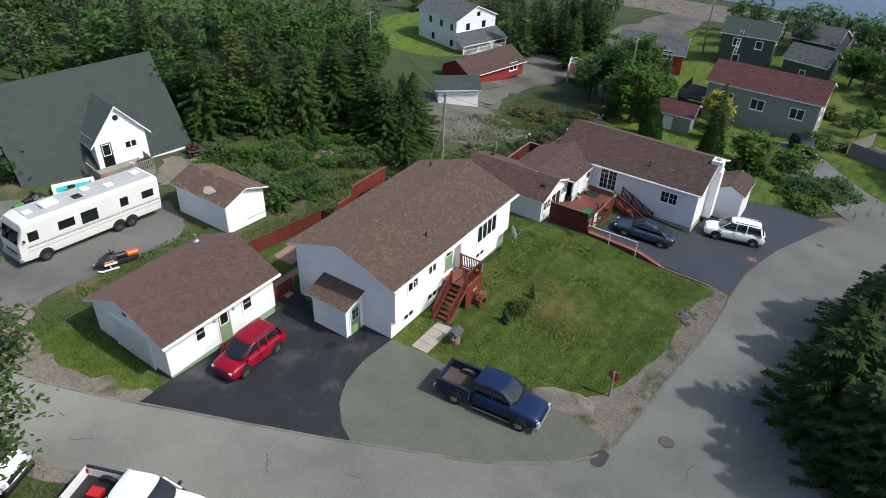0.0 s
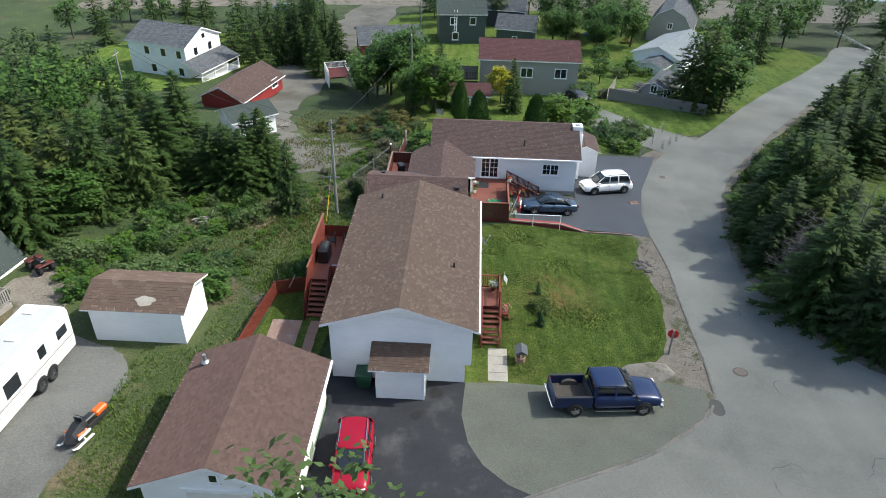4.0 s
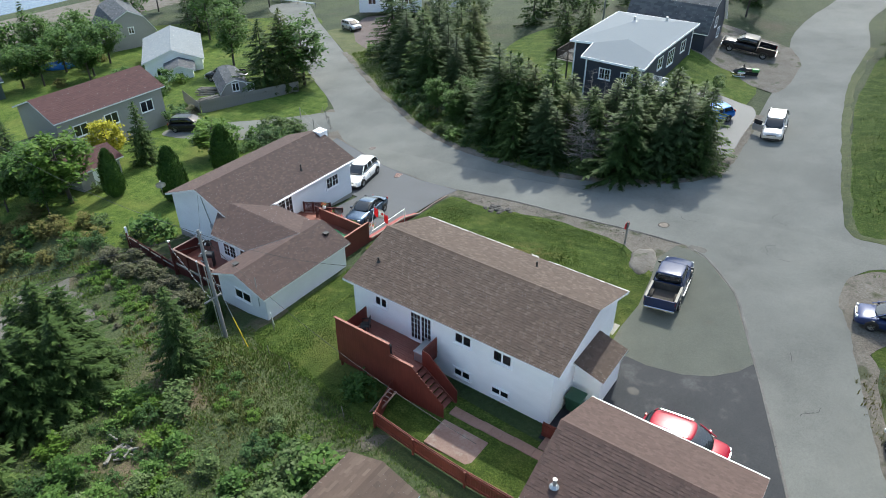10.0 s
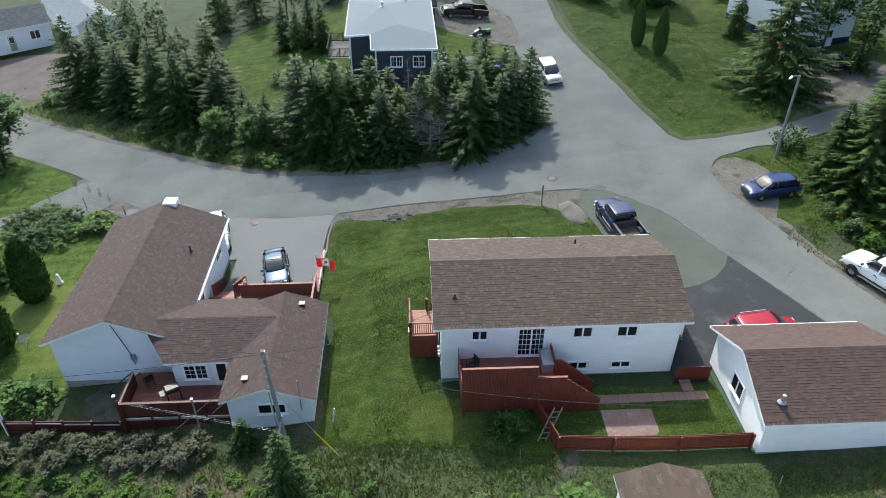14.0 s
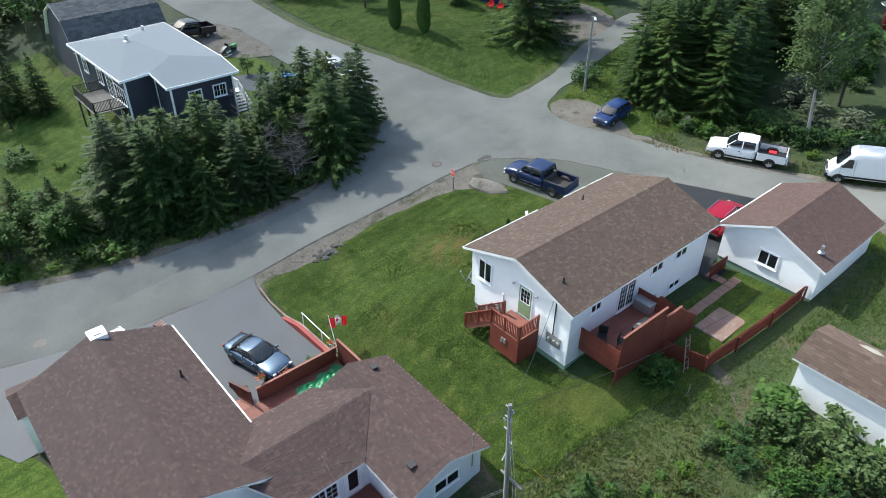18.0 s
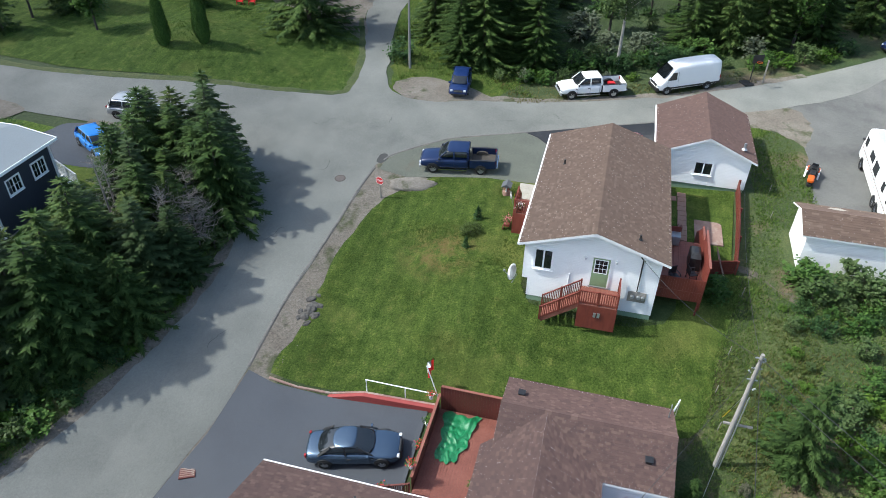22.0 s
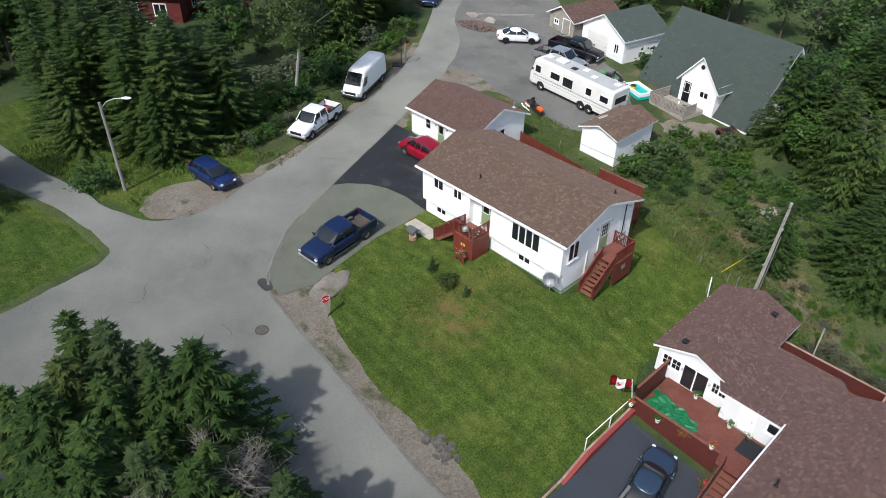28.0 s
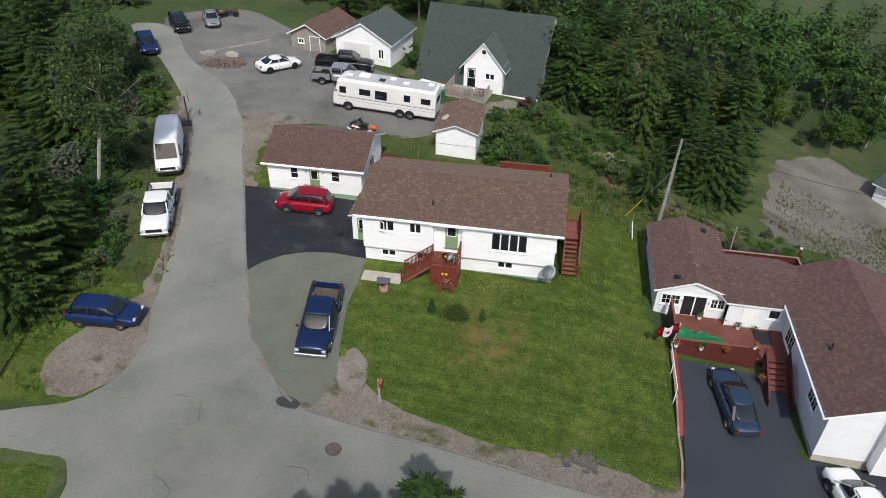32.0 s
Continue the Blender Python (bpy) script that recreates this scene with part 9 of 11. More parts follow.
# thicket north of the shed and the yard
wood([(11.6, 30.6), (16, 28), (21, 26), (25, 23), (29, 24), (31, 32), (28, 41), (18, 45), (13, 41)], 30, 2.2, ("bushy_a", "tall_a", "bushy_c", "bushy_b", "tall_b", "spruce_a", "leafy_b"), 0.6, 1.1, 10, (1.1, 1.5))
for x, y, sc in ((19.4, 29.6, 0.95), (20.2, 29.2, 0.8), (18.8, 30.4, 0.9), (21.0, 28.8, 0.85), (18.2, 29.6, 0.7)):
    plant("dead", x, y, sc, 1.3)
wood([(23.2, 18.6), (26, 17.4), (28, 19), (28, 23), (24, 22.6)], 11, 1.3, ("spruce_c", "bushy_c", "bushy_a"), 0.6, 0.9, 11, (1.1, 1.35))
wood([(12.4, 18.8), (16, 17.6), (18.4, 16.2), (20.6, 17.4), (23, 20), (20, 25), (14, 26), (12, 22)], 44, 0.9, ("bush_a", "bush_a", "bush_b", "bush_lime", "bush_dark"), 0.4, 1.1, 12)
wood([(8.4, 16), (11.6, 15), (12, 18), (9.4, 21)], 9, 0.95, ("bush_a", "bush_b", "bush_dark"), 0.5, 1.0, 121)
wood([(25.4, 8.9), (31, 8.0), (37.6, 7.5), (38, 9.2), (31, 10.2), (26, 10.6)], 30, 0.62, ("bush_mauve",), 0.6, 1.05, 131)
wood([(21.5, 12.2), (27, 11), (31, 10.4), (38, 9.2), (38.6, 11), (31, 14), (23, 15)], 40, 0.75, ("bush_lime", "bush_a", "bush_lime", "bush_mauve"), 0.3, 0.6, 133)
wood([(5.5, 24.6), (10, 22.4), (13, 25), (12, 29), (8, 27.4)], 14, 1.0, ("bush_a", "bush_b", "bush_lime", "bush_a"), 0.6, 1.2, 134)
wood([(9, 14.8), (14, 14.6), (19, 12.6), (19.6, 14), (14, 16.4)], 14, 0.9, ("bush_b", "bush_lime", "bush_a"), 0.22, 0.5, 132)
wood([(6, 16), (9, 15.6), (9.6, 20), (7.4, 23.4), (6.3, 20)], 9, 0.9, ("bush_a", "bush_b"), 0.8, 1.5, 13)
far_wood([(13, 46), (30, 43), (46, 38), (58, 40), (68, 62), (40, 90), (0, 90), (0, 50)], 96, 2.9, 'lbslblt', 0.85, 1.3, 14)
far_wood([(-32, 52), (-16, 47), (-2, 44), (0, 90), (-60, 80), (-60, 44), (-42, 42)], 60, 2.9, 'sltlb', 0.9, 1.35, 15)
wood([(30, 34), (42, 35), (46, 38), (30, 42)], 12, 2.2, ("leafy_a", "leafy_b", "bush_b", "lime"), 0.6, 1.0, 16)
# gardens to the east
wood([(37, 6), (44, 5), (52, 6), (56, 14), (48, 18), (42, 12)], 34, 1.0, ("bush_straw", "bush_a", "bush_straw", "bush_b", "bush_straw", "bush_dark"), 0.6, 1.2, 17)
wood([(40, -16.5), (42.5, -13), (47, -12.8), (50, -16.5), (46.5, -20.5)], 34, 0.85, ("bush_a", "bush_dark", "bush_b", "bush_lime"), 0.55, 1.1, 18)
for x, y in ((41.2, -20.2), (42.4, -21.2), (43.8, -22.3), (45.4, -23.4)):
    plant("twigs", x, y, 0.36, 0.6)
wood([(60, 8.5), (66, 8), (71, 13), (68, 18), (61, 14.5)], 10, 2.2, ("leafy_a", "leafy_b", "leafy_a"), 0.95, 1.25, 19)
wood([(74, 24), (80, 21), (92, 27), (96, 31), (84, 34), (76, 30)], 9, 2.8, ("spruce_a", "spruce_c", "spruce_b"), 1.0, 1.4, 191)
wood([(50, 1), (57, 3), (60, 8), (54, 10.5), (49.5, 7)], 11, 1.9, ("leafy_b", "bush_a", "leafy_a", "bush_b"), 0.6, 1.05, 192)
wood([(70, -14), (76, -12), (80, -22), (74, -26), (68, -20)], 10, 1.8, ("bush_a", "bush_straw", "round", "bush_lime", "bush_b"), 0.9, 1.6, 193)
wood([(88, -12), (104, -14), (108, -26), (94, -28), (88, -20)], 12, 2.4, ("leafy_a", "leafy_b", "bush_straw"), 0.9, 1.2, 194)
far_wood([(74, 33), (88, 30), (112, 30), (112, 38), (84, 44)], 16, 2.6, 'sstl', 0.85, 1.25, 20)
far_wood([(86, 50), (110, 44), (116, 70), (84, 72)], 14, 3.2, 'stl', 0.8, 1.2, 21)
far_wood([(100, -34), (122, -30), (122, 12), (108, 10), (104, -12)], 22, 3.0, 'llbs', 0.75, 1.15, 22)
far_wood([(84, -44), (120, -40), (120, -90), (92, -80), (96, -62)], 26, 3.0, 'llbs', 0.9, 1.3, 23)
for k, x, y, s, w in (("bushy_b", 57.0, -28.6, 1.3, 1.25), ("bushy_c", 58.8, -27.0, 1.15, 1.2), ("leafy_b", 55.4, -30.4, 1.3, 1.2), ("bushy_c", 52.5, -45.6, 1.25, 1.2), ("bush_lime", 56.4, -46.4, 1.6, 1.2), ("spruce_c", 60.2, 4.6, 0.85, 1.1), ("lime", 50.6, 4.6, 1.4, 1.15), ("lime", 47.4, -9.4, 0.8, 1.5), ("gold", 56.6, -3.4, 1.15, 1.0), ("spruce_b", 52.4, -4.6, 0.85, 1.0), ("cedar", 48.0, 1.6, 1.35, 1.2), ("cedar", 41.9, -6.6, 1.5, 1.35), ("cedar", 41.6, -0.6, 1.5, 1.3), ("round", 68.4, -17.6, 1.35, 1.0), ("bush_dark", 60.8, -14.0, 1.9, 1.2), ("bush_lime", 52.9, -13.6, 1.9, 1.25), ("bush_a", 50.4, -13.2, 1.6, 1.2), ("bush_mauve", 61.0, -16.9, 1.0, 1.2), ("bush_lime", 46.8, -9.6, 1.3, 1.1), ("bush_a", 45.6, -9.0, 1.4, 1.1), ("bush_b", 47.6, -10.8, 1.3, 1.1), ("bush_a", 46.4, -11.2, 1.2, 1.1), ("bush_a", 37.4, 4.7, 1.75, 1.15), ("bush_lime", 44.1, -16.8, 1.0, 1.3), ("bush_lime", 41.0, -16.5, 1.15, 1.5), ("bush_dark", 45.4, -15.4, 1.4, 1.2), ("leafy_a", 106, -14, 1.4, 1.0), ("leafy_b", 72.8, -33.2, 1.3, 1.0)):
    plant(k, x, y, s, w)
for k, x, y, s, w in (("cedar", -11.5, -34.6, 1.4, 0.85), ("cedar", -10.2, -37.9, 1.35, 0.85), ("bushy_c", -21.4, -28.2, 1.5, 1.3), ("spruce_b", -22.3, -41.2, 0.7, 1.2), ("spruce_a", -16.9, -52.9, 1.2, 1.2), ("leafy_b", -12.6, -47, 0.9, 1.0), ("bush_dark", -17.8, -17.0, 1.9, 1.0), ("bush_pale", -24.9, 2.2, 1.7, 1.1), ("bush_pale", -25.4, 5.6, 1.8, 1.1), ("bush_pale", -27.8, -1.0, 2.2, 1.1), ("bush_pale", -47.0, 7.6, 2.4, 1.1), ("blue", -30.4, 14.0, 0.5, 1.0), ("bush_lime", -17.8, -4.2, 1.0, 1.0), ("bush_a", -16.6, -4.6, 1.1, 1.0), ("bush_pale", -26.5, 15.6, 1.6, 1.0), ("bush_lime", -25.6, 18.6, 1.3, 1.1), ("bush_b", -27.0, 20.6, 1.5, 1.1), ("bush_lime", -28.4, 22.8, 1.2, 1.2), ("bush_dark", -30.4, 24.4, 1.5, 1.2), ("bush_a", -24.4, 16.4, 1.4, 1.1)):
    plant(k, x, y, s, w)
plant("birch", -22.1, 3.2, 1.62, 0.84, lean=14)
# round the houses
for k, x, y, s, w in (("dwarf_cedar", 5.5, -4.5, 1.1, 1.0), ("dwarf_cedar", 8.8, -4.6, 0.95, 0.9), ("juniper", 7.15, -4.6, 1.0, 1.0), ("bush_a", 9.6, 10.9, 1.15, 1.0), ("spruce_b", 23.6, 9.6, 0.3, 1.5), ("bushy_a", 20.3, 14.4, 0.76, 0.95), ("bush_a", 7.4, 16.6, 1.6, 1.05), ("bush_dark", -3.6, 35.2, 2.3, 1.1), ("spruce_b", 24.4, -47.6, 0.75, 1.1), ("spruce_a", 26.2, -50.2, 0.8, 1.1), ("spruce_d", 27.4, -48.0, 0.8, 1.1), ("spruce_a", 29.2, -51.2, 0.75, 1.1), ("bush_dark", 28.2, -41.2, 1.4, 1.2), ("bush_lime", 26.2, -37.8, 0.7, 1.0), ("bush_a", 24.8, -34.6, 1.0, 1.0), ("round", 6.6, -40.5, 0.7, 1.0)):
    plant(k, x, y, s, w)

join_far()


def blades(name, polys, per_m2, lo, hi, material, label, seed, avoid=()):
    """Tufts of grass blades over outlines, joined into one sheet of stuff."""
    rnd = random.Random(seed)
    verts, faces = [], []
    for poly in polys:
        xs, ys = zip(*poly)
        n = int((max(xs) - min(xs)) * (max(ys) - min(ys)) * per_m2)
        for _ in range(n):
            x, y = rnd.uniform(min(xs), max(xs)), rnd.uniform(min(ys), max(ys))
            if not inside(poly, x, y) or any(a < x < c and b < y < d for a, b, c, d in avoid):
                continue
            z = float(hz(x, y)) + 0.02
            big = 0.55 + 0.9 * max(0, noise.noise((x * 0.35, y * 0.35, seed)) + 0.35)
            for _ in range(3):
                a = rnd.uniform(0, 6.3)
                h = rnd.uniform(lo, hi) * big
                w = 0.014 + h * 0.09
                dx, dy = math.cos(a), math.sin(a)
                px, py = x + rnd.uniform(-0.08, 0.08), y + rnd.uniform(-0.08, 0.08)
                o = len(verts)
                verts += [(px - dy * w, py + dx * w, z), (px + dy * w, py - dx * w, z), (px + dx * h * 0.5, py + dy * h * 0.5, z + h)]
                faces.append((o, o + 1, o + 2))
    return tagged(new(name, mesh_from(name, verts, faces, material)), label, "grass", kind="stuff")


LAWN_A = [(0.4, -2.6), (0.4, -8), (2.6, -10.4), (4.8, -11.9), (8, -12.7), (20.2, -13.0), (20.5, -3), (19.5, 0), (19.5, 8.2), (19.3, 10.2), (15.5, 11.2), (11.5, 12.1), (7.2, 12.8), (7.2, 9.9), (12.2, 9.9), (13, 7.3), (13, 0.1), (7, -0.1), (7, -2.2), (2.6, -2.2)]
blades("lawn_grass", [LAWN_A, [(-2, 10), (1.7, 10), (1.7, 12), (4.8, 12), (4.8, 10), (6.8, 10), (6.8, 12), (-2, 12.6)]], 120, 0.04, 0.095, M_BLADE, "short mown grass blades", 31)
blades("rough_grass_tufts", [[(-2, 14.0), (7, 12.9), (11.5, 11.6), (15.5, 10.7), (19.5, 9.8), (27, 9.6), (38, 8), (47, 16), (44, 20), (28, 12.6), (26, 20), (20, 25), (10, 26), (6.4, 22), (6.2, 15.4), (-1.8, 15.6)], [(-9, 14.2), (1.6, 14.2), (1.6, 18.4), (-8.5, 18.4)]], 32, 0.06, 0.2, M_WEED, "long rough grass and weeds", 32)
blades("dry_grass_tufts", [[(31, 16), (34, 13), (40, 13), (46, 20), (40, 21), (34, 25)], [(-13.5, -2), (-15.8, 4), (-18.6, 11), (-21, 16), (-23, 14), (-19.5, 6), (-17.4, -1)], [(14, 13), (27, 10.4), (30, 9.6), (28, 14), (22, 15), (16, 20), (12, 20)], [(37, 8), (47, 10), (56, 14), (57, 21), (50, 22), (44, 17.5)], [(-12, -5), (-13.4, -1.5), (-16.2, 1), (-18, -4), (-16, -8)]], 11, 0.1, 0.3, M_STRAW, "dry straw-coloured grass tufts", 33)
blades("browned_grass_tufts", [[(21, 11), (18, 10.6), (15.5, 11.2), (11, 13.2), (10.2, 16), (13, 16.8), (16, 16), (20.4, 14.8), (22.4, 13)]], 44, 0.08, 0.24, M_STRAW2, "browned weeds and seed heads", 36)
blades("border_grass", [[(20.6, 9.2), (20.6, 11.6), (16, 12.2), (11, 13.8), (7.4, 14), (7.4, 12.3), (11.5, 11.6), (15.5, 10.6)], [(26, 8), (31, 7.7), (37.5, 7.2), (37.5, 8.6), (26, 9.6)]], 60, 0.08, 0.26, M_WEED, "long grass along the lawn border", 38)
blades("corner_grass", [[(-12.6, 10.6), (-11.2, 8.6), (-10.1, 7.6), (-10.1, 13.6), (-2, 14.2), (-2, 16.5), (-8.5, 18), (-11.6, 17.4), (-12.6, 14)]], 42, 0.06, 0.19, M_WEED, "grass and weeds beside the garage", 37)
blades("bank_grass", [[(-10.8, -15), (-18, -18.2), (-27, -20.5), (-27, -12), (-18, -7), (-13.6, -3.4), (-15.4, -11), (-15, -14.6), (-13.2, -16.4)], [(10, -20.9), (16, -20.4), (22, -21.4), (28, -23), (34, -26), (45, -33.2), (60, -44.6), (58, -47), (44, -37), (33, -29.2), (24, -24.6), (10, -22.4)]], 30, 0.08, 0.3, M_WEED, "grass on the roadside banks", 34)

blades("hill_grass", [[(-10.2, -20.3), (-17, -21.7), (-24, -24), (-23.6, -28), (-25, -34), (-24, -46), (-6.6, -46), (-6.6, -37), (-8.2, -26)]], 22, 0.06, 0.15, M_BLADE, "unmown grass on the corner plot", 35)
# ---- small things ----
def upright(x, y):
    return pose(x, y, float(hz(x, y)))


pole = thing("utility_pole", pose(20.95, 10.88, -1.7), "leaning weathered utility pole with insulators", "utility pole")
bm = bmesh.new()
cone(bm, (0, 0, -0.4), (0.37, 0.05, 7.75), 0.135, 0.085, 12)
part("shaft", bm, M_POLE, pole)
for z, y in ((7.3, 0.16), (6.6, -0.16), (5.6, 0.18)):
    bm = bmesh.new()
    cone(bm, (0.34, y, z), (0.34, y * 1.6, z + 0.12), 0.05, 0.04, 8)
    part("insulator", bm, M_GALV, pole)
bm = bmesh.new()
beam(bm, (0.1, 0.9, 3.0), (0.1, -0.4, 3.0), 0.09)
part("cross_arm", bm, M_POLE, pole)
for z in (7.5, 6.9, 6.2):
    bm = bmesh.new()
    beam(bm, (0.34, -0.2, z), (0.34, 0.24, z), 0.05)
    part("bracket", bm, M_GALV, pole)
bm = bmesh.new()
cone(bm, (0.2, 0.13, -0.2), (0.42, 0.16, 5.2), 0.03, 0.03, 6)
part("conduit", bm, M_GALV, pole)


def cable(name, a, b, sag, r, material, label, n=18):
    cu = bpy.data.curves.new(name, "CURVE")
    cu.dimensions, cu.bevel_depth, cu.bevel_resolution = "3D", r, 1
    sp = cu.splines.new("POLY")
    sp.points.add(n)
    for i in range(n + 1):
        t = i / n
        p = Vector(a).lerp(Vector(b), t)
        sp.points[i].co = (p.x, p.y, p.z - sag * 4 * t * (1 - t), 1)
    cu.materials.append(material)
    return tagged(new(name, cu), label, "cable")


TOP = (21.3, 10.9, 5.8)
cable("overhead_cable", TOP, (13.05, 6.1, 4.1), 0.5, 0.012, M_BLACK, "service cable from pole to the house gable")
cable("overhead_cable", TOP, (32.2, 3.4, 1.9), 0.5, 0.012, M_BLACK, "service cable from pole to the neighbour")
cable("overhead_cable", TOP, (46.6, 40.0, 4.0), 1.2, 0.014, M_BLACK, "utility line running over the gravel field")
cable("overhead_cable", (21.3, 10.9, 5.0), (47, 40.0, 3.2), 1.2, 0.014, M_BLACK, "utility line running over the gravel field")
cable("overhead_cable", TOP, (1.0, 12.6, 3.2), 0.9, 0.012, M_BLACK, "cable from pole to the garage")
cable("overhead_cable", TOP, (58, 8, 2.0), 1.0, 0.014, M_BLACK, "utility line running east")
guy = thing("guy_wire", pose(0, 0, 0), "guy wire with a yellow plastic guard", "cable")
bm = bmesh.new()
beam(bm, (21.15, 10.9, 3.4), (18.4, 11.2, -1.2), 0.012, n=6)
part("wire", bm, M_GALV, guy)
bm = bmesh.new()
beam(bm, (19.45, 11.09, 0.55), (18.4, 11.2, -1.15), 0.03, n=6)
part("guard", bm, M_YELLOW, guy)
for x, y, h in ((58, 8, 8.5), (46.8, 40, 9), (99, 10, 9), (27, -58, 8), (128, 36, 8)):
    p = thing("utility_pole", upright(x, y), "weathered wooden utility pole", "utility pole")
    bm = bmesh.new()
    cone(bm, (0, 0, -0.3), (0, 0, h), 0.14, 0.09, 10)
    part("shaft", bm, M_POLE, p)
    bm = bmesh.new()
    beam(bm, (-0.8, 0, h - 0.5), (0.8, 0, h - 0.5), 0.09)
    part("cross_arm", bm, M_POLE, p)

lamp = thing("street_lamp", upright(-16.18, -15.9), "wooden street lamp with a curved arm", "street lamp")
bm = bmesh.new()
cone(bm, (0, 0, -0.4), (0.1, 0, 7.2), 0.13, 0.09, 12)
part("shaft", bm, M_POLE, lamp)
bm = bmesh.new()
pts = [(0.1, 0, 6.7), (0.45, 0.35, 7.25), (0.9, 0.8, 7.5), (1.4, 1.25, 7.55)]
for a, b in zip(pts, pts[1:]):
    beam(bm, a, b, 0.03, n=6)
part("arm", bm, M_GALV, lamp)
bm = bmesh.new()
loft(bm, [[(1.3 + t * 0.5 + 0.0, 1.16 + t * 0.44 + y * w, 7.56 + z * w) for y, z in ((-1, 0), (-0.6, 0.8), (0.6, 0.8), (1, 0), (0.6, -0.5), (-0.6, -0.5))] for t, w in ((0, 0.05), (0.3, 0.13), (0.8, 0.13), (1, 0.05))])
part("lamp_head", bm, M_TRIM, lamp)
lamp2 = thing("street_lamp", upright(60.7, -32.8), "galvanised street lamp beside the road", "street lamp")
bm = bmesh.new()
cone(bm, (0, 0, -0.3), (0, 0, 7), 0.1, 0.07, 10)
part("shaft", bm, M_POLE, lamp2)
bm = bmesh.new()
beam(bm, (0, 0, 6.8), (1.4, -1.0, 7.1), 0.04, n=6)
part("arm", bm, M_GALV, lamp2)

# stop sign
st = thing("stop_sign", pose(4.0, -12.1, -0.75, 0, 0, 0), "red octagonal stop sign on a wooden post", "road sign")
bm = bmesh.new()
beam(bm, (0, 0, -0.3), (0, 0, 1.92), 0.1)
part("post", bm, M_WOOD, st)
bm = bmesh.new()
oct_ = [(0.33 * math.cos(k * math.pi / 4 + math.pi / 8), 0.33 * math.sin(k * math.pi / 4 + math.pi / 8) + 1.62) for k in range(8)]
prism(bm, oct_, "x", 0.055, 0.066)
plate = part("sign_plate", bm, M_STOP, st)
bm = bmesh.new()
ring = [[(0.067, r * math.cos(k * math.pi / 4 + math.pi / 8), r * math.sin(k * math.pi / 4 + math.pi / 8) + 1.62) for k in range(8)] for r in (0.325, 0.3)]
v = [[bm.verts.new(p) for p in r] for r in ring]
for k in range(8):
    bm.faces.new((v[0][k], v[0][(k + 1) % 8], v[1][(k + 1) % 8], v[1][k]))
part("sign_border", bm, M_TRIM, plate)
txt = bpy.data.curves.new("lettering", "FONT")
txt.body, txt.size, txt.align_x, txt.align_y, txt.extrude = "STOP", 0.22, "CENTER", "CENTER", 0.002
txt.materials.append(M_TRIM)
letters = new("lettering", txt)
letters.parent = plate
letters.matrix_local = pose(0.07, 0, 1.62, 90, 0, 90)
st.matrix_world = pose(4.0, -12.1, -0.75, 0, 0, -12)

# manholes, drain grate and the wet patch by the kerb
M_RUST = surface("rusty_iron", [(0.07, 0.055, 0.048), (0.12, 0.1, 0.09)], 2, 12, 0.5, 0.7, 0.4, 0.005)
for x, y in ((2.5, -15.85), (33.8, -18.6)):
    sx, sy = float(hz(x + 0.5, y) - hz(x - 0.5, y)), float(hz(x, y + 0.5) - hz(x, y - 0.5))
    mh = thing("manhole_cover", pose(x, y, float(hz(x, y)) + 0.064, math.degrees(math.atan(sy)), -math.degrees(math.atan(sx))), "rusty round manhole cover in the road", "manhole cover")
    bm = bmesh.new()
    cone(bm, (0, 0, -0.05), (0, 0, 0.008), 0.42, 0.42, 28)
    part("frame", bm, M_ROCK if x > 10 else M_BARK, mh)
    bm = bmesh.new()
    cone(bm, (0, 0, 0.0), (0, 0, 0.016), 0.34, 0.34, 28)
    lid = part("lid", bm, M_RUST, mh)
    for k in range(-3, 4):
        boxes("rib", M_RUST, lid, (-0.26, k * 0.08 - 0.012, 0.016, 0.26, k * 0.08 + 0.012, 0.022))
gr = thing("drain_grate", pose(27.1, -14.7, float(hz(27.1, -14.7)) + 0.075, 0, -4, 25), "red painted drain grate in the driveway", "drain")
boxes("grate_frame", M_STAIN3, gr, (-0.48, -0.4, -0.05, 0.48, 0.4, 0.006))
for k in range(7):
    boxes("grate_bar", M_PAD, gr, (-0.42 + k * 0.125, -0.36, 0.006, -0.35 + k * 0.125, 0.36, 0.016))
patch("wet_patch", [(-1.5, -13.6), (-1.0, -13.95), (-0.2, -13.85), (-0.1, -13.4), (-0.7, -13.2), (-1.3, -13.25)], 0.069, surface("wet_asphalt", [(0.03, 0.03, 0.03), (0.05, 0.05, 0.048)], 2, 9, 0.5, 0.8, 0.2, 0.01), "dark wet patch on the asphalt", "stain", rag=0.08)
for x, y, r in ((-2.6, 2.4, 0.28), (-0.9, 1.5, 0.36)):
    patch("oil_stain", [(x + r * math.cos(k * 0.785) * 1.3, y + r * math.sin(k * 0.785)) for k in range(8)], 0.079, M_OIL, "dark oil stain on the driveway", "stain", rag=0.05)
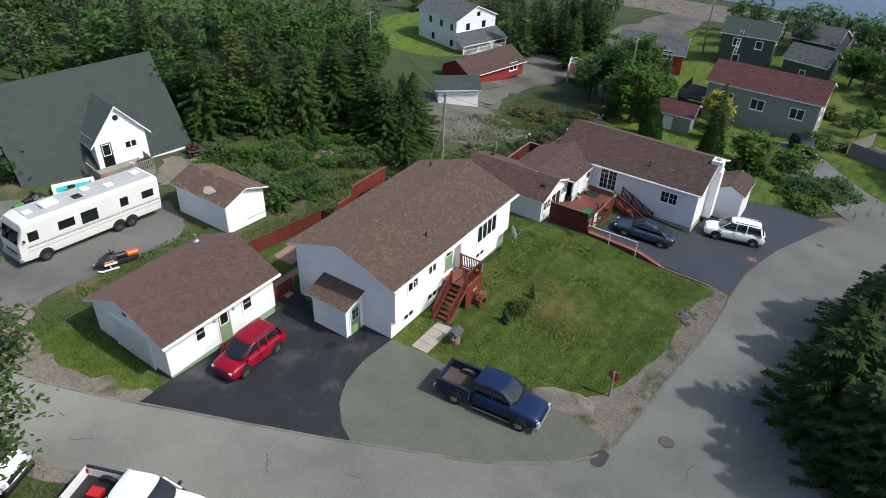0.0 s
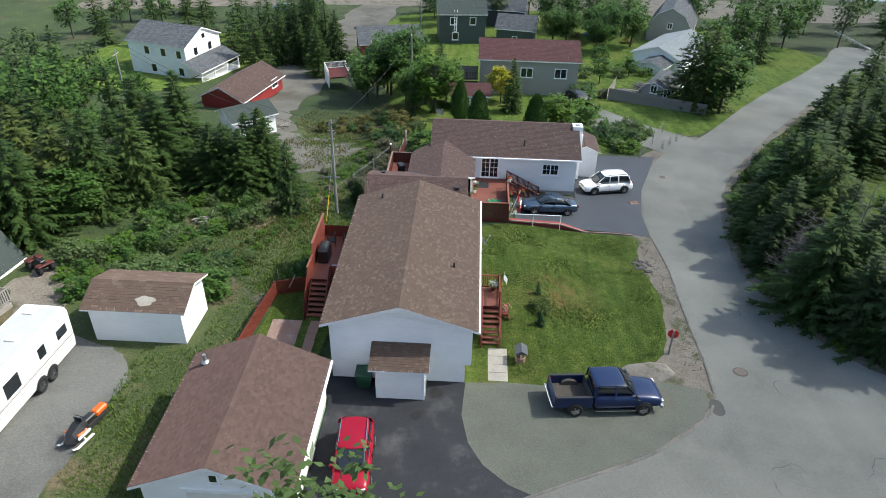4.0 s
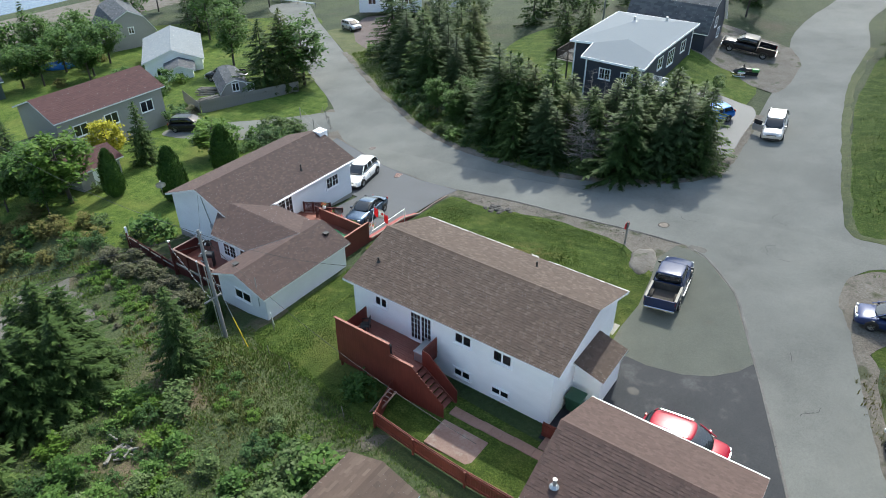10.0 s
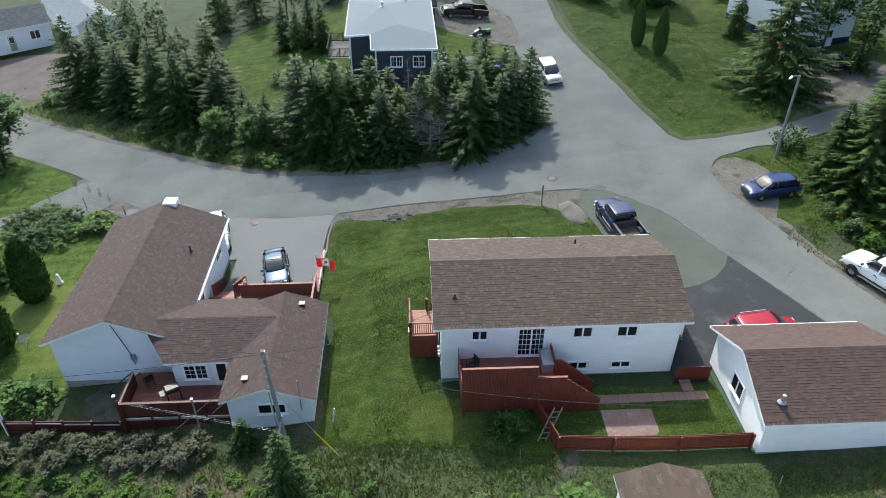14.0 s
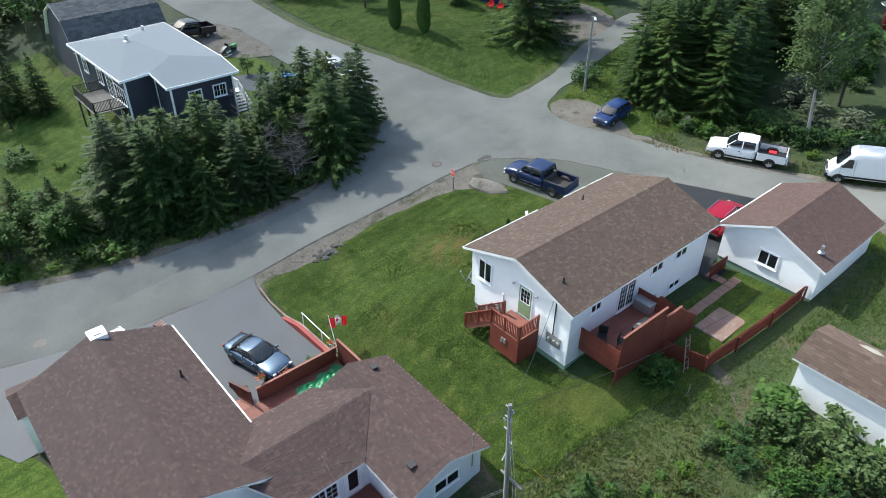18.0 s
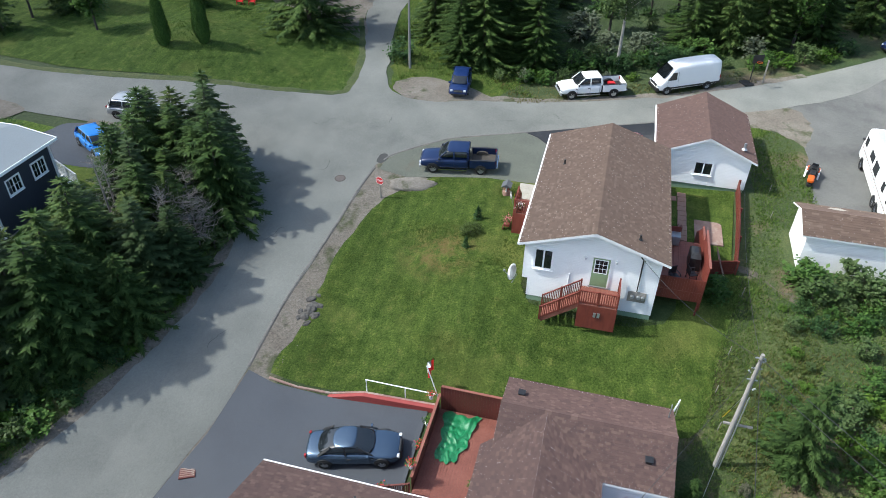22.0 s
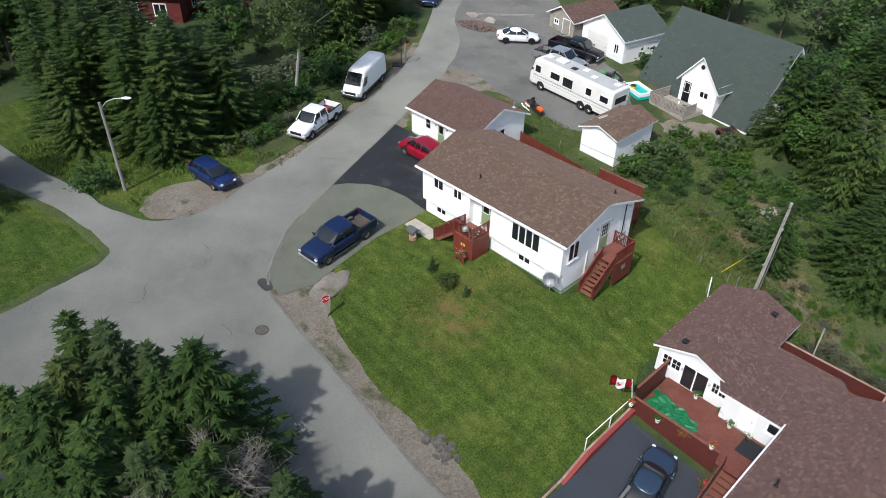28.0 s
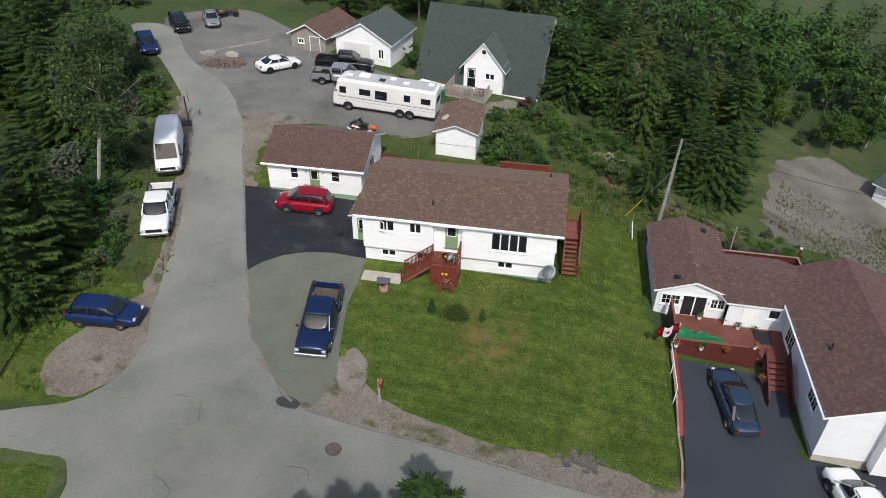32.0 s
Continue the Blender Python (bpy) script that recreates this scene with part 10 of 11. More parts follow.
def kerb_line(pts, label):
    """A low worn kerb along a smooth line."""
    line_pts = curve_points(pts, False, 8)
    cv, cf = [], []
    for i, p in enumerate(line_pts):
        q = line_pts[min(i + 1, len(line_pts) - 1)] - line_pts[max(i - 1, 0)]
        s = Vector((-q.y, q.x)).normalized()
        z = float(hz(p.x, p.y))
        j = 0.04 * noise.noise((p.x, p.y, 2))
        for o, h in ((-0.1, 0.06), (-0.05, 0.1 + j), (0.05, 0.1 + j), (0.1, 0.05)):
            cv.append((p.x + s.x * o, p.y + s.y * o, z + h * 0.75 + 0.012))
    for i in range(len(line_pts) - 1):
        for k in range(3):
            cf.append((4 * i + k, 4 * i + k + 1, 4 * i + k + 5, 4 * i + k + 4))
    tagged(new("kerb", mesh_from("kerb", cv, cf, M_KERB)), label, "kerb", kind="structure")


kerb_line([(-14.2, 12.2), (-11.9, 7), (-8.7, -0.4), (-6.6, -5), (-4.6, -9.2), (-1.9, -12.5), (-0.6, -13.4)], "worn low asphalt and concrete kerb")
kerb_line([(0.4, -13.75), (3.5, -14.05), (8.4, -14.28), (15, -14.78), (20.3, -14.72)], "low asphalt kerb along the verge")


def band(name, pts, w, lift, material, label, seed):
    """A ragged strip of loose ground along a line."""
    mid = curve_points(pts, False, 10)
    vs, fs = [], []
    for i, p in enumerate(mid):
        q = mid[min(i + 1, len(mid) - 1)] - mid[max(i - 1, 0)]
        s = Vector((-q.y, q.x)).normalized()
        for k, o in enumerate((-1, -0.5, 0, 0.5, 1)):
            e = w * o * (1 + 0.7 * noise.noise((p.x * 0.6 + k, p.y * 0.6, seed)) + 0.35 * noise.noise((p.x * 2.6, p.y * 2.6 + k, seed)))
            x, y = p.x + s.x * e, p.y + s.y * e
            vs.append((x, y, float(hz(x, y)) + lift - (0.03 if abs(o) == 1 else 0)))
    for i in range(len(mid) - 1):
        for k in range(4):
            fs.append((5 * i + k, 5 * i + k + 1, 5 * i + k + 6, 5 * i + k + 5))
    tagged(new(name, mesh_from(name, vs, fs, material)), label, "verge", kind="structure")


band("verge_hill", [(-26, -24.3), (-17.2, -21.1), (-11, -20.1), (-9.2, -20.8), (-7.9, -26), (-5.7, -37.3), (-4.3, -48.6), (-4.3, -60)], 0.4, 0.074, M_DRYGRASS, "weedy edge between road and hill lawn", 1)
band("verge_bank", [(1.6, -38), (1.5, -33), (1.35, -27.3), (2.2, -24.9), (4.4, -22.7), (9.7, -20.8), (15.7, -20.3), (22.2, -21.3), (27.6, -22.8), (33.6, -25.5), (45, -32.7), (61.5, -44.7)], 0.45, 0.078, M_DIRT, "gravelly edge below the wooded bank", 2)
band("verge_lane", [(-10.5, -14.4), (-10.6, -11.8), (-12.5, -6), (-14.3, 0), (-16.7, 6), (-19.5, 13), (-23.9, 20.4)], 0.45, 0.078, M_DIRT, "dusty edge of the lane", 3)


def rock(name, x, y, r, seed, flat=0.6, stretch=(1, 1), material=None, label="grey boulder", turn=0, category="rock", lift=0.0):
    bm = bmesh.new()
    bmesh.ops.create_icosphere(bm, subdivisions=3, radius=r)
    for v in bm.verts:
        d = v.co.normalized()
        v.co *= 0.85 + 0.3 * noise.noise(d * 1.6 + Vector((seed, 0, 0))) + 0.1 * noise.noise(d * 5 + Vector((0, seed, 0)))
        v.co.x, v.co.y, v.co.z = v.co.x * stretch[0], v.co.y * stretch[1], v.co.z * flat
    ob = part(name, bm, material or M_ROCK, None, label, material is not M_DARKROCK)
    ob.matrix_world = pose(x, y, float(hz(x, y)) + lift, 0, 0, turn)
    return tagged(ob, "", category)


M_OUTCROP = surface("weathered_outcrop", [(0.11, 0.098, 0.084), (0.17, 0.152, 0.13), (0.24, 0.22, 0.19)], 1.1, 6, 0.5, 0.95, 1.0, 0.08, stain=(0.085, 0.088, 0.05), stain_scale=0.8, stain_at=(0.56, 0.68))
rock("outcrop", 1.75, -10.2, 1.0, 3, 0.32, (1.35, 2.3), M_OUTCROP, "low bare rock outcrop beside the lawn", 18, lift=-0.05)
for i, (x, y, r) in enumerate(((15.2, -12.9, 0.5), (15.9, -13.1, 0.36), (14.5, -13.2, 0.34), (16.4, -12.7, 0.28), (15.6, -13.5, 0.24), (14.9, -12.5, 0.3), (15.7, -12.5, 0.34), (16.1, -13.4, 0.22), (14.1, -12.9, 0.22))):
    rock("rock", x, y, r, 10 + i, 0.55, (1.3, 0.9), M_DARKROCK, "dark broken rock at the lawn's edge", i * 50)
rock("boulder", -23.7, 31.9, 0.75, 21, 0.75, (1.2, 0.9), M_CONC, "pale boulder on the gravel lot")
rock("boulder", -26.3, 31.5, 0.8, 22, 0.55, (1.4, 0.8), M_ROCK, "tan boulder on the gravel lot")
rubble = bmesh.new()
rr = random.Random(4)
for k in range(420):
    a, q = rr.uniform(0, 6.283), rr.random() ** 0.6
    x, y = -23.5 + 2.3 * q * math.cos(a) + 0.5 * q * math.sin(a), 29.4 + 1.5 * q * math.sin(a)
    z = float(hz(x, y)) + 0.06 + 0.42 * (1 - q * q)
    bmesh.ops.create_icosphere(rubble, subdivisions=1, radius=rr.uniform(0.06, 0.16), matrix=pose(x, y, z, rr.uniform(0, 90), rr.uniform(0, 90), 0))
tagged(part("rubble_heap", rubble, M_REDGRAVEL, None, "heap of reddish crushed stone on the lot"), "", "rubble", kind="stuff")
stones = bmesh.new()
for _ in range(300):
    t = rr.random()
    x = 2 + 18 * t
    y = -13.4 + rr.gauss(0, 0.42) - 0.6 * math.sin(t * 3.1)
    s = rr.uniform(0.015, 0.055)
    bmesh.ops.create_icosphere(stones, subdivisions=1, radius=s, matrix=pose(x, y, float(hz(x, y)) + 0.04, rr.uniform(0, 90), 0, 0))
tagged(part("verge_stones", stones, M_DIRT, None, "loose stones on the roadside verge"), "", "stones", kind="stuff")

# walk and patio slabs, each laid on its own
walkway = thing("front_walk", pose(0, 0, 0), "pale concrete slab path to the front stairs", "path", kind="structure")
for i in range(4):
    x = 0.25 + i * 0.68
    boxes("slab", M_CONC, walkway, (x, -2.4, -0.02, x + 0.665, -1.3, 0.085 + 0.004 * (i % 2)), bevel=0.01)
patio = thing("garden_path", pose(0, 0, 0), "pinkish paving slabs behind the house", "path", kind="structure")
bm = bmesh.new()
box(bm, -0.3, -0.3, -0.03, 0.3, 0.3, 0.045)
slab_me = finish("paving_slab", bm, bevel=0.012)
for i in range(10):
    part("paving_slab", slab_me, M_SLAB, patio).matrix_local = pose(4.35 - i * 0.61, 9.15 + 0.012 * (i % 3), float(hz(4.35 - i * 0.61, 9.15)) + 0.06, 0, 0, (i * 37) % 3 - 1)
for i in range(2):
    part("paving_slab", slab_me, M_SLAB, patio).matrix_local = pose(-0.55, 8.5 - i * 0.62, float(hz(-0.55, 8.4)) + 0.07)
padz = float(hz(3.2, 10.8))
tagged(boxes("concrete_pad", M_PAD, None, (1.9, 9.95, padz - 0.05, 4.6, 11.75, padz + 0.11), bevel=0.015), "stained pink concrete pad in the back yard", "pad", kind="structure")

# yard fence
fen = thing("yard_fence", pose(0, 0, 0), "low redwood-stained picket fence round the back yard", "fence")
run = [(8.0, 9.95), (7.3, 12.2), (4.6, 12.5), (1.4, 12.75), (-2.1, 12.9)]
bm = bmesh.new()
box(bm, -0.061, -0.011, 0, 0.061, 0.011, 1.06)
picket = finish("picket", bm)
for (ax, ay), (bx, by) in zip(run, run[1:]):
    a, b = Vector((ax, ay)), Vector((bx, by))
    turn = math.degrees(math.atan2(by - ay, bx - ax))
    n = int((b - a).length / 0.135)
    for i in range(n):
        p = a.lerp(b, (i + 0.5) / n)
        part("picket", picket, M_STAIN, fen).matrix_local = pose(p.x, p.y, float(hz(p.x, p.y)) + 0.06, 0, 0, turn)
    za, zb = float(hz(ax, ay)), float(hz(bx, by))
    for hgt in (0.25, 0.85, 1.05):
        bm = bmesh.new()
        beam(bm, (ax, ay + 0.035, za + hgt), (bx, by + 0.035, zb + hgt), 0.04 if hgt < 1 else 0.055, 0.085 if hgt < 1 else 0.04)
        part("rail", bm, M_STAIN, fen)
    boxes("post", M_STAIN, fen, (bx - 0.05, by + 0.06, zb - 0.3, bx + 0.05, by + 0.16, zb + 1.1))
ladder = thing("ladder", pose(8.0, 11.2, 0.0), "red painted wooden ladder leaning on the fence", "ladder")
for s in (-0.2, 0.2):
    bm = bmesh.new()
    beam(bm, (s, 0.45, -0.1), (s - 0.85, -0.3, 1.5), 0.05, 0.07)
    part("side_rail", bm, M_PAD, ladder)
for k in range(6):
    t = (k + 0.6) / 6.4
    bm = bmesh.new()
    beam(bm, (-0.2 - 0.85 * t, 0.45 - 0.75 * t, -0.1 + 1.6 * t), (0.2 - 0.85 * t, 0.45 - 0.75 * t, -0.1 + 1.6 * t), 0.04)
    part("rung", bm, M_PAD, ladder)

# things on the back deck
bbq = thing("barbecue", pose(9.3, 9.35, 1.585), "barbecue under a black cover", "barbecue")
bm = bmesh.new()
loft(bm, [[(x * w, y * d, z) for x, y in ((1, 1), (0.3, 1.1), (-0.3, 1.1), (-1, 1), (-1.06, 0), (-1, -1), (0, -1.06), (1, -1), (1.06, 0))] for z, w, d in ((0, 0.62, 0.32), (0.5, 0.58, 0.3), (0.85, 0.6, 0.31), (1.05, 0.42, 0.24), (1.12, 0.3, 0.1))])
part("cover", bm, M_BLACK, bbq)


def patio_chair(m, label="black metal patio chair on the deck"):
    c = thing("patio_chair", m, label, "chair", "patio chairs")
    boxes("seat", M_BLACK, c, (-0.25, -0.25, 0.4, 0.25, 0.25, 0.45), bevel=0.015)
    bm = bmesh.new()
    box(bm, -0.25, 0.24, 0.45, 0.25, 0.28, 0.95)
    part("backrest", bm, M_BLACK, c, bevel=0.01)
    for x in (-0.23, 0.23):
        for y in (-0.23, 0.23):
            bm = bmesh.new()
            beam(bm, (x, y, 0), (x * 0.95, y * 0.95, 0.4), 0.02, n=6)
            part("leg", bm, M_BLACK, c)
        bm = bmesh.new()
        beam(bm, (x, -0.22, 0.66), (x, 0.26, 0.66), 0.04, 0.03)
        beam(bm, (x, -0.22, 0.45), (x, -0.22, 0.66), 0.03)
        part("armrest", bm, M_BLACK, c)
    return c


ch = patio_chair(pose(11.3, 8.2, 1.585, 0, 0, 120))
copy_thing(ch, pose(10.8, 9.2, 1.585, 0, 0, 200))
copy_thing(ch, pose(29.9, 5.0, -1.885, 0, 0, 40))
locker = thing("storage_box", pose(7.3, 8.0, 1.585), "grey deck storage box beside the stairs", "box")
boxes("body", M_GALV, locker, (-0.3, -0.55, 0, 0.3, 0.55, 0.6), bevel=0.02)
boxes("lid", M_GALV, locker, (-0.33, -0.58, 0.605, 0.33, 0.58, 0.67), bevel=0.02)
nbq = thing("barbecue", pose(28.1, 6.3, -1.885, 0, 0, 30), "black barbecue on the rear deck", "barbecue")
boxes("grill_body", M_BLACK, nbq, (-0.4, -0.28, 0.75, 0.4, 0.28, 1.1), bevel=0.06)
boxes("side_shelf", M_BLACK, nbq, (0.41, -0.22, 0.8, 0.7, 0.22, 0.84))
for x in (-0.35, 0.35):
    boxes("leg", M_BLACK, nbq, (x - 0.03, -0.2, 0, x + 0.03, 0.2, 0.75))

# bin by the porch
wb = thing("wheelie_bin", pose(-0.55, 5.4, float(hz(-0.5, 5.4)) + 0.08), "dark green wheelie bin beside the porch", "bin")
bm = bmesh.new()
loft(bm, [[(x * w, y * w, z) for x, y in ((0.42, 0.42), (-0.42, 0.42), (-0.42, -0.42), (0.42, -0.42))] for z, w in ((0.05, 0.78), (0.95, 1.0))])
part("body", bm, M_GREENBIN, wb, bevel=0.01)
boxes("lid", M_GREENBIN, wb, (-0.46, -0.46, 0.955, 0.46, 0.46, 1.03), bevel=0.03)
for y in (-0.3, 0.3):
    bm = bmesh.new()
    cone(bm, (0.4, y - 0.04, 0.12), (0.4, y + 0.04, 0.12), 0.12, 0.12, 12)
    part("wheel", bm, M_RUBBER, wb)

# wishing-well planter, wheelbarrow of flowers and pots
well = thing("planter", pose(2.05, -3.15, 0.02), "small wishing-well planter with grey roof and flowers", "planter")
bm = bmesh.new()
cone(bm, (0, 0, 0), (0, 0, 0.35), 0.28, 0.3, 12)
part("tub", bm, M_SLAB, well)
for x in (-0.24, 0.24):
    boxes("post", M_TRIM, well, (x - 0.03, -0.03, 0.3, x + 0.03, 0.03, 0.85))
bm = bmesh.new()
prism(bm, [(-0.36, 0.8), (0.36, 0.8), (0, 1.05)], "x", -0.4, 0.4)
part("roof", bm, M_SHINGLE_SLATE, well)


def flowers(parent, x, y, z, r, n, material, seed, leaf=None):
    rnd = random.Random(seed)
    for mt, cnt, s, nm in ((material, n, 0.07, "blooms"), (leaf or M_LEAF, n, 0.1, "foliage")):
        vs, fs = [], []
        for _ in range(cnt):
            p = Vector((x + rnd.gauss(0, r * 0.5), y + rnd.gauss(0, r * 0.5), z + rnd.uniform(0, r * 0.9) + (0.05 if nm == "blooms" else 0)))
            sprig(vs, fs, p, Vector((rnd.uniform(-1, 1), rnd.uniform(-1, 1), rnd.uniform(-0.2, 1))).normalized(), s, s * 0.5)
        part(nm, mesh_from(nm, vs, fs, mt), None, parent)


flowers(well, 0, 0, 0.35, 0.26, 60, M_PINK, 1)
barrow = thing("flower_cart", pose(6.1, -2.35, 0.02), "little red flower cart with wheels before the landing", "planter")
boxes("bed", M_STAIN, barrow, (-0.42, -0.2, 0.26, 0.42, 0.2, 0.46), bevel=0.02)
for x in (-0.38, 0.38):
    bm = bmesh.new()
    cone(bm, (x, -0.26, 0.16), (x, -0.21, 0.16), 0.16, 0.16, 14)
    part("wheel", bm, M_STAIN, barrow)
flowers(barrow, 0, 0, 0.46, 0.36, 90, M_PINK, 2)
hang = thing("flower_basket", pose(6.5, -1.55, 1.67), "pot of white flowers on the front landing", "planter")
bm = bmesh.new()
cone(bm, (0, 0, 0), (0, 0, 0.3), 0.14, 0.2, 12)
part("pot", bm, M_STAIN3, hang)
flowers(hang, 0, 0, 0.3, 0.3, 90, M_TRIM, 3)
for i, (x, y, z, mt) in enumerate(((22.6, -3.35, -1.5, M_LEAF_LIME), (24.1, -3.35, -1.5, M_FLOWER), (25.7, -3.3, -0.9, M_FLOWER), (26.3, -4.6, -2.4, M_FLOWER), (21.0, -3.6, -1.3, M_FLOWER), (24.6, 0.1, -1.94, M_LEAF_LIME), (25.4, -0.35, -1.94, M_LEAF), (26.5, -0.4, -1.94, M_TRIM), (23.0, 0.2, -1.94, M_LEAF))):
    pot = thing("flower_pot", pose(x, y, z), "potted flowers on the neighbour's deck", "planter", "deck flower pots")
    bm = bmesh.new()
    cone(bm, (0, 0, 0), (0, 0, 0.24), 0.1, 0.15, 12)
    part("pot", bm, M_STAIN3 if i % 2 else M_TRIM, pot)
    flowers(pot, 0, 0, 0.24, 0.24, 50, mt, 10 + i)

# satellite dishes
def dish(m, label, r=0.42):
    d = thing("satellite_dish", m, label, "satellite dish")
    bm = bmesh.new()
    rows = []
    for k in range(5):
        q = r * (k + 0.02) / 4
        rows.append([bm.verts.new((q * math.cos(t), -0.22 * (q / r) ** 2 * r * 1.3, q * math.sin(t))) for t in (j * math.pi / 10 for j in range(20))])
    for a, b in zip(rows, rows[1:]):
        for j in range(20):
            bm.faces.new((a[j], a[(j + 1) % 20], b[(j + 1) % 20], b[j]))
    bm.faces.new(rows[0])
    bmesh.ops.solidify(bm, geom=bm.faces[:], thickness=0.015)
    part("reflector", bm, M_GALV, d, smooth=True)
    bm = bmesh.new()
    beam(bm, (0, 0, -r * 0.9), (0, -r * 1.3, -0.05), 0.02, n=6)
    box(bm, -0.05, -r * 1.4, -0.1, 0.05, -r * 1.2, 0.02)
    part("feed_arm", bm, M_GALV, d)
    bm = bmesh.new()
    beam(bm, (0, 0.02, 0), (0, 0.25, -0.1), 0.03, n=6)
    beam(bm, (0, 0.25, -0.1), (0, 0.25, -0.75), 0.03, n=6)
    part("mount", bm, M_GALV, d)


dish(pose(12.6, -0.85, 1.35, -25, 0, 25), "grey satellite dish at the front corner of the house", 0.5)
dish(pose(37.0, 3.4, 0.5, -25, 0, 60), "grey satellite dish on the neighbour's gable", 0.4)
# basketball hoop by the lane
hoop = thing("basketball_hoop", pose(-20.4, 15.1, float(hz(-20.4, 15.1)) + 0.06, 0, 0, -60), "portable basketball hoop with dark backboard", "basketball hoop")
bm = bmesh.new()
beam(bm, (0, 0, 0.1), (0, 0, 2.6), 0.05, n=8)
part("pole", bm, M_BLACK, hoop)
boxes("base", M_BLACK, hoop, (-0.45, -0.9, 0, 0.45, 0.2, 0.2), bevel=0.05)
boxes("backboard", M_BLACK, hoop, (-0.55, 0.3, 2.3, 0.55, 0.34, 3.0))
bm = bmesh.new()
for k in range(14):
    t, u = k * 2 * math.pi / 14, (k + 1) * 2 * math.pi / 14
    beam(bm, (0.23 * math.cos(t), 0.62 + 0.23 * math.sin(t), 2.42), (0.23 * math.cos(u), 0.62 + 0.23 * math.sin(u), 2.42), 0.02)
part("rim", bm, M_ORANGEP, hoop)
post = thing("sign_post", upright(-21.3, 16.4), "plain wooden post beside the lane", "post")
boxes("shaft", M_WOOD, post, (-0.06, -0.06, -0.2, 0.06, 0.06, 2.2))

# lumber, brush and clutter on the scrub
for i, (x, y, n, s) in enumerate(((17.3, 20.6, 16, 0.8), (19.2, 27.6, 14, 1.1), (48.6, 22.4, 14, 1.4), (60.6, -21.2, 40, 1.2), (-14.6, 35.0, 18, 1.0))):
    pile = thing("wood_pile", upright(x, y), "untidy pile of split logs and boards", "wood pile")
    rnd = random.Random(60 + i)
    for _ in range(n):
        bm = bmesh.new()
        a = rnd.uniform(0, 6.3)
        c = Vector((rnd.gauss(0, 0.55), rnd.gauss(0, 0.45), rnd.uniform(0.05, 0.35)))
        d = Vector((math.cos(a), math.sin(a), rnd.uniform(-0.15, 0.25))) * 0.4 * s
        cone(bm, c - d, c + d, 0.07, 0.06, 6)
        part("log", bm, M_WOOD if rnd.random() < 0.7 else M_DEADWOOD, pile)
for x, y, mt, nm in ((-13.6, 33.4, M_PINK, "pink barrel"), (-12.8, 33.0, M_STAIN, "red can"), (-2.2, 28.6, M_STAIN3, "rusty barrel"), (-1.6, 29.2, M_YELLOW, "yellow drum")):
    bar = thing("barrel", upright(x, y), nm + " standing on the gravel lot", "barrel")
    bm = bmesh.new()
    cone(bm, (0, 0, 0), (0, 0, 0.8), 0.28, 0.28, 16)
    part("drum", bm, mt, bar)
    bm = bmesh.new()
    cone(bm, (0, 0, 0.8), (0, 0, 0.84), 0.29, 0.29, 16)
    part("lid", bm, M_BLACK, bar)
for x, y in ((-24.9, -36.5), (-24.45, -37.7)):
    ac = thing("garden_chair", pose(x, y, float(hz(x, y)) + 0.05, 0, 0, 105), "red slatted garden chair on the lawn", "chair", "red garden chairs")
    for k in range(5):
        boxes("back_slat", M_STOP, ac, (-0.3 + k * 0.125, 0.25, 0.3, -0.2 + k * 0.125, 0.29, 1.05))
    boxes("seat", M_STOP, ac, (-0.32, -0.35, 0.3, 0.32, 0.25, 0.34))
    boxes("armrest", M_STOP, ac, (-0.42, -0.4, 0.52, -0.32, 0.3, 0.55), (0.32, -0.4, 0.52, 0.42, 0.3, 0.55))
    boxes("leg", M_STOP, ac, (-0.36, -0.36, 0, -0.3, -0.3, 0.52), (0.3, -0.36, 0, 0.36, -0.3, 0.52))
for x, y, h in ((14.2, 11.6, 0.9), (16.8, 10.9, 0.8), (19.0, 11.0, 0.9), (9.2, 12.6, 0.9), (18.6, 8.9, 1.4), (-2.6, 15.2, 1.0), (0.6, 15.0, 0.9)):
    sk = thing("stake", upright(x, y), "pale wooden survey stake in the grass", "stake")
    bm = bmesh.new()
    beam(bm, (0, 0, -0.1), (0.06, 0.03, h * 0.8), 0.035)
    part("shaft", bm, M_WOOD, sk)
side_pole = thing("white_pipe", pose(18.9, 8.6, -1.6), "leaning white pipe beside the extension", "pipe")
bm = bmesh.new()
beam(bm, (0, 0, 0), (-0.2, 0.3, 1.4), 0.04, n=8)
part("tube", bm, M_TRIM, side_pole)
tot = thing("yard_fence", pose(0, 0, 0), "low dark red fence below the neighbour's lawn", "fence")
board_wall(tot, (37.6, 6.85), (30.85, 7.3), -4.4, -2.6, -2.4, M_STAIN3, 0.16)
for k in range(5):
    x, y = 30.95 + k * 1.66, 7.36 - k * 0.11
    boxes("post", M_STAIN3, tot, (x - 0.05, y, -4.4, x + 0.05, y + 0.1, -2.3))
    if k:
        for z in (-2.6, -3.3):
            bm = bmesh.new()
            beam(bm, (x - 1.6, y + 0.14, z), (x - 0.06, y + 0.04, z - 0.05), 0.04, 0.09)
            part("rail", bm, M_WOOD if z > -3 else M_STAIN3, tot)
boxes("gate_post", M_TRIM, tot, (37.72, 6.74, -4.3, 37.86, 6.88, -1.9))
line_post = thing("clothesline_post", pose(26.2, 8.5, float(hz(26.2, 8.5))), "weathered clothesline post behind the rear deck", "post")
bm = bmesh.new()
beam(bm, (0, 0, -0.2), (0, 0, 3.1), 0.045, n=8)
part("shaft", bm, M_WOOD, line_post)
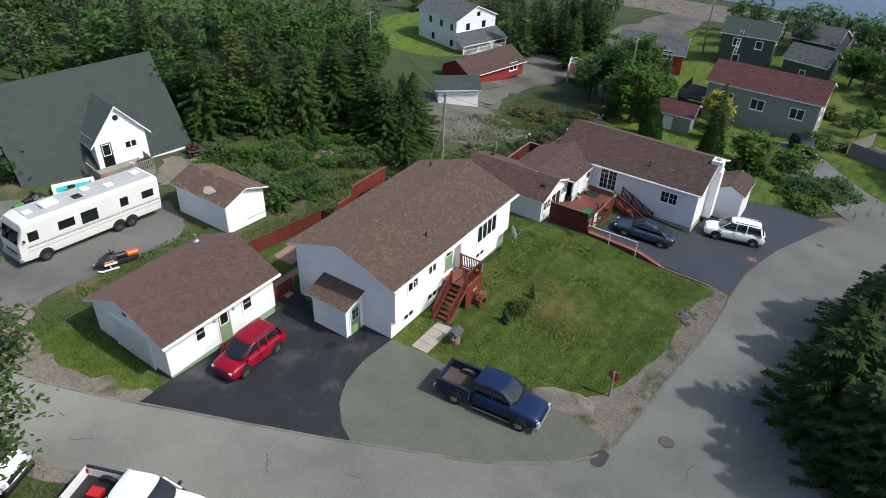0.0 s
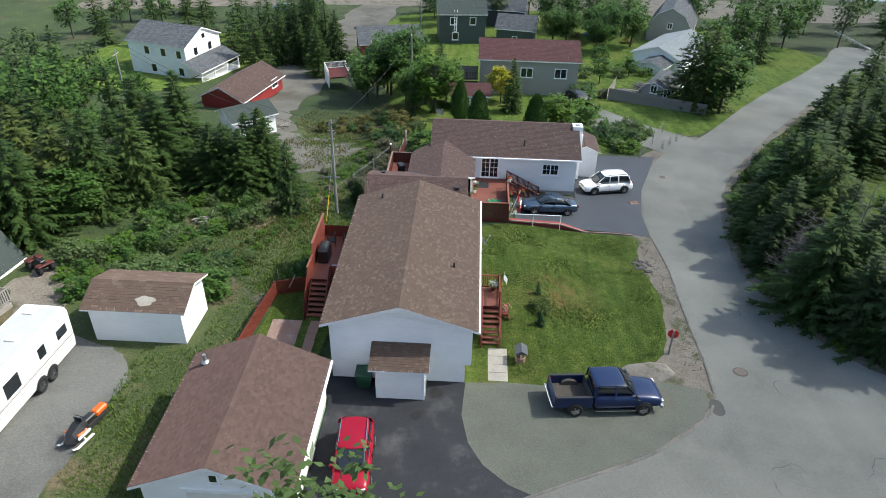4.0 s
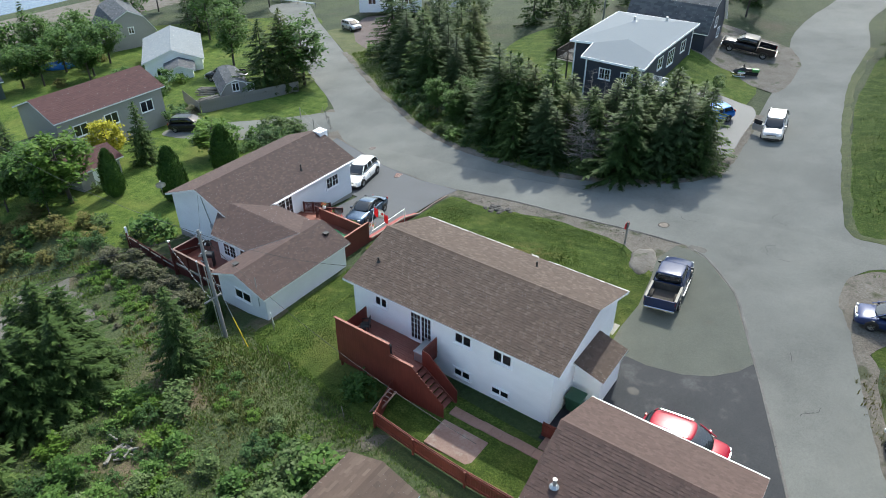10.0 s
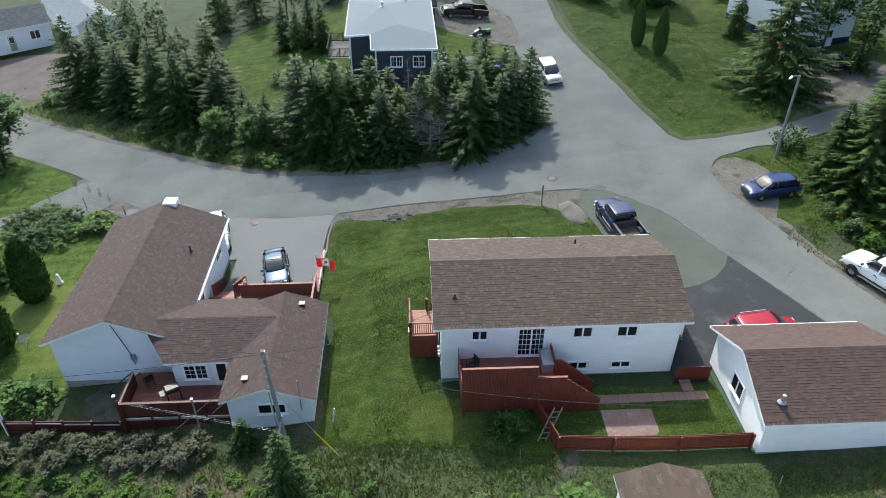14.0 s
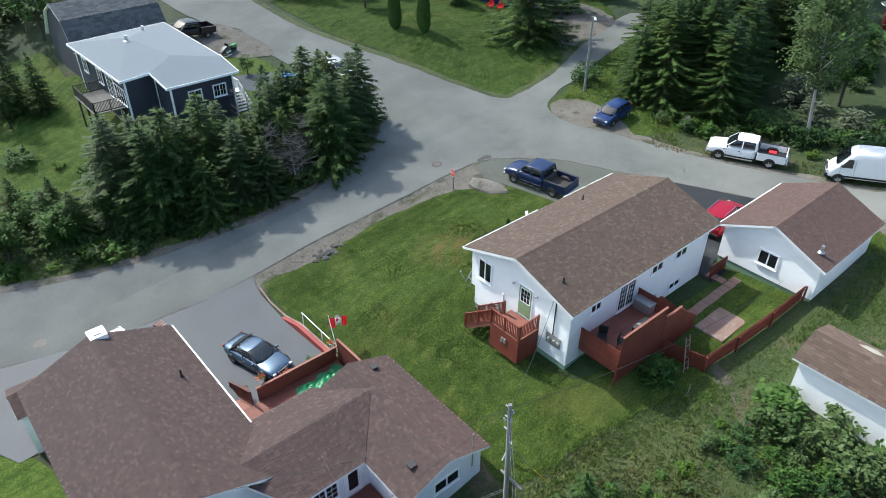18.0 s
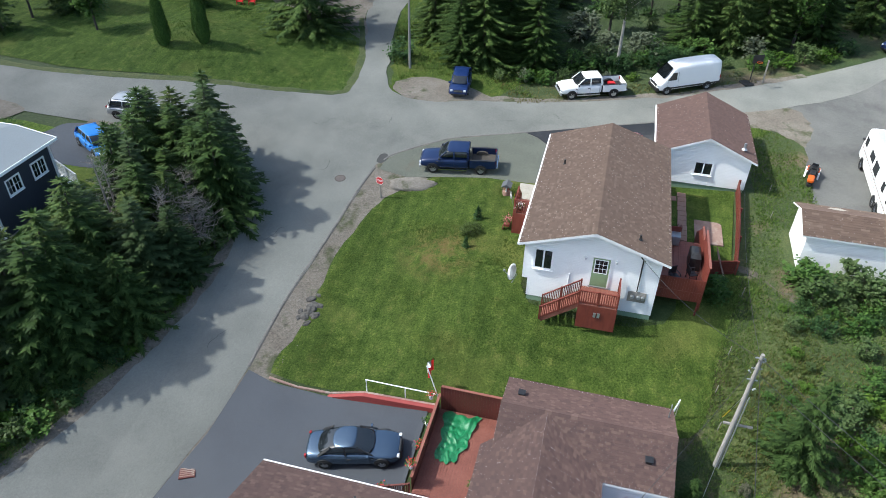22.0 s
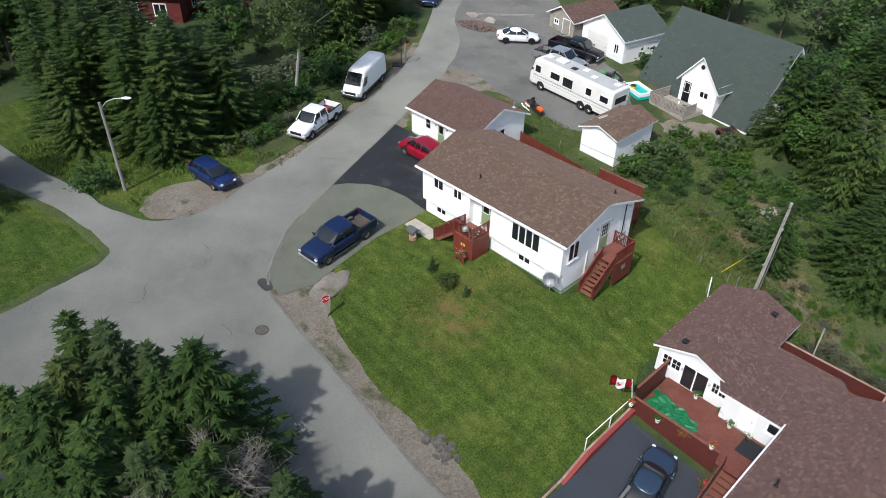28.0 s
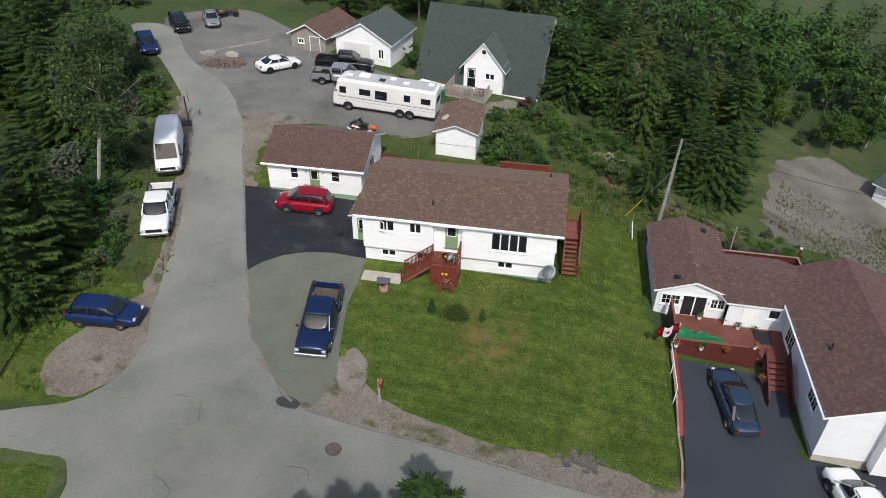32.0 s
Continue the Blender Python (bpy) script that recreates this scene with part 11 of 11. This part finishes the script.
boxes("pulley", M_GALV, line_post, (-0.06, -0.06, 3.1, 0.06, 0.06, 3.2))
for dz in (0, -0.14):
    cable("clothesline", (21.1, 10.88, 0.5 + dz), (30.73, 7.6, -0.35 + dz), 0.1, 0.005, M_GALV, "thin clothesline between pole and deck corner")
orn = thing("garden_ornament", pose(41.06, -8.46, float(hz(41.06, -8.46)) + 0.03), "small white garden ornament on the lawn", "ornament")
bm = bmesh.new()
loft(bm, [[(r * math.cos(k * math.pi / 5), r * math.sin(k * math.pi / 5), z) for k in range(10)] for r, z in ((0.26, 0), (0.27, 0.15), (0.15, 0.3), (0.19, 0.5), (0.1, 0.68), (0.14, 0.78), (0.05, 0.92))])
part("figure", bm, M_TRIM, orn, smooth=True)
wire_fence = thing("wire_fence", pose(0, 0, 0), "wire fence on thin posts round the garden corner", "fence")
spots = ((38.85, -17.4), (43.1, -19.6), (47.2, -21.6))
for (x, y), (u, v) in zip(spots, spots[1:] + spots[-1:]):
    z, w = float(hz(x, y)), float(hz(u, v))
    bm = bmesh.new()
    beam(bm, (x, y, z - 0.2), (x + 0.05, y, z + 1.35), 0.045, n=6)
    part("post", bm, M_POLE, wire_fence)
    for h in (0.5, 1.25):
        if (u, v) != (x, y):
            bm = bmesh.new()
            beam(bm, (x + 0.05, y, z + h), (u + 0.05, v, w + h), 0.008, n=5)
            part("wire", bm, M_GALV, wire_fence)


# scuffs and cracks on the road
crk = random.Random(77)
for cx, cy, ln, ang in ((-5.3, -16.4, 2.2, 20), (-6.7, -14.7, 1.0, 10), (-5.4, -19.3, 2.6, -15), (-11.1, -1.7, 1.3, 60), (-10.9, -1.2, 1.0, 20), (-8.8, -5.3, 0.9, 70), (0.5, -17.5, 1.8, 40), (8.5, -17.6, 2.4, 5), (18, -17.2, 1.8, -8), (-14.5, 6.5, 1.6, 110)):
    bm = bmesh.new()
    p, a = Vector((cx, cy)), radians(ang)
    n = int(ln / 0.12)
    row = []
    for i in range(n + 1):
        w = 0.01 + 0.014 * crk.random() * math.sin(math.pi * i / n)
        sx, sy = -math.sin(a), math.cos(a)
        row.append([bm.verts.new((p.x + sx * q * w, p.y + sy * q * w, float(hz(p.x, p.y)) + 0.068)) for q in (-1, 1)])
        a += crk.uniform(-0.5, 0.5)
        p = p + Vector((math.cos(a), math.sin(a))) * 0.12
    for q, r in zip(row, row[1:]):
        bm.faces.new((q[0], r[0], r[1], q[1]))
    tagged(part("road_crack", bm, M_CRACK, None, "dark crack in the worn asphalt"), "", "crack", kind="structure")

log = thing("timber_edging", pose(0, 0, 0), "weathered timber edging across the gravel lot", "timber")
for (ax, ay), (bx, by) in (((-26.0, 32.2), (-24.4, 34.2)), ((-24.35, 34.26), (-22.9, 35.9)), ((-22.85, 35.95), (-21.6, 37.4))):
    bm = bmesh.new()
    beam(bm, (ax, ay, float(hz(ax, ay)) + 0.12), (bx, by, float(hz(bx, by)) + 0.12), 0.2, 0.2)
    part("timber", bm, M_WOOD, log)

# guard rail where the road bends away, a tarpaulin over a boat-sized heap
guard = thing("guard_rail", pose(0, 0, 0), "pale guard rail at the bend of the road", "guard rail")
for k in range(9):
    x, y = 91 + 2.4 * k, -68.8
    boxes("post", M_WOOD, guard, (x - 0.08, y - 0.08, float(hz(x, y)) - 0.2, x + 0.08, y + 0.08, float(hz(x, y)) + 0.7))
    if k:
        bm = bmesh.new()
        beam(bm, (x - 2.4, y + 0.1, float(hz(x - 2.4, y)) + 0.6), (x, y + 0.1, float(hz(x, y)) + 0.6), 0.06, 0.28)
        part("rail", bm, M_TRIM, guard)
heap = bmesh.new()
bmesh.ops.create_icosphere(heap, subdivisions=4, radius=1.0)
for v in heap.verts:
    d = v.co.normalized()
    q = 1 + 0.3 * noise.noise(d * 2.2) + 0.12 * noise.noise(d * 6)
    v.co = (d.x * q * 2.6, d.y * q * 1.3, max(0.0, d.z * q * 0.95))
cover = part("boat_tarp", heap, surface("blue_tarp", [(0.01, 0.1, 0.32), (0.02, 0.17, 0.48)], 1.2, 5, 0.5, 0.5, 0.5, 0.05), None, "crumpled bright blue tarpaulin over a heap", True)
cover.matrix_world = pose(100.4, -21.6, float(hz(100.4, -21.6)), 0, 0, 40)
tagged(cover, "", "tarpaulin")
# mat on the neighbour's deck
for x, y, lx, ly, mt, lb in ((26.9, -0.9, 1.1, 1.3, M_TAR, "dark rubber mat at the head of the steps"),):
    bm = bmesh.new()
    box(bm, -lx / 2, -ly / 2, 0, lx / 2, ly / 2, 0.012)
    mat = part("door_mat", bm, mt, None, lb)
    mat.matrix_world = pose(x, y, -1.946)
    tagged(mat, "", "mat")
